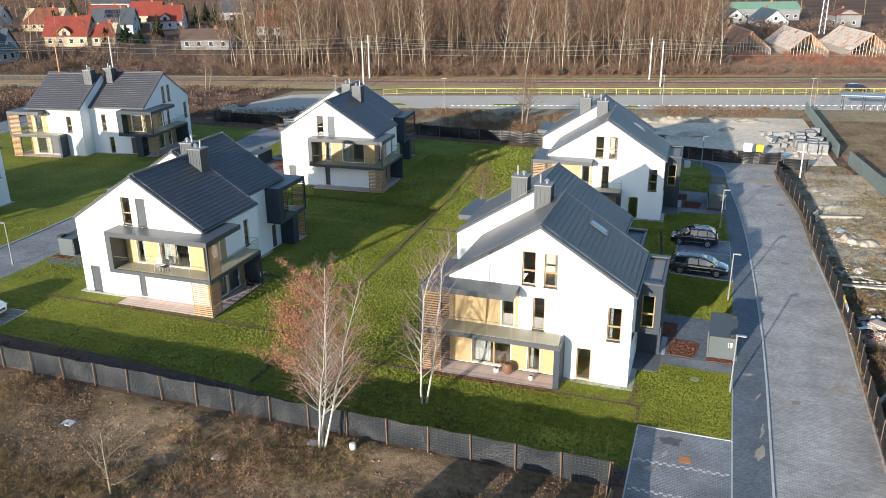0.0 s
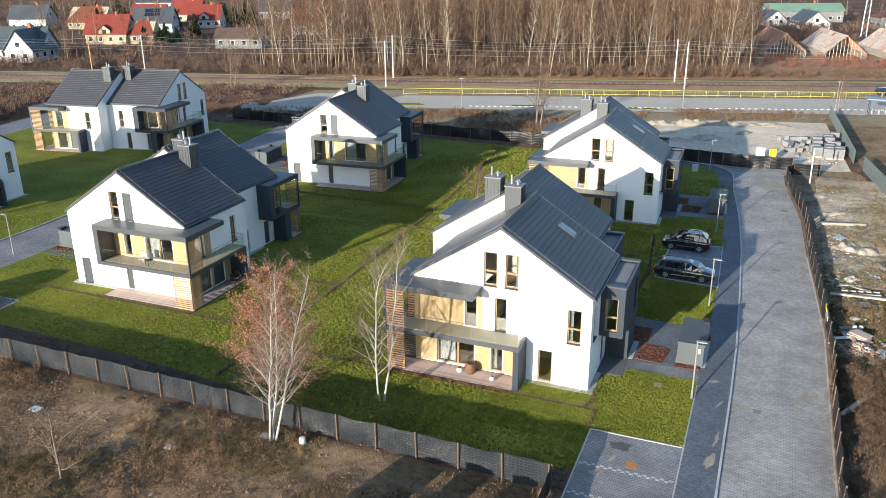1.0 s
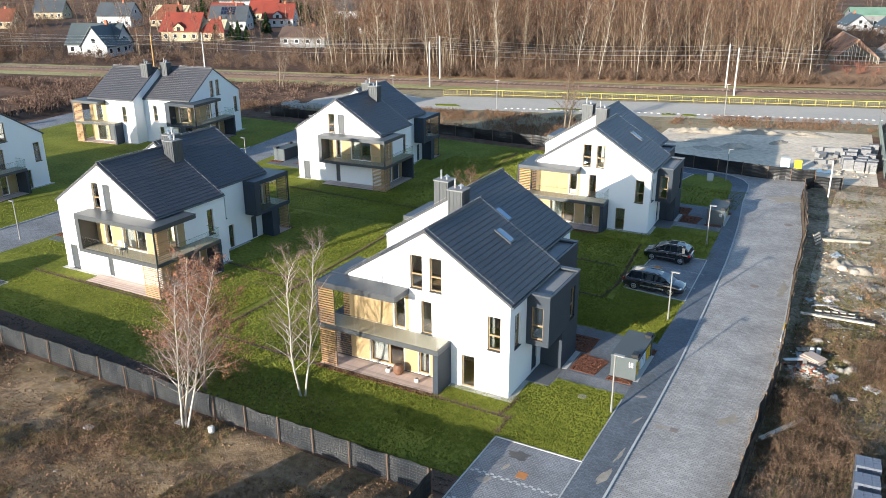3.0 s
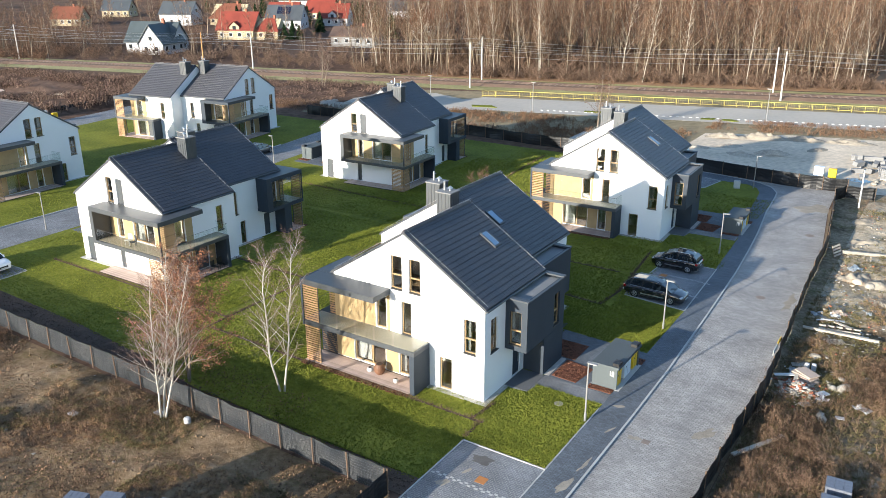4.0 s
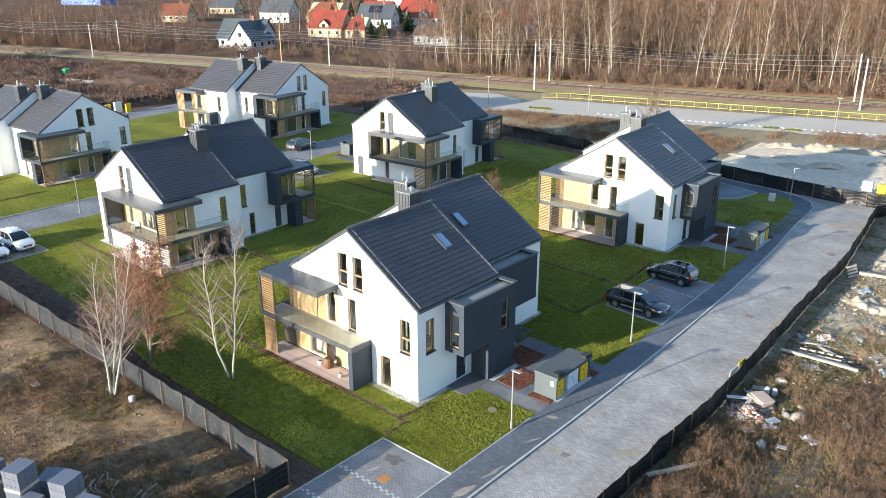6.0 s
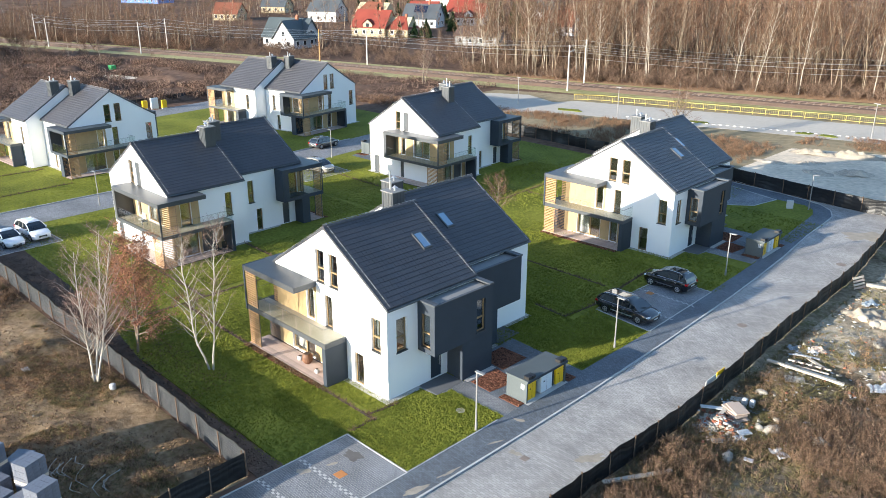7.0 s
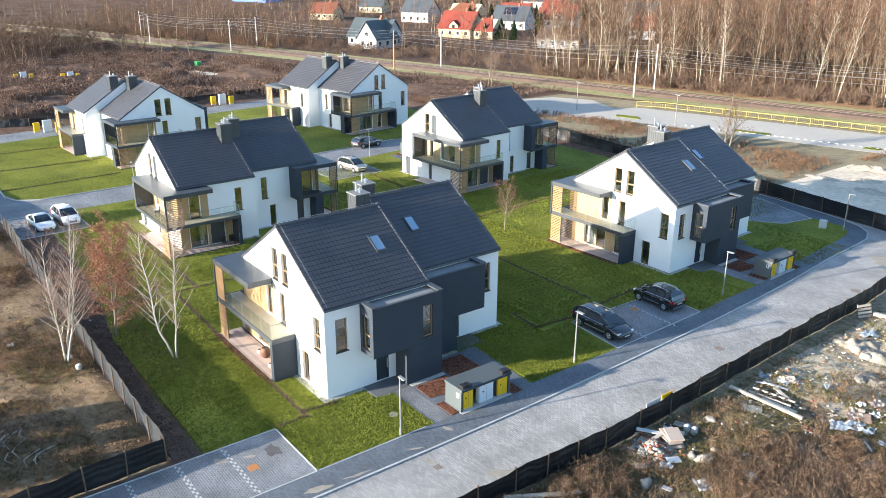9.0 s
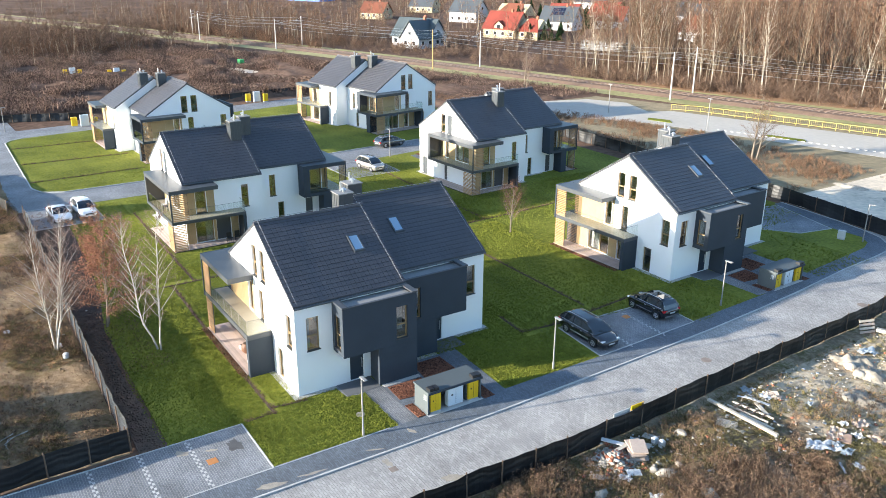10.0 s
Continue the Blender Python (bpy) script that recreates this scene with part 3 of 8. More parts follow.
def build_house():
    h = thing("house", "white rendered twin house with dark tiled roof and timber balconies", "house", "twin houses")
    # walls with their openings
    up = (2.98, 5.2)
    at = (6.0, 8.2)
    front = [(-6.8, -5.95, *at), (-5.43, -4.58, *at), (-6.05, -5.3, 3.02, 5.25), (-1.45, -0.6, *up), (-3.2, -2.3, 0.03, 2.22), (-8.05, -7.25, 3.02, 5.25), (-10.0, -7.4, 0.12, 2.3), (-6.3, -5.5, 0.12, 2.25)]
    back = [(-8.8, -7.95, *at), (-7.43, -6.6, *at), (-3.62, -2.73, 0.03, 2.22), (-7.9, -7.3, 0.12, 2.25), (-8.2, -7.5, 3.02, 5.25), (-12.2, -9.6, 3.02, 5.25)]
    r1 = [(0.75, 1.6, *up), (3.6, 4.6, 0.05, 2.2)]
    r2 = [(13.9, 14.75, *up), (10.9, 11.9, 0.05, 2.2)]
    l1 = [(5.6, 6.25, *up), (4.8, 5.45, 0.03, 2.22), (1.6, 2.4, 0.05, 2.2), (-0.0 + 0.5, 1.9, 3.02, 5.2)]
    l2 = [(9.2, 9.9, *up), (11.2, 12.6, 0.12, 2.3), (12.9, 14.6, 0.12, 2.3), (13.4, 14.4, 3.02, 5.2)]
    T = 0.3
    part("wall", sheet(gable(-11.5), front, T, f_front), M_WHITE, h)
    part("wall", sheet(gable(-13.5), back, T, f_back), M_WHITE, h)
    part("wall", sheet(gable(-11.5), [], 0.2, lambda u, v, d: (u, 7.74 - d, v)), M_WHITE, h)
    part("wall", sheet(gable(-13.5), [], 0.2, lambda u, v, d: (u, 7.76 + d, v)), M_WHITE, h)
    for x, s, y0, y1, holes in ((0, -1, T, 7.54, r1), (-11.5, 1, T, 7.54, l1), (-2, -1, 7.96, 15.5 - T, r2), (-13.5, 1, 7.96, 15.5 - T, l2)):
        part("wall", sheet([(y0, -0.2), (y1, -0.2), (y1, EAVE), (y0, EAVE)], holes, T, side(x, s)), M_WHITE, h)
    for x0, y0, y1 in ((-11.2, T, 7.54), (-13.2, 7.96, 15.2)):
        for z in (0.0, 2.75, 5.75):
            part("floor", bx(x0, x0 + 10.9, y0, y1, z - 0.12, z + 0.05), M_OAKFL, h)
        part("partition", bx(x0 + 4.5, x0 + 4.65, y0, y1, 0.05, 5.6), M_INNER, h)
        # Unseen cross walls, added to catch the sun and brighten the gable windows.
        ym = 3.1 if y0 < 1 else 12.3
        for xa, xb in ((x0, x0 + 4.49), (x0 + 4.66, x0 + 9.4)):
            for za, zb in ((0.05, 2.6), (2.8, 5.6)):
                part("partition", bx(xa, xb, ym, ym + 0.1, za, zb), M_INNER, h)
        part("partition", bx(x0 + 2.2, x0 + 8.7, ym, ym + 0.1, 5.8, 7.6), M_INNER, h)
    # windows
    for i, (a, b, c, d) in enumerate(front):
        window(h, f_front, a, b, c, d, None if c < 0.5 or i in (2, 5) else 0.42, c > 0.5 and i not in (5,), mull=(-8.55,) if i == 6 else (), cur=(0, -0.3, 0, 0.35, 0, 0, 0.45, 0.4)[i])
    for i, (a, b, c, d) in enumerate(back):
        window(h, f_back, a, b, c, d, 0.42 if i < 2 else None, i < 3, mull=(-10.9,) if i == 5 else (), shut=i in (0, 2, 3), cur=(0, 0, 0, 0, 0.6, -0.5)[i])
    for holes, f in ((r1[:1], side(0, -1)), (r2[:1], side(-2, -1)), (l1, side(-11.5, 1)), (l2, side(-13.5, 1))):
        for a, b, c, d in holes:
            window(h, f, a, b, c, d, 0.42 if c > 0.5 and b - a < 0.9 else None, c > 0.5, shut=(c < 0.1 and a < 3) or a in (11.2,), cur=0.4 if a in (5.6, 12.9, 0.75) else 0)
    for f, a in ((side(0, -1), 3.6), (side(-2, -1), 10.9)):
        door = part("door", bx(a, a + 1.0, 0.05, 2.2, 0.1, 0.16, f), M_DARK, h, "dark front door")
        part("handle", bx(a + 0.85, a + 0.9, 0.8, 1.5, 0.05, 0.1, f), M_ALU, door)
    # roof
    for xr, y0, y1 in ((-5.75, -0.06, 7.78), (-7.75, 7.79, 15.56)):
        bm = bmesh.new()
        run, drop = HALF + 0.12, (HALF + 0.12) * PITCH
        for s in (-1, 1):
            pts = [(xr, RIDGE + 0.0), (xr, RIDGE + 0.13), (xr + s * run, RIDGE + 0.13 - drop), (xr + s * run, RIDGE - drop - 0.02)]
            lo, hi = [bm.verts.new((x, y0, z)) for x, z in pts], [bm.verts.new((x, y1, z)) for x, z in pts]
            bm.faces.new(lo), bm.faces.new(hi)
            for i in range(4):
                bm.faces.new((lo[i], lo[(i + 1) % 4], hi[(i + 1) % 4], hi[i]))
        roof = part("roof", bm, M_DARK2, h)
        for s in (-1, 1):
            tagged(part("roof_tiles", tile_slope(xr, y0, y1, s), M_TILE, roof, "anthracite flat roof tiles in courses"), kind="stuff")
            bm = bmesh.new()
            x = xr + s * (run + 0.06)
            tube(bm, [(x, y0, RIDGE - drop + 0.02), (x, y1, RIDGE - drop + 0.02)], 0.07, 8)
            part("gutter", bm, M_DARK2, roof)
            for y in (y0 + 0.25, y1 - 0.25):
                part("lightning_wire", tube(bmesh.new(), [(xr + s * 0.02, y, RIDGE + 0.29), (xr + s * run, y, RIDGE + 0.27 - drop)], 0.009, 5), M_WIRE, roof)
        me = None
        n = 21
        for i in range(n):
            if me is None:
                bm = bmesh.new()
                tube(bm, [(0, -0.19, 0), (0, 0.19, 0.015)], [0.13, 0.145], 8)
                me = finish(bm)
            part("ridge_tile", me, M_TILE, roof, loc=(xr, y0 + (y1 - y0) * (i + 0.5) / n, RIDGE + 0.12))
        bm = bmesh.new()
        tube(bm, [(xr, y0, RIDGE + 0.33), (xr, y1, RIDGE + 0.33)], 0.014, 5)
        for i in range(8):
            y = y0 + (y1 - y0) * (i + 0.5) / 8
            tube(bm, [(xr, y, RIDGE + 0.2), (xr, y, RIDGE + 0.35)], 0.012, 5)
        part("lightning_wire", bm, M_WIRE, roof)
    for xr, y0 in ((-5.75, 5.45), (-7.75, 9.6)):
        def sk(u, v, d, xr=xr):
            q = v
            return (xr + q, u, RIDGE + 0.16 - PITCH * q + d)
        bm = bmesh.new()
        box(bm, y0, y0 + 0.09, 2.1, 3.3, 0.0, 0.13, sk), box(bm, y0 + 0.69, y0 + 0.78, 2.1, 3.3, 0.0, 0.13, sk)
        box(bm, y0 + 0.09, y0 + 0.69, 2.1, 2.19, 0.0, 0.13, sk), box(bm, y0 + 0.09, y0 + 0.69, 3.21, 3.3, 0.0, 0.13, sk)
        sky_l = part("skylight", bm, M_DARK2, h, "sloping roof window")
        part("pane", bx(y0 + 0.09, y0 + 0.69, 2.19, 3.21, 0.08, 0.1, sk), M_SKYGL, sky_l)
    # chimneys clad in seamed sheet
    for x, y, dy in ((-7.6, 6.35, 1), (-9.6, 8.05, 1)):
        ch = part("chimney", bx(x, x + 1.12, y, y + 1.1, 7.6, 10.55), M_DARK2, h, "chimney clad in dark seamed sheet metal")
        for i in range(4):
            part("seam", bx(x + 0.14 + i * 0.28, x + 0.165 + i * 0.28, y - 0.025, y + 1.125, 7.6, 10.54), M_DARK2, ch)
            part("seam", bx(x - 0.025, x + 1.145, y + 0.13 + i * 0.28, y + 0.155 + i * 0.28, 7.6, 10.54), M_DARK2, ch)
        part("cap", bx(x - 0.06, x + 1.18, y - 0.06, y + 1.16, 10.55, 10.62), M_FLAT, ch)
        bm = bmesh.new()
        tube(bm, [(x + 0.3, y + 0.55, 10.6), (x + 0.3, y + 0.55, 11.25)], 0.07, 10)
        part("flue_pipe", bm, M_ALU, ch, "bright steel flue pipe")
        bm = bmesh.new()
        tube(bm, [(x + 0.75, y + 0.55, 10.6), (x + 0.75, y + 0.55, 10.8), (x + 0.75, y + 0.55, 10.82), (x + 0.75, y + 0.55, 10.98)], [0.08, 0.08, 0.2, 0.02], 12)
        part("cowl", bm, M_ALU, ch, "bright conical cowl")
    # entrance bays, mirrored about the party wall
    for mx, my, sy in ((0, 0, 1), (-2, 15.5, -1)):
        def f(u, v, d, mx=mx, my=my, sy=sy):
            return (mx + u, my + sy * v, d)
        bm = sheet([(0.0, 2.62), (1.5, 2.62), (1.5, 5.95), (0.0, 5.95)], [(0.3, 1.1, *up)], 0.2, lambda u, v, d, f=f: f(u, 2.5 + d, v))
        bay_o = part("bay", bm, M_DARK, h, "projecting dark clad bay above the entrance")
        part("bay_side", sheet([(2.7, 2.62), (7.75, 2.62), (7.75, 5.95), (2.7, 5.95)], [(6.25, 7.05, *up)], 0.2, lambda u, v, d, f=f: f(1.5 - d, u, v)), M_DARK, bay_o)
        bm = bmesh.new()
        box(bm, 0, 1.3, 2.7, 7.72, 2.62, 2.85, f), box(bm, 0, 1.3, 7.5, 7.72, 2.85, 5.8, f)
        part("bay_floor", bm, M_DARK, bay_o)
        part("bay_roof", bx(0, 1.3, 2.7, 7.75, 5.72, 5.8, f), M_FLAT, bay_o, "flat grey membrane roof")
        bm = bmesh.new()
        box(bm, -0.0, 1.55, 2.45, 2.85, 5.951, 6.05, f), box(bm, 0, 1.55, 7.4, 7.8, 5.951, 6.05, f), box(bm, 1.4, 1.55, 2.85, 7.4, 5.951, 5.99, f)
        part("parapet_cap", bm, M_DARK2, bay_o)
        window(bay_o, lambda u, v, d, f=f: f(u, 2.5 + d, v), 0.3, 1.1, *up)
        window(bay_o, lambda u, v, d, f=f: f(1.5 - d, u, v), 6.25, 7.05, *up)
        part("bay_base", bx(0.0, 1.5, 5.1, 7.75, -0.1, 2.61, f), M_DARK, bay_o)
        part("porch_fin", bx(0.75, 1.5, 4.95, 5.09, -0.1, 2.61, f), M_DARK, bay_o)
        part("porch_step", bx(0.02, 1.62, 2.6, 4.94, -0.1, 0.035, f), M_STEP, h, "dark concrete entrance step")
        part("downpipe", tube(bmesh.new(), [f(0.06, 7.66, 0), f(0.06, 7.66, 5.9)], 0.05, 8), M_DARK2, h)
    # front balcony of the near half
    bal = part("balcony", bx(-12.745, -3.95, -1.7, -0.004, 2.66, 2.96), M_DARK2, h, "long balcony with glass balustrade")
    part("balcony_floor", bx(-12.74, -4.05, -1.6, -0.006, 2.962, 2.985), M_TILEF, bal)
    part("fin_wall", bx(-4.3, -3.95, -1.7, -0.005, 0, 2.655), M_DARK, bal)
    part("canopy", bx(-12.745, -6.9, -1.75, -0.004, 5.55, 5.92), M_DARK2, h, "flat dark metal canopy")
    boards(h, f_front, -11.5, -8.12, 3.0, 5.54)
    boards(h, f_front, -7.2, -6.95, 3.0, 5.54)
    boards(h, f_front, -11.5, -10.02, 0.1, 2.65), boards(h, f_front, -7.35, -6.35, 0.1, 2.65), boards(h, f_front, -5.45, -4.35, 0.1, 2.65)
    slats(h, f_front, -12.78, -11.55, 0.05, 2.62, -1.66), slats(h, f_front, -12.78, -11.55, 3.0, 5.52, -1.66)
    slats(h, f_front, -12.78, -11.5, 0.05, 2.62, 0.0), slats(h, f_front, -12.0, -11.52, 3.0, 5.52, 0.0)
    rail(h, [(-11.5, -1.66), (-4.0, -1.66), (-4.0, -0.02)], 2.98)
    # its box on the left side
    fl = side(-12.9, 1)
    lbox = part("loggia", sheet([(-1.75, 2.66), (3.1, 2.66), (3.1, 5.92), (-1.75, 5.92)], [(-1.7, 2.4, 2.98, 5.54)], 0.15, fl), M_DARK, h, "dark clad loggia box")
    bm = bx(-12.75, -11.503, 2.5, 3.1, 2.66, 5.92)
    box(bm, -12.75, -11.503, 0.0, 2.5, 5.55, 5.92), box(bm, -12.75, -11.503, 0.0, 2.5, 2.66, 2.96)
    part("loggia_shell", bm, M_DARK, lbox)
    part("canopy_top", bx(-12.9, -11.5, 0.0, 3.1, 5.921, 5.935), M_DARK2, lbox)
    boards(h, side(-11.5, 1), 2.0, 2.49, 3.0, 5.54), boards(h, side(-11.5, 1), 0.0, 0.45, 3.0, 5.54)
    rail(h, [(-12.82, 2.4), (-12.82, -1.6)], 2.98)
    part("loggia_base", bx(-12.85, -11.503, 0.0, 0.9, -0.05, 2.655), M_DARK, lbox)
    # terrace boards
    def terrace(x0, x1, y0, y1, along_x):
        t = part("terrace", bx(x0, x1, y0, y1, -0.1, 0.06), M_SOIL, h)
        w = 0.15
        n = int(((y1 - y0) if along_x else (x1 - x0)) / w)
        me = None
        for i in range(n):
            if me is None:
                me = finish(bx(x0, x1, 0, w - 0.008, 0.061, 0.09) if along_x else bx(0, w - 0.008, y0, y1, 0.061, 0.09))
            part("terrace_board", me, M_DECK, t, loc=(0, y0 + i * w, 0) if along_x else (x0 + i * w, 0, 0))
    terrace(-12.85, -4.32, -1.78, -0.01, True)
    terrace(-14.95, -13.51, 10.3, 15.5, False)
    terrace(-14.95, -6.3, 15.51, 17.2, True)
    # rear half: framed balcony on the gable, long balcony on the left side
    fb = f_back
    fr = part("balcony_frame", sheet([(-15.0, 2.66), (-6.1, 2.66), (-6.1, 5.92), (-15.0, 5.92)], [(-14.95, -6.55, 2.95, 5.53)], 0.15, lambda u, v, d: (u, 17.15 - d, v)), M_DARK2, h, "dark frame round a deep balcony")
    bm = bx(-15.0, -6.1, 15.504, 17.0, 2.66, 2.94)
    box(bm, -15.0, -6.1, 15.504, 17.0, 5.54, 5.92), box(bm, -6.55, -6.1, 15.504, 17.0, 2.94, 5.54)
    box(bm, -15.0, -13.504, 10.1, 15.504, 2.66, 2.94), box(bm, -15.0, -13.504, 12.6, 15.504, 5.54, 5.92)
    part("balcony_shell", bm, M_DARK2, fr)
    bm = bx(-14.9, -6.6, 15.506, 16.95, 2.941, 2.965)
    box(bm, -14.9, -13.506, 10.2, 15.506, 2.941, 2.965)
    part("balcony_floor", bm, M_TILEF, fr)
    part("fin_wall", bx(-15.0, -13.504, 9.0 + 1.1, 10.4, 0, 2.655), M_DARK, fr)
    boards(h, fb, -13.5, -12.25, 2.97, 5.53), boards(h, fb, -9.55, -8.25, 2.97, 5.53), boards(h, fb, -7.45, -6.56, 2.97, 5.53)
    boards(h, side(-13.5, 1), 14.45, 15.5, 2.97, 5.53), boards(h, side(-13.5, 1), 12.6, 13.35, 2.97, 5.53)
    boards(h, side(-13.5, 1), 14.65, 15.5, 0.1, 2.65), boards(h, side(-13.5, 1), 10.45, 11.15, 0.1, 2.65), boards(h, side(-13.5, 1), 12.62, 12.88, 0.1, 2.65)
    slats(h, side(-14.95, 1), 15.5, 17.05, 2.98, 5.52), slats(h, lambda u, v, d: (u, 17.15 - d, v), -14.9, -13.3, 0.05, 2.62)
    slats(h, side(-14.95, 1), 15.9, 17.05, 0.05, 2.62)
    rail(h, [(-6.6, 17.08), (-14.93, 17.08)], 2.96), rail(h, [(-14.93, 15.4), (-14.93, 10.15), (-13.55, 10.15)], 2.96)
    # gravel edge round the walls
    for a in ((-3.9, 0.35, -0.35, 0.0), (0.0, 0.35, 0.0, 2.5), (-2.0, -1.65, 13.0, 15.85), (-6.2, -2.0, 15.5, 15.85), (1.5, 1.85, 5.1, 7.8), (-0.5, -0.15, 7.8, 10.4), (-11.85, -11.5, 3.0, 7.75), (-13.85, -13.5, 7.75, 10.1)):
        part("gravel_edge", bx(*a, -0.1, 0.03), M_GRAVEL, h, "pale gravel strip")
    return h


M_SKYGL = mat("roof_window_glass", (0.25, 0.36, 0.48), 0.05, 0.0, var=0.05, spec=1.0)
house = build_house()
house.matrix_basis = pose(-3.5, 44.3, 0)
for x, y, a in ((-4.33, 78.7, 1.7), (-48.75, 61.93, 180.5), (-50.6, 95.4, 183.4), (-72.6, 63.8, 93.1)):
    copy_thing(house, pose(x, y, 0, 0, 0, a))
copy_thing(house, pose(-74.4, 99.3, 0, 0, 0, 98.2) @ Matrix.Diagonal((1.05, 1.05, 1.03, 1)))

# ---------------------------------------------------------------- fences
M_NET = fabric("grey_woven_net", (0.008, 0.0095, 0.0115), (0.031, 0.036, 0.043), 0.45, 9.5, 1.5)
M_FILM = fabric("black_fence_fabric", (0.007, 0.0075, 0.009), (0.0105, 0.0115, 0.0135), 0.5, 0.8, 9.0)
M_MESHW = mat("grey_mesh_wire", (0.15, 0.16, 0.17), 0.5, 0.3, var=0.1)
M_POST = mat("brown_timber_post", (0.125, 0.082, 0.056), 0.85, var=0.3, big=3, small=25)
M_GFENCE = mat("green_grey_fence_panel", (0.11, 0.14, 0.14), 0.6, var=0.2)
M_YELLOW = mat("yellow_paint", (0.50, 0.40, 0.09), 0.5, var=0.12)
M_YCAB = mat("yellow_cabinet_plastic", (0.75, 0.46, 0.01), 0.4, var=0.08)
M_WCAB = mat("pale_blue_grey_cabinet", (0.60, 0.66, 0.70), 0.45, var=0.06)
M_LAMP = mat("light_grey_lamp_steel", (0.27, 0.265, 0.255), 0.5, 0.2, var=0.06)
M_SHEL = mat("grey_fibre_cement_panel", (0.072, 0.088, 0.094), 0.7, var=0.12)
M_TIMB = mat("raw_timber", (0.50, 0.43, 0.34), 0.85, var=0.25, big=2, small=22)
M_WPLAS = mat("white_plastic", (0.50, 0.505, 0.50), 0.5, var=0.08)
M_BRICK = mat("red_brick_rubble", (0.32, 0.12, 0.07), 0.9, var=0.35, big=3, small=20)
M_STONE = mat("pale_limestone", (0.34, 0.31, 0.26), 0.9, var=0.2, big=2, small=14, bump=0.5, bscale=9)
M_PAVST = mat("grey_paving_stack", (0.135, 0.15, 0.185), 0.4, var=0.3, big=4, small=20)


def along(pts, step):
    """Places at even steps on a line of points."""
    out = []
    for (x0, y0), (x1, y1) in zip(pts, pts[1:]):
        d = math.hypot(x1 - x0, y1 - y0)
        n = max(1, round(d / step))
        out += [(x0 + (x1 - x0) * i / n, y0 + (y1 - y0) * i / n) for i in range(n)]
    return out + [pts[-1]]


def fence(label, pts, h, step, cloth, seed, post_side=0.05, wave=0.07, mesh=False):
    """Timber posts with a slack net or film stretched between them."""
    f = thing("fence", label, "fence")
    rng = random.Random(seed)
    stand = along(pts, step)
    post_me = None
    for x, y in stand:
        if post_me is None:
            bm = bmesh.new()
            tube(bm, [(0, 0, -0.3), (0, 0, h + 0.08), (0, 0, h + 0.1)], [0.05, 0.045, 0.03], 7)
            post_me = finish(bm)
        o = part("post", post_me, M_POST, f, loc=(x, y - post_side, 0))
        o.rotation_euler = (rng.uniform(-0.03, 0.03), rng.uniform(-0.03, 0.03), 0)
    for (x0, y0), (x1, y1) in zip(stand, stand[1:]):
        d = Vector((x1 - x0, y1 - y0, 0))
        nrm = Vector((-d.y, d.x, 0)).normalized()
        n, m = 8, 5
        ph, sag = rng.uniform(0, 6), rng.uniform(0.0, 0.10)
        vs, fs = [], []
        for i in range(n + 1):
            u = i / n
            for j in range(m + 1):
                v = j / m
                off = wave * math.sin(math.pi * u) * (math.sin(ph + 3 * v) + 0.5 * math.sin(ph * 2 + 9 * u))
                p = Vector((x0, y0, 0)) + d * u + nrm * off
                vs.append((p.x, p.y, 0.0 + v * (h - sag * 4 * u * (1 - u))))
        for i in range(n):
            for j in range(m):
                a = i * (m + 1) + j
                fs.append((a, a + m + 1, a + m + 2, a + 1))
        part("fence_net", soup(vs, fs), cloth, f)
        if mesh:
            bm = bmesh.new()
            for j in range(9):
                z = 0.12 + j * (h - 0.2) / 8
                tube(bm, [(x0 - nrm.x * 0.1, y0 - nrm.y * 0.1, z), (x1 - nrm.x * 0.1, y1 - nrm.y * 0.1, z)], 0.005, 3, False)
            for i in range(12):
                p = Vector((x0, y0, 0)) + d * (i + 0.5) / 12 - nrm * 0.1
                tube(bm, [(p.x, p.y, 0.05), (p.x, p.y, h - 0.05)], 0.004, 3, False)
            tagged(part("wire_mesh", bm, M_MESHW, f), kind="stuff")
    return f


fence("grey woven net fence on brown timber posts", [(-52.3, 34.5), (-40, 34.35), (-20, 34.2), (-3.2, 34.1)], 1.5, 2.55, M_NET, 1, post_side=0.12, mesh=True)
fence("black fabric fence at the parking bay corner", [(-3.1, 34.15), (-2.95, 29.9), (-2.6, 24.8)], 1.45, 2.3, M_FILM, 2)
fence("black fabric fence on timber posts along the road", [(10.2, 30), (10.3, 47.5), (10.55, 54), (10.3, 60), (10.0, 66), (9.65, 74), (9.35, 85), (8.5, 93), (7.8, 99), (7.5, 102.0), (8.3, 104.0), (11.2, 104.4)], 1.4, 2.5, M_FILM, 3, post_side=-0.06)
fence("long black film fence behind the gardens", [(-78, 110.5), (-45, 110.2), (-26, 109.2), (-13.4, 108.2), (-6, 107.0), (-3, 106.5), (0, 106.05), (3, 105.75), (8.2, 106.3)], 1.6, 3.0, M_FILM, 4, wave=0.12)
fence("black film fence at the western edge", [(-75, 29.5), (-55.5, 33.2)], 1.5, 2.6, M_FILM, 5)
fence("low black film fence along the field edge", [(-113, 34), (-107.4, 50.4)], 1.3, 3.0, M_FILM, 6, wave=0.14)
fence("low black film fence along the field edge", [(-113.2, 72), (-114.2, 80), (-116.2, 94)], 1.3, 3.0, M_FILM, 7, wave=0.14)


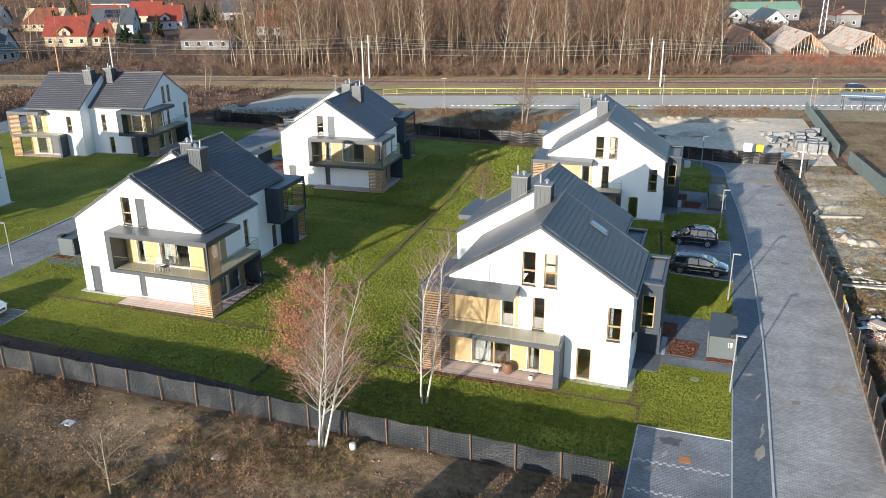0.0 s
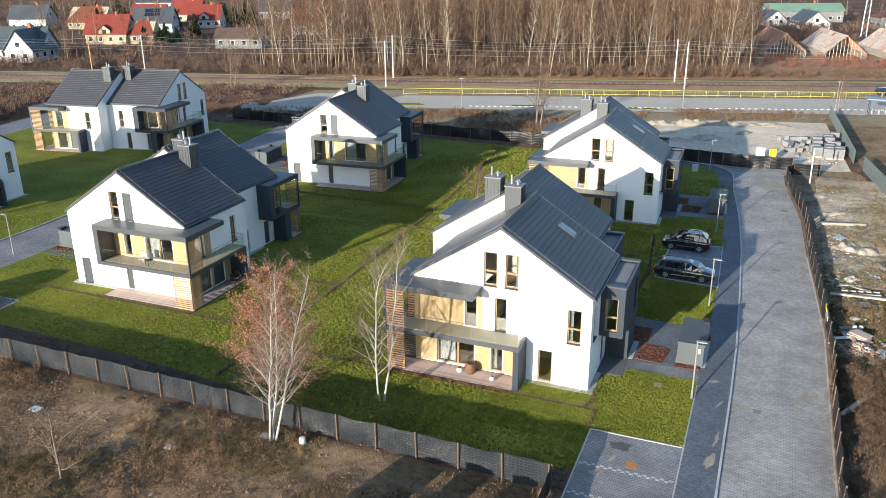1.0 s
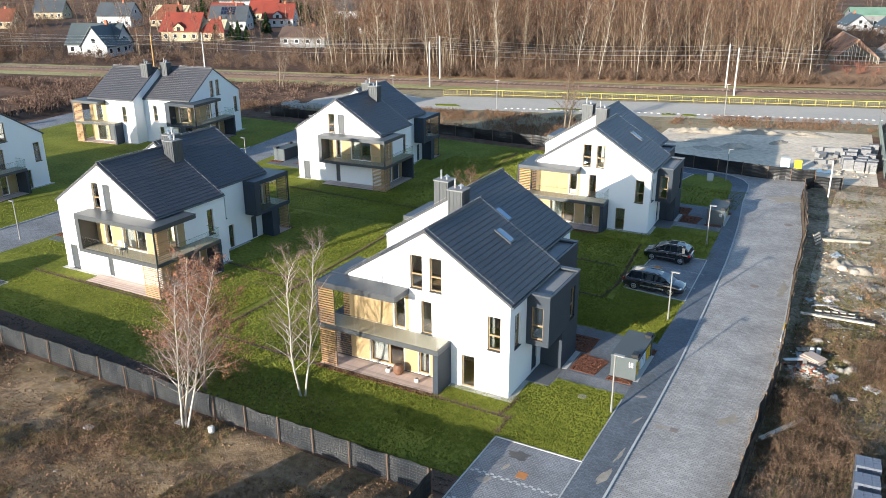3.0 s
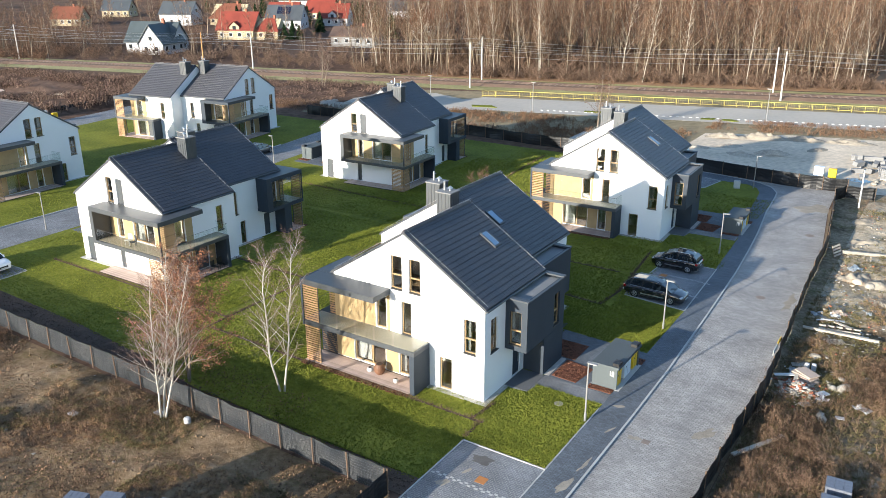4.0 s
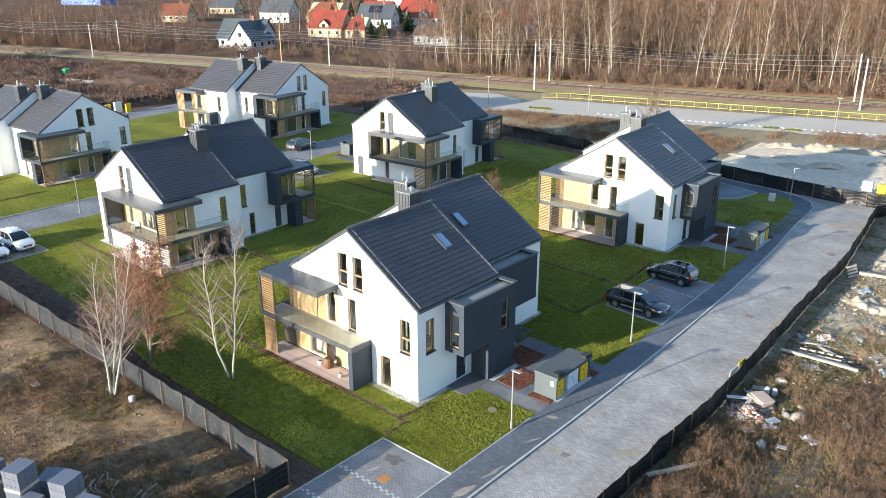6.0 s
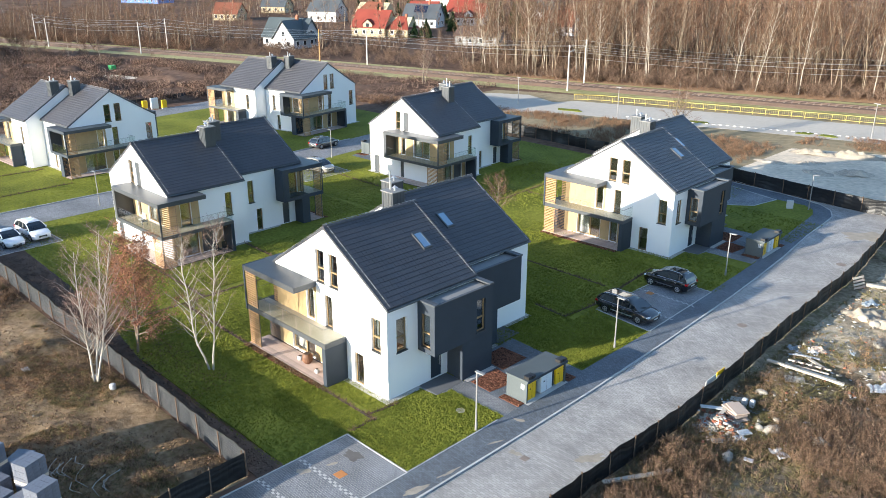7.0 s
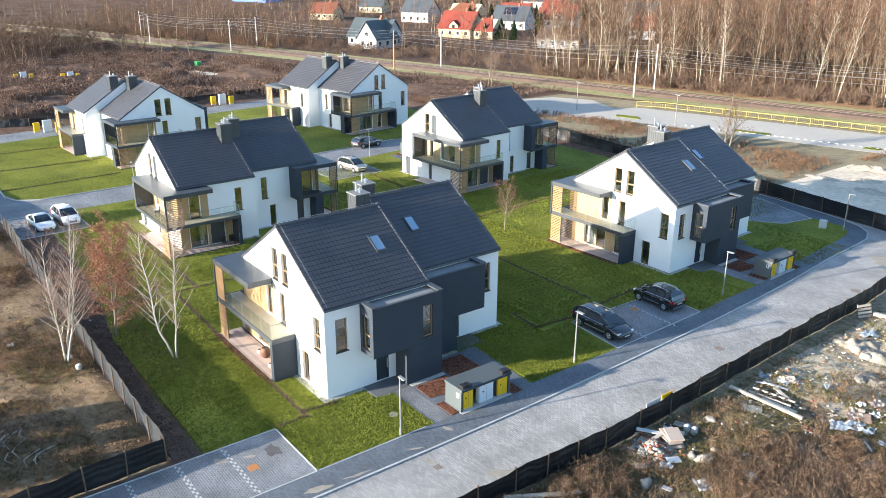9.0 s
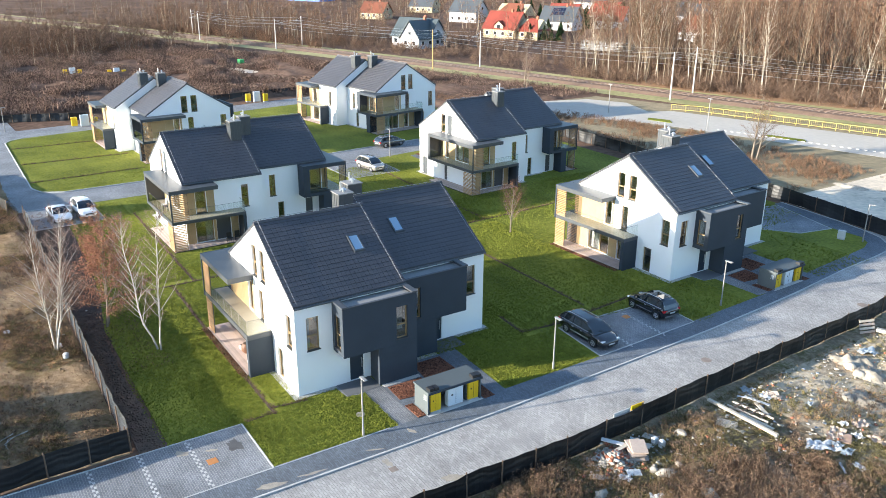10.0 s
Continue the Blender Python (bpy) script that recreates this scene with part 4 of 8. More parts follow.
def panel_fence(pts, h):
    f = thing("panel_fence", "grey-green sheet panel fence round the building lot", "fence")
    st = along(pts, 2.2)
    for (x0, y0), (x1, y1) in zip(st, st[1:]):
        bm = bmesh.new()
        a = math.atan2(y1 - y0, x1 - x0)
        L = math.hypot(x1 - x0, y1 - y0)
        n = 9
        for i in range(n):
            box(bm, L * i / n, L * (i + 0.92) / n, -0.015 * (1 + i % 2), 0.015, 0.1, h)
        o = part("fence_panel", bm, M_GFENCE, f, loc=(x0, y0, -0.05))
        o.rotation_euler = (0, 0, a)


panel_fence([(13.9, 146.5), (15.4, 112)], 1.9)
panel_fence([(16.2, 109.0), (18.4, 93)], 1.9)


# ---------------------------------------------------------------- street furniture
def lamp_post():
    o = thing("street_lamp", "slim pale steel street lamp with a flat lamp head", "street lamp", "street lamps")
    part("foot", tube(bmesh.new(), [(0, 0, 0), (0, 0, 0.5), (0, 0, 0.52)], [0.075, 0.075, 0.05], 12), M_LAMP, o)
    part("pole", tube(bmesh.new(), [(0, 0, 0.5), (0, 0, 3.82)], [0.052, 0.042], 12), M_LAMP, o)
    bm = bx(-0.08, 0.55, -0.11, 0.11, 3.8, 3.86)
    bmesh.ops.bevel(bm, geom=bm.edges[:], offset=0.015, segments=1, affect="EDGES")
    hd = part("lamp_head", bm, M_LAMP, o)
    part("diffuser", bx(0.05, 0.5, -0.09, 0.09, 3.785, 3.799), M_WPLAS, hd)
    return o


lp = lamp_post()
lp.matrix_basis = pose(2.5, 45.7, 0)
for x, y, a in ((2.28, 60.1, 0), (1.4, 78.2, 5), (-1.25, 102.5, 30), (-56.9, 80.8, 180), (-103.0, 37.5, 90), (-57.0, 49.0, 180)):
    copy_thing(lp, pose(x, y, 0, 0, 0, a))
wp = thing("white_post", "white painted timber post with a cross arm", "post")
part("pole", tube(bmesh.new(), [(10.1, 100.7, -0.1), (10.05, 100.7, 4.1)], [0.09, 0.07], 10), M_WPLAS, wp)


def cabinet(bm_w, d, h, col, parent, x, y, a=0, name="cabinet", label="utility cabinet"):
    bm = bx(-bm_w / 2, bm_w / 2, -d / 2, d / 2, 0.12, h)
    bmesh.ops.bevel(bm, geom=bm.edges[:], offset=0.02, segments=1, affect="EDGES")
    if parent:
        o = part(name, bm, col, parent, label, loc=(x, y, 0))
    else:
        o = solid(name, bm, col, label, "cabinet")
        o.location = (x, y, 0)
    o.rotation_euler = (0, 0, radians(a))
    part("plinth", bx(-bm_w / 2 + 0.02, bm_w / 2 - 0.02, -d / 2 + 0.02, d / 2 - 0.02, -0.1, 0.12), M_KERB, o)
    part("door_seam", bx(-0.006, 0.006, d / 2, d / 2 + 0.006, 0.2, h - 0.08), M_BLACK, o)
    part("badge", bx(bm_w * 0.18, bm_w * 0.3, d / 2, d / 2 + 0.006, h * 0.62, h * 0.7), M_BLACK, o)
    return o


def shelter():
    """Flat-roofed bin and meter shelter, open to the road (+x)."""
    o = thing("bin_shelter", "flat-roofed grey shelter for bins and meter cabinets", "shelter", "bin shelters")
    part("roof", bx(-0.85, 0.9, -1.98, 1.98, 1.46, 1.58), M_SHEL, o, "flat grey roof with dark edge")
    part("roof_edge", bx(0.901, 0.93, -1.98, 1.98, 1.42, 1.58), M_DARK, o)
    part("back_wall", bx(-0.82, -0.74, -1.9, 1.9, -0.05, 1.455), M_SHEL, o)
    part("end_wall", bx(-0.74, 0.82, -1.95, -1.85, -0.05, 1.455), M_SHEL, o)
    part("end_wall", bx(-0.74, 0.82, 1.85, 1.95, -0.05, 1.455), M_SHEL, o)
    part("divider", bx(-0.74, 0.6, 0.95, 1.02, -0.05, 1.455), M_SHEL, o)
    for y, w, m, lab in ((-1.35, 0.75, M_YCAB, "yellow gas meter cabinet"), (0.1, 1.1, M_WCAB, "pale electricity cabinet"), (1.42, 0.75, M_YCAB, "yellow gas meter cabinet")):
        cabinet(w, 0.4, 1.28, m, o, 0.55, y, -90, "cabinet", lab)
    for y in (-1.55, 1.55):
        lb = part("letter_box", bx(0.45, 0.85, y - 0.28, y + 0.02, 1.581, 1.78), M_BLACK, o, "black letter box on the roof")
        part("letter_box_lid", bx(0.43, 0.87, y + 0.06, y + 0.36, 1.581, 1.76), M_BLACK, lb)
    bm = bx(0.35, 0.41, -1.957, -1.951, 0.9, 1.25)
    box(bm, 0.47, 0.62, -1.957, -1.951, 0.9, 1.25)
    part("number_bar", bm, M_WPLAS, o, "white plain bars")
    part("floor_slab", bx(-0.9, 1.0, -2.0, 2.0, -0.1, 0.03), M_KERB, o)
    return o


sh = shelter()
HOUSES = ((-3.5, 44.3, 0), (-4.33, 78.7, 1.7), (-48.75, 61.93, 180.5), (-50.6, 95.4, 183.4))
for i, (x, y, a) in enumerate(HOUSES):
    m = pose(x, y, 0, 0, 0, a)
    if i:
        copy_thing(sh, m @ pose(5.4, 7.6, 0))
    else:
        sh.matrix_basis = m @ pose(5.4, 7.6, 0)
    for name, pts, z, mt, lab, cat in (
            ("path", [(0.05, 2.4), (1.6, 2.55), (1.8, 3.7), (6.15, 3.65), (6.15, 4.95), (0.05, 4.98)], 0.016, M_BAY, "grey block-paved garden path", "path"),
            ("path", [(1.6, 4.98), (6.15, 4.96), (6.15, 11.5), (-0.45, 11.9), (-0.45, 7.8), (1.6, 7.8)], 0.013, M_WALK, "grey block-paved yard", "path"),
            ("gravel_strip", [(-4.2, -0.4), (0.35, -0.4), (0.35, 2.5), (0.0, 2.5), (0.0, 0.0), (-4.2, 0.0)], 0.022, M_GRAVEL, "narrow strip of pale gravel along the house wall", "gravel"),
            ("mulch_bed", [(-12.9, -2.2), (-4.3, -2.2), (-4.3, -1.8), (-12.9, -1.8)], 0.04, M_MULCH, "narrow bed of red-brown bark mulch along the terrace", "mulch bed"),
            ("mulch_bed", [(2.0, 5.25), (3.7, 5.15), (4.0, 7.4), (2.0, 7.7)], 0.05, M_MULCH, "bed of red-brown bark mulch", "mulch bed"),
            ("mulch_bed", [(0.2, 8.1), (2.4, 7.9), (2.4, 10.3), (0.2, 10.3)], 0.05, M_MULCH, "bed of red-brown bark mulch", "mulch bed"),
            ("mulch_bed", [(4.5, 5.05), (6.1, 5.05), (6.1, 5.6), (4.5, 5.6)], 0.05, M_MULCH, "bed of red-brown bark mulch", "mulch bed"),
            ("mulch_bed", [(4.6, 9.7), (6.4, 9.7), (6.4, 10.5), (4.6, 10.5)], 0.05, M_MULCH, "bed of red-brown bark mulch", "mulch bed")):
        w = [m @ Vector((u, v, 0)) for u, v in pts]
        flat(name, [(p.x, p.y) for p in w], z, mt, lab, cat)

for x, y, a in ((-101.5, 49, 0), (-109.9, 81.3, 0), (-165.7, 57.6, 0), (-160, 66.2, 0)):
    for dx, w, mt, lab in ((-1.6, 0.9, M_YCAB, "yellow gas cabinet at the field edge"), (0, 1.3, M_WCAB, "pale electricity cabinet at the field edge"), (1.6, 0.9, M_YCAB, "yellow gas cabinet at the field edge")):
        cabinet(w, 0.5, 1.5 if mt is M_YCAB else 1.9, mt, None, x + 0.5 * dx, y + dx * 0.9, 90, "cabinet", lab)
cabinet(1.1, 0.7, 1.5, M_WCAB, None, 4.3, 111.4, 0, "cabinet", "pale electricity cabinet on the sandy lot")
cabinet(0.9, 0.6, 1.4, M_YCAB, None, 5.8, 111.4, 0, "cabinet", "yellow gas cabinet on the sandy lot")
cabinet(0.7, 0.4, 0.9, M_WPLAS, None, -2.9, 101.5, 20, "cabinet", "small white cabinet on the lawn")
gb = solid("waste_bin", bx(-165.9, -164.1, 97.0, 98.2, 0, 1.5), mat("green_plastic", (0.05, 0.35, 0.10), 0.5), "green plastic waste container in the field", "bin")

# man-hole covers
M_IRON = mat("worn_cast_iron", (0.25, 0.20, 0.165), 0.7, 0.3, var=0.3, big=3, small=25)
M_RUST = mat("rusty_orange_cover", (0.42, 0.17, 0.05), 0.8, var=0.2)


def cover(x, y, r, m, square=False, z=-0.012):
    bm = bmesh.new()
    if square:
        box(bm, x - r, x + r, y - r, y + r, -0.05, z)
    else:
        tube(bm, [(x, y, -0.05), (x, y, z)], r, 20)
    solid("manhole_cover", bm, m, "iron manhole cover set in the paving", "manhole cover", "manhole covers")


for a in ((6.9, 69.9, 0.36, M_IRON), (6.2, 45.6, 0.22, M_IRON, True), (0.3, 37.6, 0.28, M_RUST, True, 0.022), (-1.1, 70.3, 0.28, M_RUST, True, 0.024), (7.4, 88, 0.42, M_IRON), (0.4, 46.6, 0.27, M_STONE, False, 0.04), (-58.3, 58, 0.42, M_IRON)):
    cover(*a)

# sand spilled on the paving, oil stains
def spill(x, y, rx, ry, a, z, m, label, seed):
    """A thin patch with a frayed outline."""
    c, sn = math.cos(radians(a)), math.sin(radians(a))
    pts = []
    for i in range(22):
        w = 2 * math.pi * i / 22
        k = 1 + 0.75 * noise.noise((math.cos(w) * 1.6 + seed, math.sin(w) * 1.6, 3)) + 0.3 * noise.noise((math.cos(w) * 5, math.sin(w) * 5 + seed, 8))
        u, v = rx * k * math.cos(w), ry * k * math.sin(w)
        pts.append((x + c * u - sn * v, y + sn * u + c * v))
    flat("spill", pts, z, m, label, "stain")


M_SPILL = mat("pale_sand_film", (0.30, 0.265, 0.215), 0.95, var=0.3, big=2, small=14)
M_OIL = mat("dark_oil_stain", (0.075, 0.072, 0.07), 0.5, var=0.35, big=2, small=12)
for i, (x, y, rx, ry, a, z, m, lab) in enumerate((
        (-0.55, 39.2, 0.6, 0.35, 10, 0.02, M_OIL, "dark oil stain on the parking bay"), (-1.3, 36.4, 0.35, 0.22, 40, 0.02, M_SPILL, "pale sand on the parking bay"),
        (-0.75, 37.9, 0.3, 0.12, 70, 0.02, M_SPILL, "pale sand on the parking bay"), (4.05, 39.5, 0.75, 0.2, 80, 0.028, M_SPILL, "pale sand on the pavement"),
        (4.2, 41.6, 0.7, 0.1, 85, 0.028, M_SPILL, "pale sand streak on the pavement"), (4.1, 45.6, 0.5, 0.07, 70, 0.028, M_SPILL, "pale sand streak on the pavement"),
        (3.6, 48.3, 0.3, 0.12, 20, 0.028, M_SPILL, "pale sand on the pavement"), (8.7, 48.2, 0.9, 0.35, 60, -0.013, M_SPILL, "pale sand on the road"),
        (5.5, 45.6, 0.4, 0.2, 0, -0.013, M_SPILL, "pale sand on the road"), 
        (9.0, 70.0, 1.6, 0.3, 88, -0.013, M_SPILL, "pale sand along the road edge"), (6.2, 97.5, 2.2, 1.2, 60, -0.013, M_SPILL, "pale dirt on the road"))):
    spill(x, y, rx, ry, a, z, m, lab, i * 3.7)

# ---------------------------------------------------------------- cars
M_TYRE = mat("tyre_rubber", (0.015, 0.015, 0.015), 0.85, var=0.2)
M_RIM = mat("alloy_rim", (0.55, 0.56, 0.58), 0.3, 0.8, var=0.05)
M_CGLASS = mat("car_window_glass", (0.012, 0.017, 0.022), 0.015, var=0.03, spec=1.0)
M_HLIGHT = mat("headlight_glass", (0.75, 0.77, 0.8), 0.1, var=0.03)
M_TLIGHT = mat("red_tail_light", (0.45, 0.01, 0.01), 0.2, var=0.05)


def paint(name, c, metal=0.4):
    m = mat(name, c, 0.2, metal, var=0.04, big=0.5, small=4)
    m.node_tree.nodes["Principled BSDF"].inputs["Coat Weight"].default_value = 1.0
    m.node_tree.nodes["Principled BSDF"].inputs["Coat Roughness"].default_value = 0.02
    return m


def loft(stations):
    """A skin over cross-sections: each row is x and a ring of (y, z)."""
    bm = bmesh.new()
    rings = [[bm.verts.new((x, y, z)) for y, z in ring] for x, ring in stations]
    n = len(rings[0])
    for a, b in zip(rings, rings[1:]):
        for i in range(n):
            bm.faces.new((a[i], a[(i + 1) % n], b[(i + 1) % n], b[i]))
    bm.faces.new(rings[0][::-1]), bm.faces.new(rings[-1])
    return bm


def car(L, W, H, col, label, hood=1.05, rails=False, estate=True, clear=0.2, trim=None, sunroof=False):
    """A car facing +x: lofted body, arched glasshouse, roof panel, lamps, mirrors and wheels."""
    o = thing("car", label, "car", "parked cars")
    hw, belt = W / 2, H * 0.615
    nose, tl = L / 2, -L / 2

    def ring(w, z0, z1):
        return [(-w * 0.97, z0 + 0.12), (-w * 0.9, z0), (w * 0.9, z0), (w * 0.97, z0 + 0.12), (w, z0 + 0.55 * (z1 - z0)), (w * 0.985, z1 - 0.1), (w * 0.93, z1 - 0.02), (w * 0.6, z1 + 0.02), (-w * 0.6, z1 + 0.02), (-w * 0.93, z1 - 0.02), (-w * 0.985, z1 - 0.1), (-w, z0 + 0.55 * (z1 - z0))]
    cowl = nose - hood
    body = [(tl, ring(hw * 0.78, 0.42, belt * 0.84)), (tl + 0.08, ring(hw * 0.9, 0.33, belt * 0.96)), (tl + 0.3, ring(hw * 0.97, 0.26, belt + 0.02)), (tl + 0.9, ring(hw, clear, belt + 0.02)), (-0.2, ring(hw, clear, belt)), (cowl, ring(hw, clear, belt - 0.02)), (nose - hood * 0.55, ring(hw * 0.985, clear, belt - 0.07)), (nose - 0.35, ring(hw * 0.94, 0.22, belt - 0.15)), (nose - 0.1, ring(hw * 0.82, 0.25, belt - 0.24)), (nose, ring(hw * 0.64, 0.3, belt - 0.34))]
    finish_smooth(part("body", loft(body), col, o))
    end = tl + (0.12 if estate else 0.75)
    a_top, r_top = cowl - 0.78, end + (0.42 if estate else 0.95)
    prof = [(cowl + 0.12, belt + 0.0, 0.70), (cowl - 0.3, belt + (H - belt) * 0.56, 0.74), (a_top, H - 0.085, 0.70), (a_top - 0.45, H - 0.02, 0.69), ((a_top + r_top) / 2 - 0.1, H, 0.69), (r_top + 0.25, H - 0.035, 0.68), (r_top, H - 0.075, 0.66), (end + (r_top - end) * 0.35, belt + (H - belt) * 0.45, 0.70), (end, belt + 0.0, 0.68)]

    def cab(z, w, up=0.0):
        g = max(0.0, (z - belt) / (H - belt))
        wb, wt = hw * 0.90, hw * (w + 0.02)
        ws = wb + (wt - wb) * g
        return [(-wb, belt - 0.04), (wb, belt - 0.04), (ws, z - 0.07 * g), (ws * 0.9, z + up), (-ws * 0.9, z + up), (-ws, z - 0.07 * g)]
    part("glasshouse", loft([(x, cab(z, w)) for x, z, w in prof]), M_CGLASS, o, "dark car windows")
    top = []
    for x, z, w in prof[2:7]:
        c = cab(z, w)
        y, e = c[2][0], c[2][1]
        top.append((x, [(-y - 0.012, e - 0.02), (y + 0.012, e - 0.02), (y * 0.93, z + 0.012), (y * 0.4, z + 0.024), (-y * 0.4, z + 0.024), (-y * 0.93, z + 0.012)]))
    finish_smooth(part("roof", loft(top), col, o))

    def edge(x):
        for (x0, z0, w0), (x1, z1, w1) in zip(prof, prof[1:]):
            if x1 <= x <= x0:
                k = (x - x1) / (x0 - x1)
                c = cab(z1 + (z0 - z1) * k, w1 + (w0 - w1) * k)
                return (x, c[2][0], c[2][1])
    for s in (-1, 1):
        for xs, r in (((cowl + 0.1, cowl - 0.3, a_top), 0.04), ((r_top, end + (r_top - end) * 0.35, end + 0.03), 0.06)):
            pts = [edge(x) for x in xs]
            part("pillar", tube(bmesh.new(), [(x, s * y, z) for x, y, z in pts], r, 6), col, o)
        for xb, r in ((cowl - 1.42, 0.035), (cowl - 2.25, 0.04)):
            if xb > r_top + 0.1:
                x, y, z = edge(xb)
                part("pillar", tube(bmesh.new(), [(xb + 0.03, s * hw * 0.905, belt - 0.02), (x, s * (y + 0.002), z)], r, 5), M_BLACK, o)
        bm = bx(cowl - 0.38, cowl - 0.2, s * hw * 0.95 if s > 0 else -hw * 1.12, hw * 1.12 if s > 0 else -hw * 0.95, belt, belt + 0.14)
        bmesh.ops.bevel(bm, geom=bm.edges[:], offset=0.03, segments=2, affect="EDGES")
        part("mirror", bm, col, o)
        bm = bx(nose - 0.42, nose - 0.09, s * hw * 0.5 if s > 0 else -hw * 0.89, hw * 0.89 if s > 0 else -hw * 0.5, belt - 0.31, belt - 0.21)
        bmesh.ops.bevel(bm, geom=bm.edges[:], offset=0.03, segments=2, affect="EDGES")
        part("headlight", bm, M_HLIGHT, o)
        part("tail_light", bx(tl + 0.04, tl + 0.25, s * hw * 0.6 if s > 0 else -hw * 0.955, hw * 0.955 if s > 0 else -hw * 0.6, belt - 0.2, belt - 0.04), M_TLIGHT, o)
        part("sill", bx(-L * 0.2, L * 0.2, s * hw * 0.94 if s > 0 else -hw * 0.985, hw * 0.985 if s > 0 else -hw * 0.94, clear, clear + 0.1), M_BLACK, o)
        yo = s * (hw + 0.004)
        for xs in (cowl - 0.12, cowl - 1.32, cowl - 2.22):
            part("door_seam", bx(xs - 0.009, xs + 0.009, min(yo, yo - s * 0.02), max(yo, yo - s * 0.02), clear + 0.12, clear + 0.62 * (belt - clear)), M_BLACK, o)
        for xs in (cowl - 1.2, cowl - 2.1):
            part("door_handle", bx(xs - 0.09, xs + 0.09, min(s * hw * 0.99, s * hw * 1.02), max(s * hw * 0.99, s * hw * 1.02), belt - 0.17, belt - 0.135), M_ALU if trim else col, o)
        part("window_strip", tube(bmesh.new(), [(cowl - 0.02, s * hw * 0.915, belt + 0.005), (-0.2, s * hw * 0.925, belt + 0.015), (r_top - 0.1, s * hw * 0.915, belt + 0.03)], 0.014, 5), M_ALU if trim else M_BLACK, o)
        part("side_moulding", bx(-L * 0.19, L * 0.2, min(yo, yo + s * 0.012), max(yo, yo + s * 0.012), clear + 0.2, clear + 0.29), M_BLACK if trim is None else trim, o)
        part("wiper", tube(bmesh.new(), [(cowl + 0.1, s * 0.1 + 0.15, belt + 0.035), (cowl - 0.08, s * 0.1 - 0.3, belt + 0.19)], 0.012, 4), M_BLACK, o)
        if rails:
            part("roof_rail", tube(bmesh.new(), [(a_top - 0.2, s * hw * 0.62, H - 0.03), (a_top - 0.4, s * hw * 0.62, H + 0.05), (r_top + 0.4, s * hw * 0.62, H + 0.05), (r_top + 0.2, s * hw * 0.62, H - 0.05)], 0.022, 6), M_ALU, o)
    if sunroof:
        zs = [(x, z + 0.022) for x, z, w in prof[3:6]]
        part("sunroof", loft([(x, [(-hw * 0.44, z), (hw * 0.44, z), (hw * 0.42, z + 0.012), (-hw * 0.42, z + 0.012)]) for x, z in zs]), M_CGLASS, o, "dark glass roof panel")
    part("bonnet_seam", tube(bmesh.new(), [(cowl + 0.17, -hw * 0.8, belt + 0.0), (cowl + 0.15, 0, belt + 0.005), (cowl + 0.17, hw * 0.8, belt + 0.0)], 0.014, 4), M_BLACK, o)
    part("rear_bumper", bx(tl - 0.03, tl + 0.15, -hw * 0.8, hw * 0.8, 0.36, 0.5), M_BLACK if trim is None else trim, o)
    part("grille", bx(nose - 0.06, nose + 0.012, -hw * 0.42, hw * 0.42, belt - 0.56, belt - 0.38), M_BLACK, o)
    part("bumper_intake", bx(nose - 0.2, nose - 0.01, -hw * 0.6, hw * 0.6, 0.28, 0.38), M_BLACK, o)
    part("number_plate", bx(nose - 0.01, nose + 0.03, -0.26, 0.26, 0.4, 0.5), M_WPLAS, o)
    part("number_plate", bx(tl - 0.015, tl + 0.05, -0.26, 0.26, belt - 0.34, belt - 0.24), M_WPLAS, o)
    wb = L * 0.295
    for x in (-wb, wb * 1.03):
        for s in (-1, 1):
            y = s * (hw - 0.1)
            wh = part("wheel", tube(bmesh.new(), [(x, y - 0.11, 0.325), (x, y - 0.09, 0.325), (x, y + 0.09, 0.325), (x, y + 0.112, 0.325)], [0.27, 0.325, 0.325, 0.27], 22), M_TYRE, o)
            part("rim", tube(bmesh.new(), [(x, y + s * 0.1, 0.325), (x, y + s * 0.124, 0.325)], [0.23, 0.21], 14), M_RIM, wh)
            for k in range(5):
                w = k * 1.2566
                part("rim_gap", tube(bmesh.new(), [(x + 0.13 * math.cos(w), y + s * 0.12, 0.325 + 0.13 * math.sin(w)), (x + 0.13 * math.cos(w), y + s * 0.128, 0.325 + 0.13 * math.sin(w))], 0.05, 6), M_BLACK, wh)
            part("wheel_arch", tube(bmesh.new(), [(x, s * (hw - 0.22), 0.345), (x, s * (hw + 0.004), 0.345)], 0.375, 24), M_BLACK, o)
    return o


def finish_smooth(ob):
    for p in ob.data.polygons:
        p.use_smooth = True
    return ob


def place(o, x, y, a):
    o.matrix_basis = pose(x, y, 0, 0, 0, a)


place(car(4.85, 1.86, 1.5, paint("anthracite_car_paint", (0.022, 0.023, 0.027), 0.1), "dark grey estate car with silver roof rails on the parking bay", rails=True, trim=M_ALU, sunroof=True), -0.15, 65.5, -1)
place(car(4.15, 1.76, 1.6, paint("black_car_paint", (0.008, 0.008, 0.009), 0.0), "black compact off-roader parked on the bay", hood=0.95, rails=True, trim=mat("grey_bumper_plastic", (0.10, 0.10, 0.105), 0.6, var=0.08), sunroof=True), -0.8, 72.75, 179)
place(car(4.6, 1.83, 1.44, paint("white_car_paint", (0.78, 0.79, 0.8), 0.0), "white saloon car parked near the fence", estate=False, hood=1.25), -50.8, 37.6, 4)
place(car(4.45, 1.85, 1.62, paint("bright_white_car_paint", (0.8, 0.8, 0.82), 0.0), "white sport utility car parked near the fence", hood=1.1), -51.2, 40.1, 4)
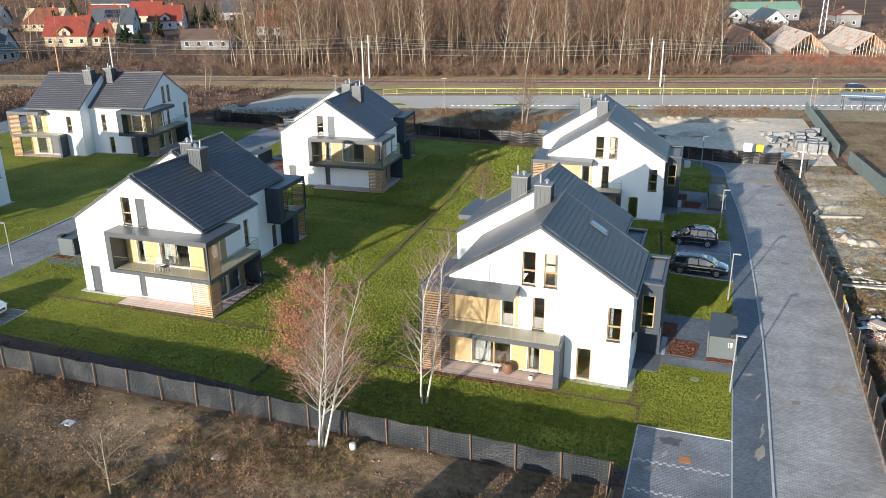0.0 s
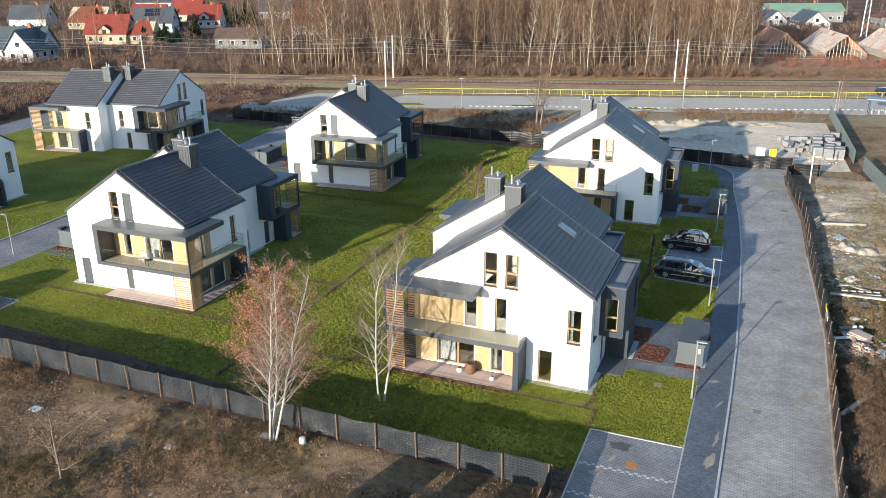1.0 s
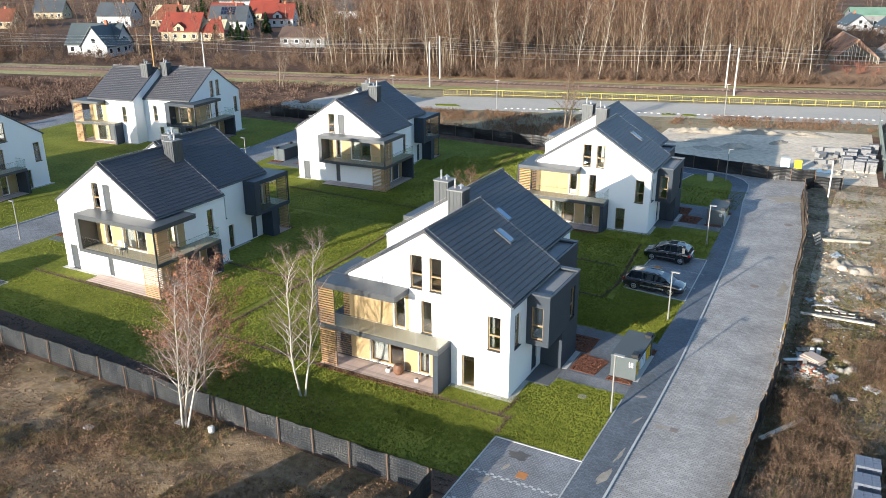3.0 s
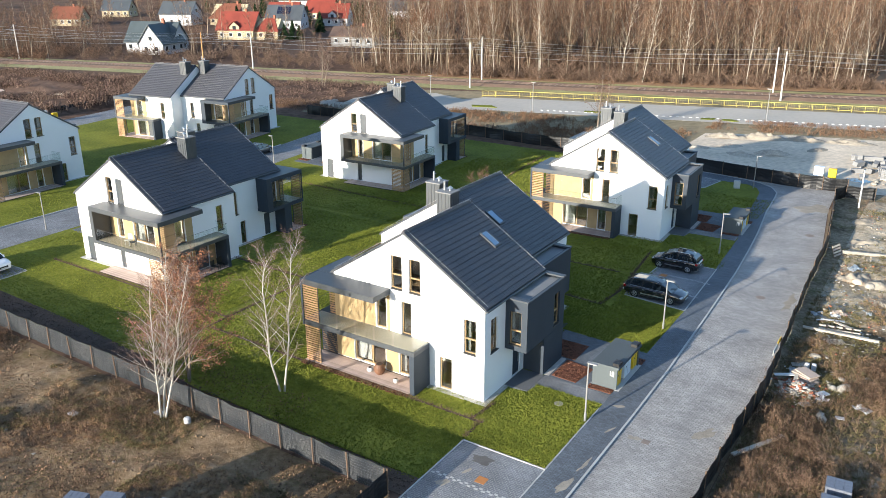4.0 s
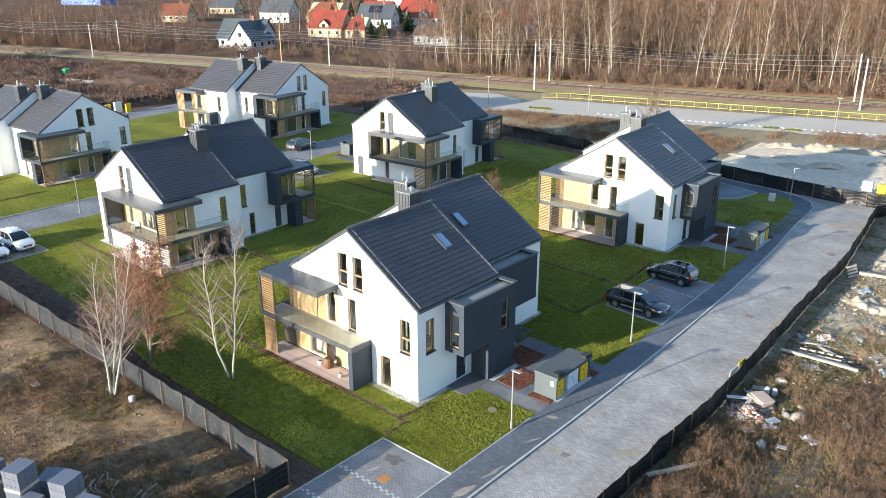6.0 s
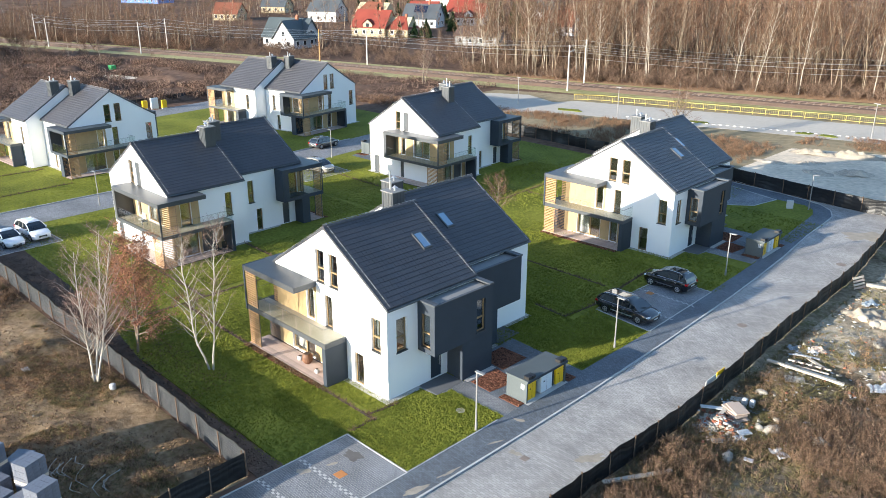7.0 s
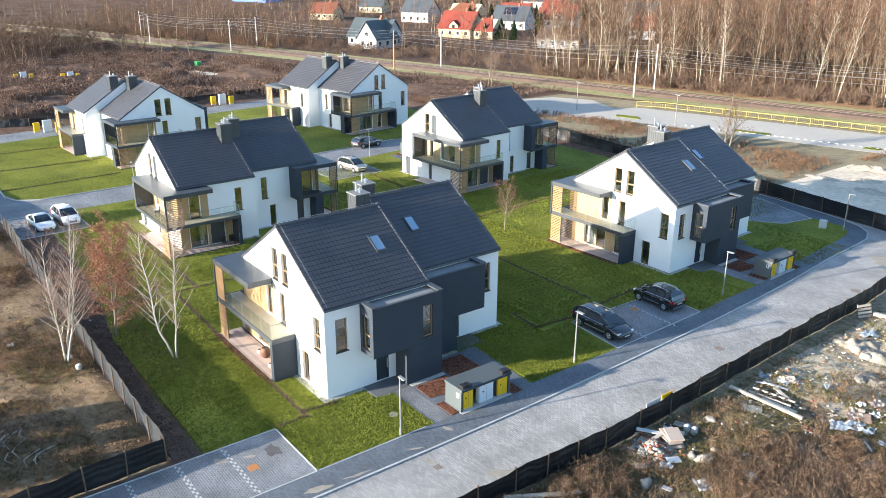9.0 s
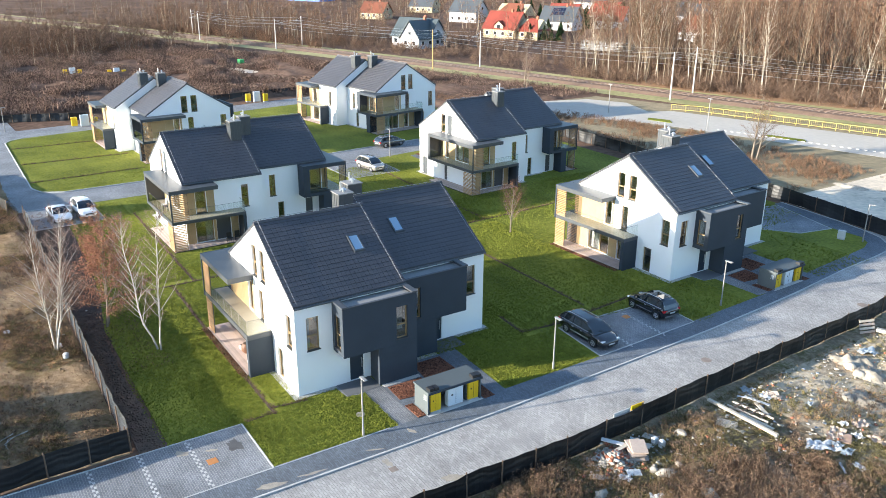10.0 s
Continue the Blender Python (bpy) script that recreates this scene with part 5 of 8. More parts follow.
place(car(4.3, 1.78, 1.66, paint("silver_car_paint", (0.42, 0.40, 0.36), 0.4), "silver people carrier parked by the lawn", hood=0.85), -52.2, 75.2, 8)
place(car(4.65, 1.8, 1.5, paint("grey_car_paint", (0.16, 0.165, 0.17)), "grey estate car parked at the roadside", rails=True), -63.1, 84.2, 97)

# ---------------------------------------------------------------- plants
M_BIRCH = mat("white_birch_bark", (0.42, 0.39, 0.34), 0.8, var=0.35, big=1.5, small=9)
M_EDGE = mat("pale_edge_tree_bark", (0.46, 0.41, 0.335), 0.85, var=0.4, big=0.3, small=4)
M_BTWIG = mat("reddish_birch_twigs", (0.215, 0.14, 0.11), 0.85, var=0.35, isl=0.4)
M_BARK = mat("grey_brown_bark", (0.20, 0.16, 0.12), 0.9, var=0.35, big=1, small=9)
M_TWIG = mat("brown_winter_twigs", (0.158, 0.094, 0.062), 0.9, var=0.5, isl=0.5, spec=0.1)
M_TRUNK = mat("pale_wood_trunks", (0.22, 0.175, 0.125), 0.85, var=0.6, big=0.05, small=2.0, isl=0.6)
M_LEAF = mat("rust_brown_leaves", (0.27, 0.12, 0.066), 0.8, var=0.4, isl=0.5)
M_DRY = mat("dry_weed_stalks", (0.19, 0.125, 0.083), 0.95, var=0.45, isl=0.6, spec=0.05)
M_DRY2 = mat("pinkish_goldenrod_stalks", (0.18, 0.12, 0.092), 0.95, var=0.65, isl=0.6, spec=0.05)
M_THICK = mat("grey_brown_thicket_twigs", (0.155, 0.103, 0.074), 0.9, var=0.45, isl=0.5, spec=0.1)
M_STRAW = mat("straw_coloured_grass", (0.19, 0.115, 0.072), 0.95, var=0.35, isl=0.5, spec=0.05)
M_BLADE = mat("lawn_grass_blades", (0.165, 0.20, 0.028), 0.8, var=0.42, big=0.35, small=2.4, isl=0.15, spec=0.1, col2=(0.275, 0.295, 0.05))
M_REDW = mat("red_dogwood_stems", (0.22, 0.085, 0.055), 0.9, var=0.3, isl=0.5)


class Wood:
    """Gathers tapered tubes and flat twigs as triangles."""

    def __init__(self):
        self.V, self.T = [], []

    def limb(self, pts, radii, s=5):
        base = len(self.V)
        for i, p in enumerate(pts):
            d = (pts[min(i + 1, len(pts) - 1)] - pts[max(i - 1, 0)]).normalized()
            a = d.cross(Vector((0.31, 0.95, 0.05))).normalized()
            b = d.cross(a)
            for k in range(s):
                w = 2 * math.pi * k / s
                self.V.append(p + radii[i] * (math.cos(w) * a + math.sin(w) * b))
        for i in range(len(pts) - 1):
            for k in range(s):
                q, r = base + i * s + k, base + i * s + (k + 1) % s
                self.T += [(q, r, r + s), (q, r + s, q + s)]

    def blade(self, p, q, w, rng):
        d = (q - p).normalized()
        a = d.cross(Vector((rng.uniform(-1, 1), rng.uniform(-1, 1), rng.uniform(-1, 1)))).normalized() * w
        n = len(self.V)
        self.V += [p - a, p + a, q]
        self.T.append((n, n + 1, n + 2))

    def leaf(self, p, w, rng):
        a = Vector((rng.uniform(-1, 1), rng.uniform(-1, 1), rng.uniform(-1, 1))).normalized() * w
        b = a.cross(Vector((rng.uniform(-1, 1), rng.uniform(-1, 1), rng.uniform(-1, 1)))).normalized() * w * 0.7
        n = len(self.V)
        self.V += [p - a, p + b, p + a, p - b]
        self.T += [(n, n + 1, n + 2), (n, n + 2, n + 3)]

    def arrays(self):
        return np.array([tuple(v) for v in self.V]), np.array(self.T, dtype=np.int64)

    def mesh(self):
        return mesh_np(*self.arrays())


def wander(rng, p, d, L, n, jit, grav=0.0):
    pts = [p]
    for _ in range(n):
        d = (d + Vector((rng.uniform(-jit, jit), rng.uniform(-jit, jit), rng.uniform(-jit, jit) + grav))).normalized()
        pts.append(pts[-1] + d * L / n)
    return pts


def grow(rng, h, r, lean, nbr, ntw, blen, start=0.25, rise=0.6, tw=0.012, sides=7, droop=-0.06, leaves=0, far=False, path=None, limbs=True, thick=0.36):
    """A bare tree: trunk with limbs, and a crown of forked twigs."""
    trunk, crown, leaf = Wood(), Wood(), Wood()
    pts = wander(rng, Vector((0, 0, -0.2)), Vector((lean[0], lean[1], 1)).normalized(), h, 9, 0.07 if far else 0.05)
    if path:
        ks = [Vector((0, 0, -0.2)), *[Vector(p) for p in path]]
        pts = []
        for i in range(10):
            u = i / 9 * (len(ks) - 1)
            k = min(len(ks) - 2, int(u))
            pts.append(ks[k].lerp(ks[k + 1], u - k) + (Vector((rng.uniform(-0.07, 0.07), rng.uniform(-0.07, 0.07), 0)) if 0 < i < 9 else Vector((0, 0, 0))))
    trunk.limb(pts, [r * (1 - 0.93 * i / 9) ** 1.1 + 0.008 for i in range(10)], sides)
    for b in range(nbr):
        u = start + (0.98 - start) * (b + rng.random()) / nbr
        k = min(8, int(u * 9))
        p = pts[k].lerp(pts[k + 1], u * 9 - k)
        az = b * 2.4 + rng.uniform(-0.5, 0.5)
        d = Vector((math.cos(az), math.sin(az), rise + 0.7 * u)).normalized()
        L = blen * (1.15 - 0.75 * u) * rng.uniform(0.7, 1.2)
        q = wander(rng, p, d, L, 4, 0.16, 0.06)
        rr = r * (0.19 if far else thick) * (1.1 - u) + 0.006
        if far and not limbs:
            pass
        elif far:
            trunk.limb(q[::2], [rr * 1.5, rr * 1.0, rr * 0.4], 3)
            for k3 in (1, 2):
                e = q[k3] + ((q[4] - q[0]).normalized() + Vector((rng.uniform(-0.7, 0.7), rng.uniform(-0.7, 0.7), rng.uniform(0, 0.5)))).normalized() * L * 0.5
                trunk.limb([q[k3], e], [rr * 0.9, rr * 0.4], 3)
        else:
            trunk.limb(q, [rr * (1 - 0.2 * i) for i in range(5)], 4)
        for t in range(ntw):
            v = rng.uniform(0.25, 1.0)
            k2 = min(3, int(v * 4))
            s0 = q[k2].lerp(q[k2 + 1], v * 4 - k2)
            dd = ((q[-1] - q[0]).normalized() + Vector((rng.uniform(-0.9, 0.9), rng.uniform(-0.9, 0.9), rng.uniform(-0.4, 0.7)))).normalized()
            tl = L * rng.uniform(0.25, 0.5)
            z = wander(rng, s0, dd, tl, 2, 0.25, droop)
            if far:
                crown.blade(z[0], z[2], tw, rng)
            else:
                crown.limb(z, [tw, tw * 0.7, tw * 0.3], 3)
            for _ in range(3 if far else 4):
                f = rng.random()
                e = z[0].lerp(z[2], f)
                crown.blade(e, e + (dd + Vector((rng.uniform(-0.8, 0.8), rng.uniform(-0.8, 0.8), rng.uniform(-0.9, 0.4)))).normalized() * tl * 0.6, tw * 0.8, rng)
            for _ in range(leaves):
                e = z[0].lerp(z[2], rng.random()) + Vector((rng.uniform(-0.2, 0.2), rng.uniform(-0.2, 0.2), rng.uniform(-0.25, 0.1)))
                leaf.leaf(e, rng.uniform(0.035, 0.07), rng)
    return trunk, crown, leaf


def tree(label, x, y, stems, bark, twig, seed, group="", **kw):
    """stems: rows of dx, dy, height, radius, lean x, lean y, and a line of points for a bent stem."""
    rng = random.Random(seed)
    o = thing("tree", label, "tree", group)
    for dx, dy, h, r, lx, ly, *line in stems:
        a, c, lf = grow(rng, h, r, (lx, ly), path=line[0] if line else None, **kw)
        for w, nm, mt in ((a, "trunk", bark), (c, "crown", twig), (lf, "leaves", M_LEAF)):
            if w.V:
                ob = part(nm, w.mesh(), mt, o, loc=(dx, dy, 0))
                finish_smooth(ob) if nm == "trunk" else 0
    o.location = (x, y, 0)
    return o


tree("white-barked birch clump with bare reddish twigs by the fence", -18.4, 32.5, [(-0.12, 0, 9.2, 0.07, 0, 0, [(0.25, -0.15, 2.6), (0.75, -0.45, 5.2), (1.3, -0.4, 9.3)]), (0.0, 0.08, 9.6, 0.075, 0, 0, [(0.2, 0.35, 2.6), (0.15, 0.9, 5.5), (0.0, 1.6, 9.9)]), (0.12, 0.05, 9.7, 0.07, 0, 0, [(0.5, 0.6, 2.7), (1.15, 0.9, 5.8), (2.1, 1.3, 9.7)])], M_BIRCH, M_BTWIG, 11, nbr=34, ntw=10, blen=2.9, start=0.26, rise=0.75, tw=0.0075)
tree("pair of white birches leaning apart on the lawn", -14.75, 38.6, [(-0.1, 0, 9.4, 0.064, 0, 0, [(0.3, -0.9, 2.6), (0.6, -1.2, 5.5), (1.0, -1.6, 8.5), (1.6, -1.7, 9.6)]), (0.12, 0.1, 9.8, 0.064, 0, 0, [(0.5, 0.05, 2.6), (0.8, 0.2, 6.0), (0.9, 0.4, 8.8), (1.5, 0.5, 9.9)])], M_BIRCH, M_BTWIG, 12, nbr=36, ntw=9, blen=2.4, start=0.2, rise=0.8, tw=0.0075)
tree("young oak with rust-brown winter leaves by the fence", -20.6, 36.3, [(0, 0, 8.2, 0.09, 0.03, 0.12), (-0.3, 0.2, 6.4, 0.07, -0.1, 0.1)], M_BARK, M_TWIG, 13, nbr=32, ntw=10, blen=3.9, start=0.16, rise=0.35, leaves=20, tw=0.008)
tree("small bare round-crowned garden tree", -22.0, 75.1, [(0, 0, 4.8, 0.09, 0, 0)], M_BARK, M_TWIG, 15, nbr=26, ntw=9, blen=2.6, start=0.25, rise=0.9, tw=0.014)
tree("bare sapling on the waste ground", -26.3, 25.4, [(0, 0, 4.2, 0.07, 0.05, 0)], M_BARK, M_BARK, 16, nbr=17, ntw=3, blen=2.4, start=0.2, rise=0.3, tw=0.01)
tree("bare tree beside the field", -29.2, 122.5, [(0, 0, 9.0, 0.16, 0.05, 0), (0.6, 0.2, 8.2, 0.13, 0.15, 0)], M_BARK, M_TWIG, 17, nbr=26, ntw=8, blen=3.0, start=0.2, rise=0.8)
tree("slim bare tree at the lot edge", 14.8, 142.0, [(0, 0, 8.0, 0.10, 0.05, 0)], M_BARK, M_TWIG, 18, nbr=20, ntw=6, blen=2.2, rise=0.9)
tree("slim bare tree beside the shelter", 25.0, 135.0, [(0, 0, 7.5, 0.10, 0.0, 0)], M_BARK, M_TWIG, 19, nbr=20, ntw=6, blen=2.2, rise=0.9)
tree("bare tree on the railway verge", -98, 137.0, [(0, 0, 9.5, 0.14, 0.0, 0), (0.6, 0, 8.0, 0.1, 0.2, 0)], M_BARK, M_BTWIG, 20, nbr=24, ntw=8, blen=2.6, rise=0.9)

# ---- woodland behind the railway
WOODS = [(-104, 158), (-70, 166.5), (-24, 181), (4, 190), (60, 207), (130, 228)]


def wood_edge(x):
    for (x0, y0), (x1, y1) in zip(WOODS, WOODS[1:]):
        if x <= x1:
            return y0 + (y1 - y0) * (x - x0) / (x1 - x0)
    return WOODS[-1][1]


rng = random.Random(5)
variants = []
for k in range(10):
    a, c, _ = grow(rng, rng.uniform(15, 26), rng.uniform(0.07, 0.125), (rng.uniform(-0.11, 0.11), rng.uniform(-0.08, 0.08)), nbr=22, ntw=7, blen=4.6, start=0.25, rise=1.1, tw=0.03, sides=4, droop=0.02, far=True)
    variants.append((a, c))
stout = []
for k in range(6):
    a, c, _ = grow(rng, rng.uniform(12, 17), rng.uniform(0.12, 0.2), (rng.uniform(-0.08, 0.08), 0), nbr=15, ntw=5, blen=4.0, start=0.18, rise=0.8, tw=0.055, sides=3, droop=0.02, far=True, limbs=False)
    stout.append((a.arrays(), c.arrays()))
ready = [(a.mesh(), c.mesh()) for a, c in variants]
first = []
for k, (a, c) in enumerate(ready):
    o = thing("birch_tree", "tall bare pale-stemmed tree at the woodland edge", "tree", "woodland edge trees")
    part("trunk", a, M_TRUNK if k % 2 else M_EDGE, o)
    part("crown", c, M_TWIG, o)
    first.append(o)
x, i = -103.0, 0
while x < 0:
    m = pose(x, wood_edge(x) + rng.uniform(0.5, 6.0), -0.1, 0, 0, rng.uniform(0, 360))
    if i < len(first):
        first[i].matrix_basis = m
    else:
        copy_thing(first[rng.randrange(len(first))], m)
    x += rng.choice((0.5, 0.9, 1.6, 2.4, 3.8, 5.0))
    i += 1
far_t, far_c = [v[0].arrays() for v in variants] + [v[0] for v in stout], [v[1].arrays() for v in variants] + [v[1] for v in stout]


def rows_of(n, put):
    out = []
    while len(out) < n:
        p = put()
        if p:
            out.append(p)
    return out


def in_woods():
    x = rng.uniform(-112, -1)
    dep = 6 + 70 * rng.random() ** 1.5
    return (x, wood_edge(x) + dep, dep * 0.03, rng.uniform(0.75, 1.1) * (1 if dep < 24 else 1.4), rng.uniform(0, 6.28), rng.randrange(10) if dep < 24 else 10 + rng.randrange(6))


wp_rows = rows_of(480, in_woods)
# scattered trees among the village and far west


def village_tree():
    x, y = rng.uniform(-420, -105), rng.uniform(128, 420)
    if y < 0.30 * x + 205 or (-225 < x < -120 and 150 < y < 250 and rng.random() < 0.3):
        return None
    return (x, y, 0, rng.uniform(0.5, 1.0), rng.uniform(0, 6.28), 10 + rng.randrange(6))


vt_rows = rows_of(430, village_tree)


def east_tree():
    x, y = rng.uniform(-20, 220), rng.uniform(250, 420)
    if -5 < x < 120 and y < 395:
        return None
    return (x, y, 0, rng.uniform(0.8, 1.4), rng.uniform(0, 6.28), 10 + rng.randrange(6))


et_rows = rows_of(130, east_tree) + [(rng.uniform(-4, 60), rng.uniform(262, 330), 0, rng.uniform(0.2, 0.4), rng.uniform(0, 6.28), 10 + rng.randrange(6)) for _ in range(60)]
fw_rows = [(x, y, 0, rng.uniform(0.3, 0.6), rng.uniform(0, 6.28), 10 + rng.randrange(6)) for x, y in ((rng.uniform(-340, -175), rng.uniform(30, 120)) for _ in range(150)) if y < 0.30 * x + 172]
fw_rows += [(x, 0.30 * x + rng.uniform(192, 240), 0, rng.uniform(0.4, 0.8), rng.uniform(0, 6.28), 10 + rng.randrange(6)) for x in (rng.uniform(-420, -200) for _ in range(150))]
fw_rows += [(x, 0.30 * x + rng.uniform(207, 232), 0, rng.uniform(0.3, 0.6), rng.uniform(0, 6.28), 10 + rng.randrange(6)) for x in (rng.uniform(-340, -120) for _ in range(90))]
allrows = wp_rows + vt_rows + et_rows + fw_rows
thick_rows = [(x, wood_edge(x) + 9 + 60 * rng.random() ** 1.2, 0, rng.uniform(1.6, 4.5), rng.uniform(0, 6.28), rng.randrange(5)) for x in (rng.uniform(-112, -1) for _ in range(700))]
thick_rows += [(p[0] + rng.uniform(-9, 9), p[1] + rng.uniform(-9, 9), 0, rng.uniform(1.2, 3.0), rng.uniform(0, 6.28), rng.randrange(5)) for p in vt_rows * 2 + et_rows * 2 + fw_rows]
solid("woodland_trunks", strew(far_t, allrows), M_TRUNK, "dense stand of bare pale trunks", "woodland", kind="stuff")
solid("woodland_twigs", strew(far_c, allrows), M_TWIG, "dense brown winter twigs of the woodland", "woodland", kind="stuff")


# ---- weeds, shrubs and turf
def tuft(seed, n, h, spread, w):
    r = random.Random(seed)
    wd = Wood()
    for _ in range(n):
        a = r.uniform(0, 6.28)
        p = Vector((math.cos(a), math.sin(a), 0)) * r.uniform(0, spread * 0.4)
        wd.blade(p, p + Vector((math.cos(a) * spread * r.random(), math.sin(a) * spread * r.random(), h * r.uniform(0.5, 1))), w * r.uniform(0.6, 1.3), r)
    return wd.arrays()




def stalks(seed, n, h, spread, w):
    """Dead weeds: thin stalks with a feathery head of short twigs."""
    r = random.Random(seed)
    wd = Wood()
    for _ in range(n):
        a = r.uniform(0, 6.28)
        p = Vector((math.cos(a), math.sin(a), 0)) * r.uniform(0, spread)
        q = p + Vector((math.cos(a) * 0.25 * r.random(), math.sin(a) * 0.25 * r.random(), h * r.uniform(0.5, 1)))
        wd.blade(p, q, w, r)
        for _ in range(4):
            s = p.lerp(q, r.uniform(0.45, 0.95))
            wd.blade(s, s + Vector((r.uniform(-1, 1), r.uniform(-1, 1), r.uniform(0.1, 1.0))) * h * 0.2, w * 1.3, r)
    return wd.arrays()


weed = [stalks(k, 7, 0.8, 0.42, 0.0105) for k in range(5)]
weed_n = [stalks(160 + k, 12, 0.75, 0.5, 0.016) for k in range(5)]
stand = [stalks(180 + k, 16, 1.15, 0.5, 0.011) for k in range(6)]
low = [tuft(140 + k, 14, 0.4, 0.45, 0.012) for k in range(5)]
M_PALEW = mat("bleached_dry_grass", (0.34, 0.205, 0.11), 0.95, var=0.4, isl=0.6, spec=0.05)
M_DARKW = mat("dark_rotting_weeds", (0.065, 0.046, 0.032), 0.95, var=0.5, isl=0.6, spec=0.05)
M_RUSTW = mat("rust_brown_weed_stand", (0.175, 0.115, 0.078), 0.95, var=0.55, isl=0.6, spec=0.05)


def shrub(seed, h, w):
    """A bare many-stemmed bush: forked stems that end in a cloud of fine twigs."""
    r = random.Random(seed)
    wd = Wood()
    for i in range(9):
        a = i * 0.7 + r.uniform(-0.3, 0.3)
        p = Vector((math.cos(a), math.sin(a), 0)) * 0.15
        q = p + Vector((math.cos(a) * w * r.uniform(0.2, 0.8), math.sin(a) * w * r.uniform(0.2, 0.8), h * r.uniform(0.45, 0.8)))
        wd.blade(p, q, 0.02, r)
        for _ in range(12):
            s = p.lerp(q, r.uniform(0.25, 1.0))
            wd.blade(s, s + Vector((r.uniform(-1, 1) * w, r.uniform(-1, 1) * w, h * r.uniform(0.05, 0.75))) * 0.5, 0.016, r)
    return wd.arrays()


bush = [shrub(20 + k, 1.5, 1.0) for k in range(5)]
scrub = [stalks(80 + k, 11, 1.0, 1.3, 0.048) for k in range(5)]
turf = [tuft(40 + k, 5, 0.095, 0.075, 0.0105) for k in range(6)]


solid("thicket", strew(bush, thick_rows), M_THICK, "brown bare thicket among the trees", "shrubs", kind="stuff")


def zone(n, x0, x1, y0, y1, s0, s1, k, ok=None, z=-0.07, area=None, dens=0.45):
    out = []
    while len(out) < n:
        x, y = rng.uniform(x0, x1), rng.uniform(y0, y1)
        if noise.noise((x * 0.13, y * 0.13, 3)) + rng.uniform(-0.35, dens) < 0 or (ok and not ok(x, y)):
            continue
        out.append((x, y, hump(x, y, *area) if area else z, rng.uniform(s0, s1), rng.uniform(0, 6.28), rng.randrange(k)))
    return out


def not_lot(x, y):
    return not (-16 < x < 16 and 112 < y < 141) and y < 129 + 0.26 * (x + 52)


def clear_of_waste(x, y):
    return math.hypot(x - 12.4, y - 57.0) > 2.4 and math.hypot((x - 13.2) * 0.55, y - 65.7) > 1.7 and math.hypot(x - 17.8, y - 68.2) > 2.2


rows = zone(7500, 10.6, 34, 36, 112, 0.25, 0.9, 5, lambda x, y: clear_of_waste(x, y) and noise.noise((x * 0.13, y * 0.1, 9)) > -0.3 and not (x < 13 and y > 50 and rng.random() < 0.6) and not (x < 22 and y > 68 and rng.random() < 0.85), area=EAST)
rows += [(x + rng.uniform(-0.15, 0.15), y, 0, rng.uniform(0.3, 0.7), rng.uniform(0, 6.28), rng.randrange(5)) for x, y in along([(10.05, 24), (10.15, 47), (10.35, 54), (10.1, 60)], 0.22) if rng.random() < 0.6]
rows += zone(1300, 15.5, 24, 53, 66, 0.55, 1.15, 5, lambda x, y: clear_of_waste(x, y) and math.hypot((x - 19.5) / 4.2, (y - 59.5) / 6.0) < 0.85 + 0.4 * noise.noise((x * 0.5, y * 0.5, 5)), area=EAST, dens=4)
rows += zone(1500, 30, 110, 60, 150, 0.8, 1.7, 5)
solid("dry_weeds_east", strew(weed, rows), M_DRY, "dry brown weeds over the waste ground", "weeds", kind="stuff")


def bare(x, y):
    """The trodden clay outside the fence, free of weeds."""
    return math.hypot((x + 31.3) / 6.5, (y - 29.6) / 4.2) < 0.8 + 0.35 * noise.noise((x * 0.5, y * 0.5, 7))


def weedy(x, y):
    return not bare(x, y) and not in_fence(x, y) and noise.noise((x * 0.1, y * 0.1, 21)) > -0.2


def in_fence(x, y):
    return x > -3.3 and y > 29


for n, m, lab, t, a, b in ((12000, M_PALEW, "bleached dry grass outside the fence", low, 0.2, 0.7), (2600, M_DARKW, "dark matted weeds outside the fence", low, 0.3, 0.8), (900, M_RUSTW, "rust-brown weed stalks outside the fence", stand, 0.3, 0.75)):
    rows = zone(n, -62, -3.5, 12, 33.8, a, b, 5, lambda x, y: weedy(x, y) and (m is M_PALEW or noise.noise((x * 0.35, y * 0.35, 15 if m is M_DARKW else 51)) > -0.05), area=SOUTH, dens=0.7)
    solid("weeds_south", strew(t, rows), m, lab, "weeds", kind="stuff")
for n, m, lab, t, a, b, low_y in ((1900, M_RUSTW, "tall rust-brown weed stand on the waste ground", stand, 0.35, 0.9, 66), (700, M_DARKW, "dark matted weeds on the waste ground", stand, 0.35, 0.9, 74), (4000, M_PALEW, "bleached dry grass on the waste ground", low, 0.3, 1.0, 80)):
    rows = zone(n, 10.6, 34, 36, low_y, a, b, 5, lambda x, y: clear_of_waste(x, y) and noise.noise((x * 0.22, y * 0.22, 61)) > (-0.25 if y < 56 else 0.02) and (x > 15.5 or y < 53 or m is M_PALEW or rng.random() < 0.25), area=EAST, dens=0.8)
    solid("weeds_east", strew(t, rows), m, lab, "weeds", kind="stuff")
rows = zone(5000, -62, -3.5, 12, 33.8, 0.25, 0.7, 5, weedy, area=SOUTH)
solid("dry_weeds_south", strew(low, rows), M_DRY, "short dry brown weeds outside the fence", "weeds", kind="stuff")
rows = zone(2600, -110, -15, 112, 131, 0.4, 1.2, 5, not_lot) + zone(800, -16, 15, 134, 148, 0.3, 0.9, 5, lambda x, y: y < 146.8 + 0.26 * x and y > 138 + 0.26 * x)
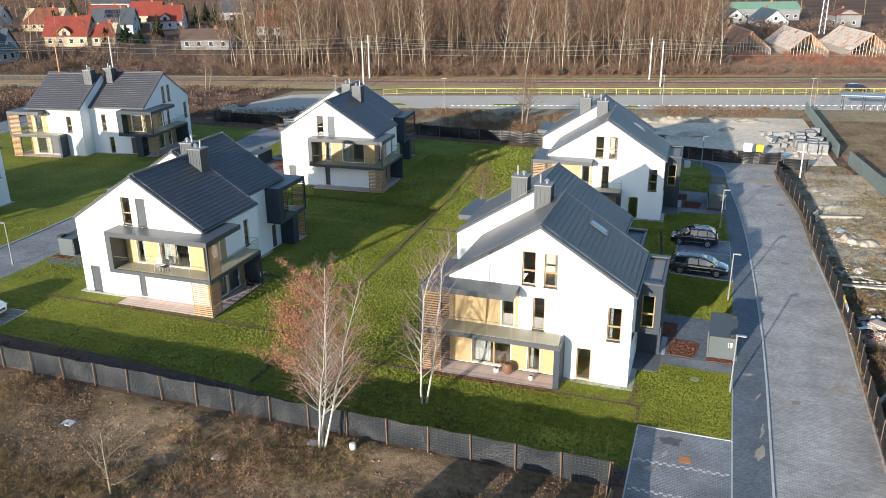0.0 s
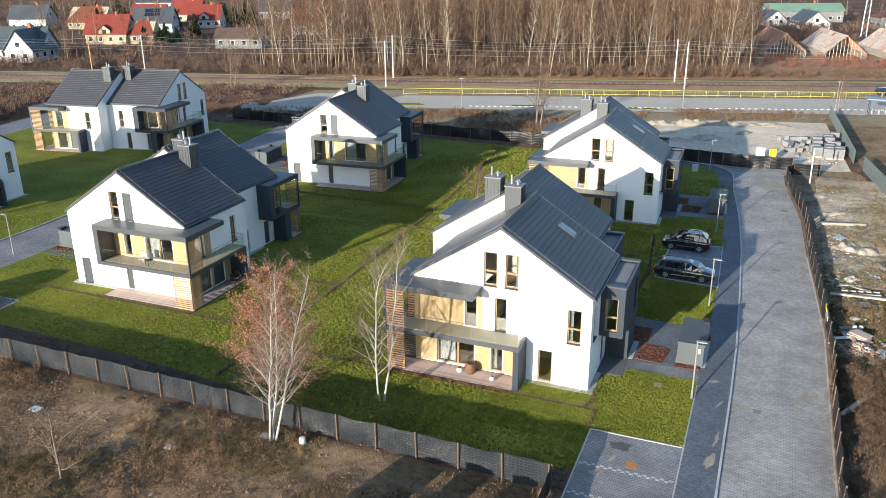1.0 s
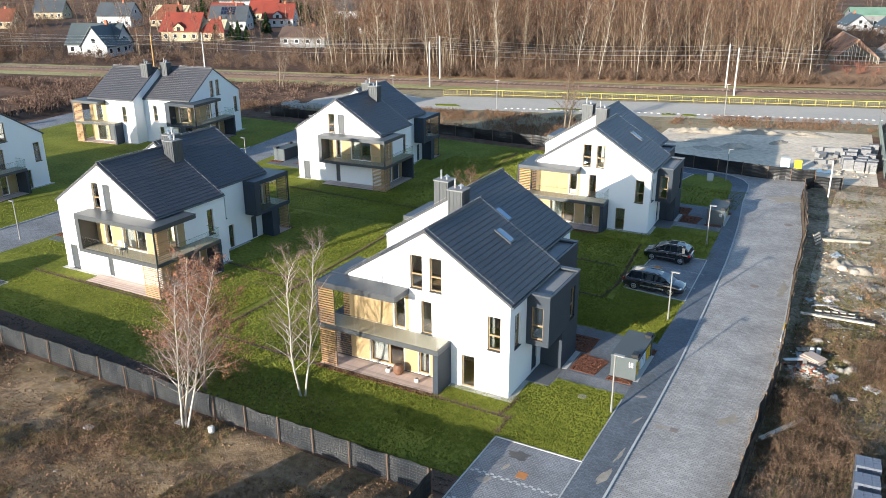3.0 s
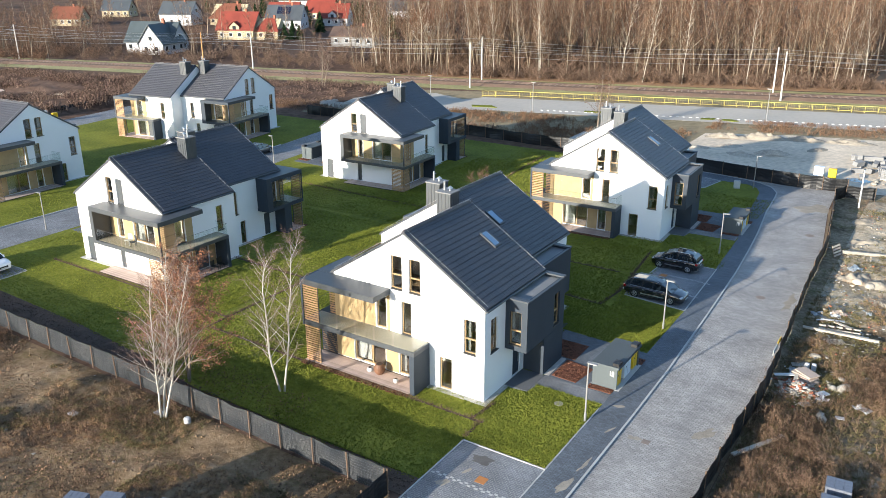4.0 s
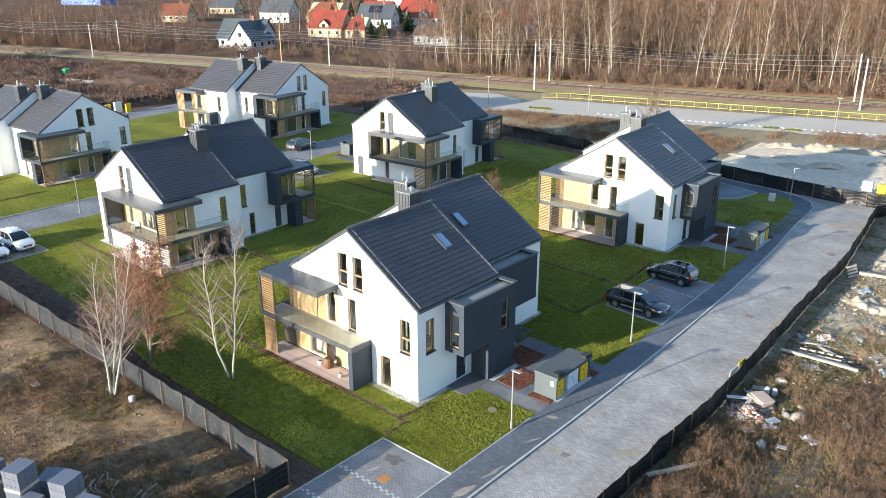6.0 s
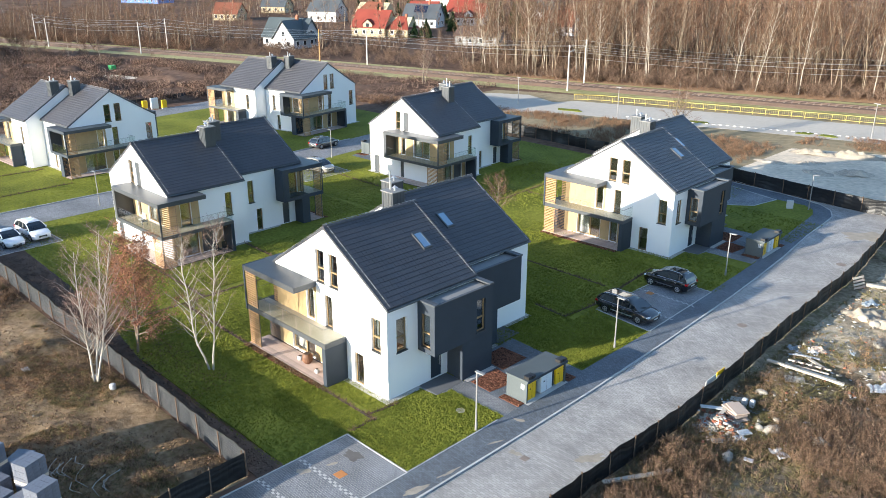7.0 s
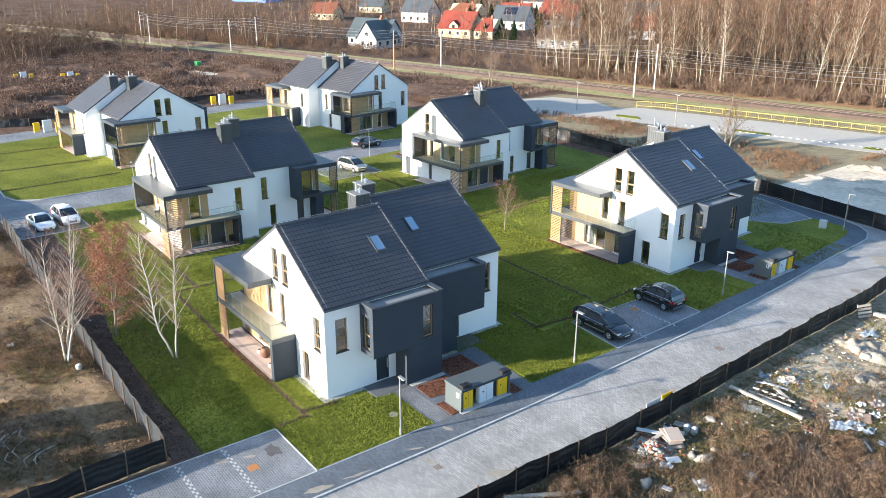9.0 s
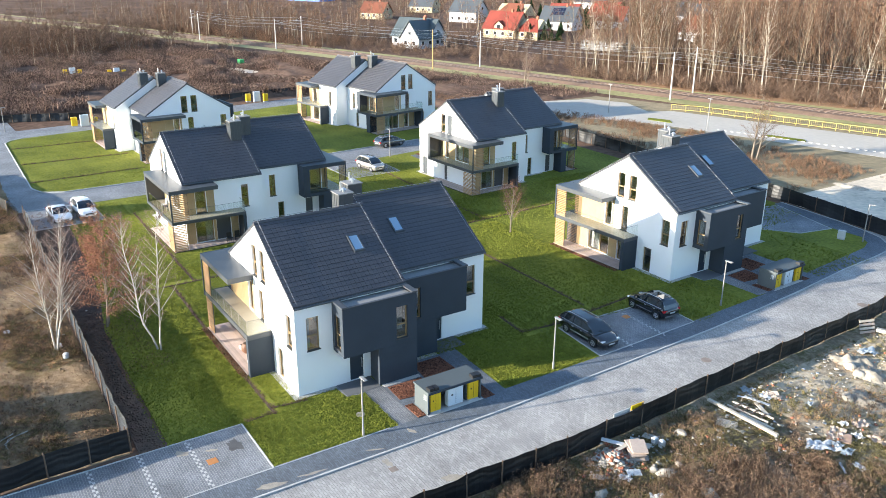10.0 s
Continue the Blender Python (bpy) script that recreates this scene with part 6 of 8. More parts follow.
solid("dry_weeds_north", strew(weed_n, rows), M_STRAW, "straw-coloured weeds behind the black fence", "weeds", kind="stuff")
rows = zone(9000, -300, -114, 26, 128, 0.5, 1.5, 5, lambda x, y: y < 0.30 * x + 164 and not any(-2 < x - cx < 9 and abs(y - cy) < 4.5 for cx, cy in ((-166.5, 57.5), (-160, 66.3), (-167, 98.5))) and noise.noise((x * 0.06, y * 0.16, 77)) > -0.12 and not (-171 < x < -118 and abs(y - (93.5 + (x + 150) * 0.36)) < 2.5), area=WEST, dens=1.0) + zone(900, -150, -44, 112, 150, 0.5, 1.0, 5, lambda x, y: y < 0.25 * x + 167 and not (x > -84 and y > 117))
solid("goldenrod_field", strew(scrub, rows), M_DRY2, "wide field of dead pinkish-brown goldenrod", "weeds", kind="stuff")
rows = [(x, wood_edge(x) + rng.uniform(-1, 8), 0, (1 if x < 0 else 0.6) * rng.uniform(0.9, 2.3), rng.uniform(0, 6.28), rng.randrange(5)) for x in (rng.uniform(-105, 90) for _ in range(900))]
rows += [(x, 0.30 * x + rng.uniform(192, 216), 0, rng.uniform(0.7, 1.7), rng.uniform(0, 6.28), rng.randrange(5)) for x in (rng.uniform(-330, -100) for _ in range(900))]
solid("undergrowth", strew(bush, rows), M_THICK, "brown bare undergrowth along the railway", "shrubs", kind="stuff")
rows = [(rng.uniform(2, 48), rng.uniform(209, 230), 0, rng.uniform(0.6, 1.5), rng.uniform(0, 6.28), rng.randrange(5)) for _ in range(160)]
solid("red_dogwood", strew(bush, rows), M_REDW, "red-stemmed shrubs before the old greenhouses", "shrubs", kind="stuff")


def on_lawn(x, y):
    if y < 35.7 + 0.07 * max(0.0, -x - 11):
        return False
    if x > -2.4 and y < 40.3:
        return False
    if -16.5 < x < -7.3 and 42.2 < y < 44.4 or -17 < x < (-3.3 if y < 51.5 else -5.3) and 44.2 <= y < 60.2 or -3.6 < x < -1.9 and 46.7 < y < 56.2:
        return False
    if x > -2 and 63.9 < y < 74 or x > -3.4 and (46.7 if x < -1.8 else 48.0) < y < 56.0:
        return False
    if -49 < x < -33.4 and 44.7 < y < 62:
        return False
    return not (abs(y - 44.5) < 0.25 and x < -26 or abs(y - 42.45) < 0.25 and -25.6 < x < -2.4 or abs(x + 26.3) < 0.5 or abs(y - 69.1) < 0.25 or abs(x + 3.0 + (y - 65.2) * 0.1) < 0.25 and 61.8 < y < 75.3 or abs(y - 62.0) < 0.25 and -6.3 < x < -3.2 or abs(y - 53.5) < 0.25 and x < -26)


rows = zone(64000, -30, 2.6, 35.7, 76, 0.8, 1.6, 6, on_lawn, 0.0, dens=1.0)
rows += zone(26000, -54, -26, 36.9, 80, 0.9, 1.7, 6, on_lawn, 0.0, dens=1.0)
rows += zone(22000, -9, 2.6, 38.5, 63, 0.6, 1.2, 6, on_lawn, 0.0, dens=1.0)
rows += zone(7000, -96, -62, 37, 60, 1.0, 1.7, 6, None, 0.0) + zone(14000, -36, 2, 74, 106, 1.2, 2.2, 6, lambda x, y: not (-21 < x < -3.9 and 78.6 < y < 95) and not (x > -4.5 and 80.8 < y < 90.5) and not (x > -9 and y > 98), 0.0)
solid("grass_blades", strew(turf, rows), M_BLADE, "short green and yellowish lawn grass", "grass", kind="stuff")
HEDGES = [[(-48.5, 44.6), (-26.0, 44.4)], [(-25.6, 42.55), (-16.5, 42.35), (-2.4, 42.3)], [(-16.4, 42.25), (-7.2, 42.25)], [(-3.2, 42.4), (-2.9, 44.6)], [(-2.5, 40.5), (-2.6, 42.2)], [(-25.9, 37.5), (-26.0, 54), (-26.6, 72), (-27.1, 81), (-29.1, 104)], [(-26.5, 69.3), (-4.5, 69.0)], [(-4.0, 75.3), (-3.0, 65.2), (-3.3, 61.8), (-6.3, 62.1)], [(-36, 53.7), (-26.2, 53.4)], [(-49, 76.0), (-26.9, 75.4)], [(-27, 86.5), (-18.8, 86.3)], [(-89.1, 37), (-89.1, 51)], [(-78.3, 37), (-78, 50.5)], [(-67.8, 36.9), (-68.5, 50.3)]]
twigs = [tuft(60 + k, 18, 0.24, 0.2, 0.014) for k in range(4)]
for pts in HEDGES:
    hb = bmesh.new()
    for (x0, y0), (x1, y1) in zip(pts, pts[1:]):
        d = Vector((x1 - x0, y1 - y0, 0)).normalized() * 0.09
        poly(hb, [(x0 + d.y, y0 - d.x), (x1 + d.y, y1 - d.x), (x1 - d.y, y1 + d.x), (x0 - d.y, y0 + d.x)], -0.1, 0.02)
    solid("soil_edging", hb, M_SOIL, "narrow strip of dark soil between lawns", "soil", kind="structure")
rows = [(x + rng.uniform(-0.1, 0.1), y + rng.uniform(-0.1, 0.1), 0, rng.uniform(0.6, 1.3), rng.uniform(0, 6.28), rng.randrange(4)) for pts in HEDGES for x, y in along(pts, 0.22)]
solid("low_hedge_plants", strew(twigs, rows), mat("dull_brown_hedge_twigs", (0.13, 0.085, 0.05), 0.9, var=0.4, isl=0.5), "rows of small brown hedge plants along the lawn edges", "hedge", kind="stuff")

# fallen leaves, grass tussocks and groves
leaves = []
for k in range(4):
    wd, r = Wood(), random.Random(k)
    for _ in range(3):
        wd.leaf(Vector((r.uniform(-0.25, 0.25), r.uniform(-0.25, 0.25), r.uniform(0.03, 0.08))), r.uniform(0.03, 0.065), r)
    leaves.append(wd.arrays())
rows = zone(9000, -60, -3.5, 14, 34.0, 0.7, 1.5, 4, lambda x, y: noise.noise((x * 0.16, y * 0.16, 33)) > -0.05, area=SOUTH)
rows += zone(500, -26, -12, 33, 39, 0.7, 1.3, 4, None, 0.03)
solid("fallen_leaves", strew(leaves, rows), mat("brown_fallen_leaves", (0.15, 0.085, 0.05), 0.9, var=0.5, isl=0.6), "rust-brown fallen leaves on the bare earth", "leaves", kind="stuff")
mossy = [tuft(120 + k, 9, 0.2, 0.35, 0.016) for k in range(4)]
rows = zone(17000, 10.6, 30, 36, 100, 0.5, 1.4, 4, lambda x, y: noise.noise((x * 0.2, y * 0.2, 41)) > -0.4 and not (y > 70 and rng.random() < 0.7), area=EAST)
rows += zone(11000, -60, -3.5, 14, 34.0, 0.4, 1.2, 4, lambda x, y: weedy(x, y) and noise.noise((x * 0.2, y * 0.2, 43)) > -0.1, area=SOUTH)
solid("rough_grass", strew(mossy, rows), mat("olive_rough_grass", (0.155, 0.132, 0.062), 0.95, var=0.4, isl=0.6, spec=0.05), "short olive-brown grass tussocks on the waste ground", "grass", kind="stuff")
M_NEEDLE = mat("dark_green_needles", (0.022, 0.042, 0.016), 0.85, var=0.4, isl=0.5, spec=0.1)


def evergreen(seed, h, w):
    """A spruce or thuja: whorls of drooping needle sprays round a trunk."""
    r = random.Random(seed)
    o = thing("evergreen_tree", "dark green conifer in a village garden", "tree", "village conifers")
    st, nd = Wood(), Wood()
    st.limb([Vector((0, 0, -0.1)), Vector((0, 0, h * 0.95))], [0.16, 0.02], 5)
    for i in range(26):
        u = (i + 0.5) / 26
        for _ in range(9):
            a, L = r.uniform(0, 6.28), w * (1.02 - u) ** 0.8 * r.uniform(0.6, 1.1)
            p = Vector((0, 0, h * (0.06 + 0.92 * u)))
            q = p + Vector((math.cos(a) * L, math.sin(a) * L, -0.25 * L + r.uniform(-0.2, 0.2)))
            nd.blade(p, q, 0.4, r)
            nd.blade(q, p.lerp(q, 0.3) + Vector((0, 0, 0.5)), 0.25, r)
    part("trunk", st.mesh(), M_BARK, o)
    part("crown", nd.mesh(), M_NEEDLE, o)
    return o


ev = [evergreen(1, 8.0, 2.9), evergreen(2, 4.5, 1.6)]
spots = [(-196, 232, 1), (-200, 229, 1), (-240, 270, 0), (-236, 276, 0), (-247, 281, 0), (-222, 286, 0), (-214, 289, 0), (-205, 285, 0), (-268, 290, 0), (-280, 300, 0), (-256, 300, 0), (-230, 300, 0), (-290, 262, 0), (-320, 300, 0), (-300, 320, 0), (-150, 232, 0), (-160, 244, 0), (-190, 276, 0), (-182, 206, 1), (-180, 207.5, 1), (-178, 209, 1), (-176, 210.5, 1), (-174, 212, 1), (-186, 236, 0), (-216, 262, 0), (-240, 246, 0), (-222, 236, 0), (-252, 268, 0), (-262, 262, 0), (-276, 282, 0), (-248, 300, 0), (-212, 302, 0), (-236, 320, 0), (-262, 330, 0)]
used = set()
for x, y, k in spots:
    m = pose(x, y, 0, 0, 0, rng.uniform(0, 360)) @ Matrix.Scale(rng.uniform(0.8, 1.25), 4)
    if k in used:
        copy_thing(ev[k], m)
    else:
        ev[k].matrix_basis = m
        used.add(k)
groves = [(x + rng.gauss(0, 5), y + rng.gauss(0, 5), 0, rng.uniform(0.35, 0.6), rng.uniform(0, 6.28), 10 + rng.randrange(6)) for x, y in ((-207, 52), (-214, 66), (-206, 79), (-216, 58), (-225, 72), (-200, 64), (-222, 46), (-232, 58)) for _ in range(6)]
for i, (x, y) in enumerate(((-208.7, 50), (-212, 58), (-214, 65.2), (-207.2, 71), (-206.3, 78.2), (-217, 93), (-221, 62), (-224, 75), (-203, 45), (-229, 54), (-216, 84))):
    tree("broad bare grey-brown bush with many stems in the field", x, y, [(0.5 * math.cos(k * 2.1), 0.5 * math.sin(k * 2.1), 8.2 + (i * 37 % 5) * 0.7, 0.12, 0.45 * math.cos(k * 2.1), 0.45 * math.sin(k * 2.1)) for k in range(3)], M_BARK, M_THICK, 300 + i, "field bushes", nbr=16, ntw=10, blen=5.0, start=0.08, rise=0.9, tw=0.05, far=True, limbs=False)
groves += [(x, 0.295 * x + rng.uniform(188, 200), 0, rng.uniform(0.5, 0.95), rng.uniform(0, 6.28), 10 + rng.randrange(6)) for x in (rng.uniform(-290, -185) for _ in range(46))]
solid("grove_trunks", strew(far_t, groves), M_TRUNK, "bare trunks of bushy trees in the field", "woodland", kind="stuff")
solid("grove_twigs", strew(far_c, groves), M_TWIG, "bare brown crowns of bushy trees in the field", "woodland", kind="stuff")
rows = [(p[0] + rng.gauss(0, 3), p[1] + rng.gauss(0, 3), 0, rng.uniform(1.2, 2.6), rng.uniform(0, 6.28), rng.randrange(5)) for p in groves for _ in range(4)]
solid("grove_shrubs", strew(bush, rows), M_TWIG, "dense bare shrubs in the field", "shrubs", kind="stuff")

# ---------------------------------------------------------------- railway and concrete lot
M_BALL = mat("brown_track_ballast", (0.15, 0.095, 0.065), 0.95, var=0.35, big=0.5, small=5, bump=0.6, bscale=12)
M_RAIL = mat("rusty_rail_steel", (0.15, 0.095, 0.07), 0.75, 0.0, var=0.2)
M_POLE = mat("pale_concrete_pole", (0.55, 0.53, 0.49), 0.85, var=0.15)
M_POLEW = mat("orange_brown_timber_pole", (0.45, 0.25, 0.10), 0.85, var=0.2)
M_VERGE = mat("rough_green_verge", (0.25, 0.245, 0.08), 0.95, var=0.4, big=0.1, small=1.0, bump=0.8, bscale=6, col2=(0.43, 0.37, 0.16))
TRACK = [(-420, 55), (-277, 101.5), (-230, 115.5), (-192, 127), (-134, 142.5), (-78, 155.5), (-30, 167), (0, 175.5), (60, 193), (160, 222)]


def ribbon(pts, w0, w1, z0, z1):
    """A low bank along a line: w0 wide at the top, w1 at the foot."""
    bm = bmesh.new()
    rows = []
    for i, p in enumerate(pts):
        a, b = Vector((*pts[max(0, i - 1)], 0)), Vector((*pts[min(len(pts) - 1, i + 1)], 0))
        n = Vector((-(b - a).y, (b - a).x, 0)).normalized()
        c = Vector((*p, 0))
        rows.append([bm.verts.new(c + n * s * w + Vector((0, 0, z))) for s, w, z in ((-1, w1, z0), (-1, w0, z1), (1, w0, z1), (1, w1, z0))])
    for a, b in zip(rows, rows[1:]):
        for i in range(3):
            bm.faces.new((a[i], a[i + 1], b[i + 1], b[i]))
    return bm


solid("track_verge", ribbon(TRACK, 8.5, 9.0, -0.1, -0.035), M_VERGE, "rough grass verge of the railway", "verge", kind="structure")
solid("track_bed", ribbon(TRACK, 2.6, 4.0, -0.1, 0.45), M_BALL, "brown ballast bed of the railway", "railway", kind="structure")
solid("woodland_floor", ribbon([(x, y + 42) for x, y in WOODS], 42, 43, -0.1, 0.0), mat("rust_woodland_litter", (0.30, 0.165, 0.08), 0.95, var=0.4, big=0.3, small=5, bump=0.8, bscale=9), "floor of rust-brown fallen leaves", "woodland floor", kind="structure")
for s in (-0.75, 0.75):
    pts = []
    for i, (x, y) in enumerate(TRACK):
        a, b = TRACK[max(0, i - 1)], TRACK[min(len(TRACK) - 1, i + 1)]
        d = math.hypot(b[0] - a[0], b[1] - a[1])
        pts.append((x - (b[1] - a[1]) / d * s, y + (b[0] - a[0]) / d * s, 0.56))
    solid("rail", tube(bmesh.new(), pts, 0.055, 4), M_RAIL, "rusty steel rail on the ballast", "rail", "rails")
sl = thing("sleepers", "grey sleepers under the rails", "sleepers", kind="stuff")
bm = bmesh.new()
for (x0, y0), (x1, y1) in zip(TRACK[1:], TRACK[2:]):
    d = Vector((x1 - x0, y1 - y0, 0))
    n = int(d.length / 1.2)
    u = d.normalized()
    v = Vector((-u.y, u.x, 0))
    for i in range(n):
        c = Vector((x0, y0, 0)) + d * i / n
        q = [c + u * a + v * b for a, b in ((-0.13, -1.3), (0.13, -1.3), (0.13, 1.3), (-0.13, 1.3))]
        poly(bm, [(p.x, p.y) for p in q], 0.4, 0.5)
part("sleeper_row", bm, mat("grey_brown_sleeper", (0.26, 0.20, 0.16), 0.9, var=0.3), sl)


def mast(x, y, h, m, arm=True, a=15):
    o = thing("catenary_mast", "slender railway mast with a bracket arm" if m is M_POLE else "timber railway mast with a bracket arm", "mast", "railway masts")
    part("pole", tube(bmesh.new(), [(0, 0, -0.1), (0, 0, h)], [0.17, 0.12], 8), m, o)
    if arm:
        part("bracket", tube(bmesh.new(), [(0, 0, h - 1.6), (2.2, -0.1, h - 1.2), (3.0, -0.1, h - 1.2)], 0.05, 5), M_ALU, o)
        part("stay", tube(bmesh.new(), [(0, 0, h - 0.4), (2.2, -0.1, h - 1.2)], 0.03, 4), M_ALU, o)
    o.matrix_basis = pose(x, y, 0, 0, 0, a)


MASTS = [(-261, 113.5, 8.5), (-236.4, 108.6, 8.6), (-197.8, 120.2, 8.8), (-203, 131, 9), (-134, 136.3, 9.5), (-130, 148, 9), (-69.6, 151, 9.2), (-72.9, 161.4, 9.4), (-11.6, 168.2, 9.0), (-14.4, 174.9, 9.0), (45, 184.5, 9), (43, 194, 9)]
for i, (x, y, h) in enumerate(MASTS):
    mast(x, y, h, M_POLEW if i == 4 else M_POLE, a=105 if i % 2 == 0 else -75)


def wire(p, q, sag, r=0.022):
    pts = [(p[0] + (q[0] - p[0]) * k / 8, p[1] + (q[1] - p[1]) * k / 8, p[2] + (q[2] - p[2]) * k / 8 - sag * 4 * k / 8 * (1 - k / 8)) for k in range(9)]
    solid("overhead_wire", tube(bmesh.new(), pts, r, 3), M_ALU, "thin overhead wire between railway masts", "wire", "overhead wires")


for chain in ([0, 3, 5, 7, 9, 11], [1, 2, 4, 6, 8, 10]):
    for a, b in zip(chain, chain[1:]):
        p, q = MASTS[a], MASTS[b]
        for dz in (-0.3, -1.3, -2.3):
            wire((p[0], p[1], p[2] + dz), (q[0], q[1], q[2] + dz), 0.7 if dz < -1 else 1.0)

# yellow railing along the lot
RAILG = [(-61.5, 142.3), (-57, 145.0), (100, 190.2)]
yr = thing("railing", "long yellow steel railing along the concrete lot", "railing")
st = along(RAILG, 2.1)
pm = finish(tube(bmesh.new(), [(0, 0, -0.05), (0, 0, 1.15)], 0.04, 6))
for x, y in st:
    part("post", pm, M_YELLOW, yr, loc=(x, y, 0))
for z in (0.25, 1.1):
    part("handrail", tube(bmesh.new(), [(x, y, z) for x, y in RAILG], 0.04, 6), M_YELLOW, yr)
bm = bmesh.new()
for x, y in along(RAILG, 0.3):
    box(bm, x - 0.008, x + 0.008, y - 0.008, y + 0.008, 0.25, 1.1)
tagged(part("infill", bm, M_YELLOW, yr), kind="stuff")
bm = bmesh.new()
for i, (x, y) in enumerate(along([(-45.5, 135.0), (60, 166.5)], 0.55)):
    if i % 2:
        box(bm, x - 0.22, x + 0.22, y - 0.07, y + 0.07, -0.05, 0.06)
solid("wheel_stops", bm, M_WPLAS, "row of short white wheel stops on the concrete", "wheel stop", kind="stuff")
for pts in ([(-38, 137.5), (-32, 139.2), (-33, 140.4), (-38.4, 138.8)], [(-18.9, 141.6), (-17.0, 142.2), (-16.6, 143.3), (-17.6, 143.9), (-19.0, 142.9)], [(-15.8, 142.6), (-13.6, 142.4), (-13.0, 143.2), (-14.2, 144.2), (-15.6, 143.8)], [(-57.5, 132), (-53, 133.2), (-55, 134.8), (-58.5, 133.4)]):
    flat("grass_island", pts, 0.03, M_GRASS, "small grassed island in the concrete lot", "grass")
for x, y in ((-9.5, 147), (-66, 131), (-46, 133.5), (15, 151)):
    p = thing("lot_lamp", "slim grey lamp post in the concrete lot", "street lamp", "lot lamps")
    part("pole", tube(bmesh.new(), [(x, y, -0.05), (x, y, 5.0)], [0.07, 0.05], 8), M_LAMP, p)
    part("lamp_head", bx(x - 0.45, x + 0.45, y - 0.12, y + 0.12, 4.98, 5.08), M_LAMP, p)
# bicycle shelter at the lot edge
bs = thing("bicycle_shelter", "blue-grey roofed bicycle shelter on steel posts", "shelter")
part("roof", bx(19.5, 30, 149.5, 152.4, 2.5, 2.65), mat("blue_grey_sheet", (0.22, 0.28, 0.36), 0.5, 0.3), bs)
for x in (20, 23.3, 26.6, 29.7):
    for y in (149.8, 152.1):
        part("post", tube(bmesh.new(), [(x, y, -0.05), (x, y, 2.5)], 0.06, 6), M_DARK, bs)
for i in range(9):
    x = 20.6 + i
    part("bike_stand", tube(bmesh.new(), [(x, 150.2, 0), (x, 150.2, 0.8), (x, 151.6, 0.8), (x, 151.6, 0)], 0.035, 5), M_ALU, bs)
place(car(4.5, 1.8, 1.46, paint("dark_blue_car_paint", (0.03, 0.05, 0.10)), "dark blue car parked beyond the railing", hood=1.1), 25, 172.5, 17)
place(car(4.4, 1.8, 1.5, paint("deep_blue_car_paint", (0.03, 0.04, 0.08)), "dark car parked beyond the railing", hood=1.1), 33, 175.0, 17)

# ---------------------------------------------------------------- distant buildings
M_RED = mat("red_roof_tiles", (0.19, 0.032, 0.018), 0.7, var=0.25, big=0.4, small=4)
M_ORNG = mat("orange_red_roof_tiles", (0.16, 0.05, 0.025), 0.7, var=0.25, big=0.4, small=4)
M_SLATE = mat("grey_slate_roof", (0.06, 0.07, 0.08), 0.6, var=0.2, big=0.4, small=4)
M_DSLATE = mat("dark_green_grey_roof", (0.055, 0.07, 0.075), 0.5, var=0.2, big=0.4, small=4)
M_CREAM = mat("cream_render", (0.42, 0.35, 0.23), 0.9, var=0.15)
M_PALE = mat("pale_white_render", (0.46, 0.46, 0.47), 0.9, var=0.12)
M_GREENR = mat("green_sheet_roof", (0.16, 0.27, 0.19), 0.6, var=0.15)
M_WINDOW = mat("distant_window_glass", (0.03, 0.035, 0.04), 0.1, var=0.1, spec=0.8)
M_SOLAR = mat("solar_panel_glass", (0.015, 0.02, 0.04), 0.15, var=0.1)


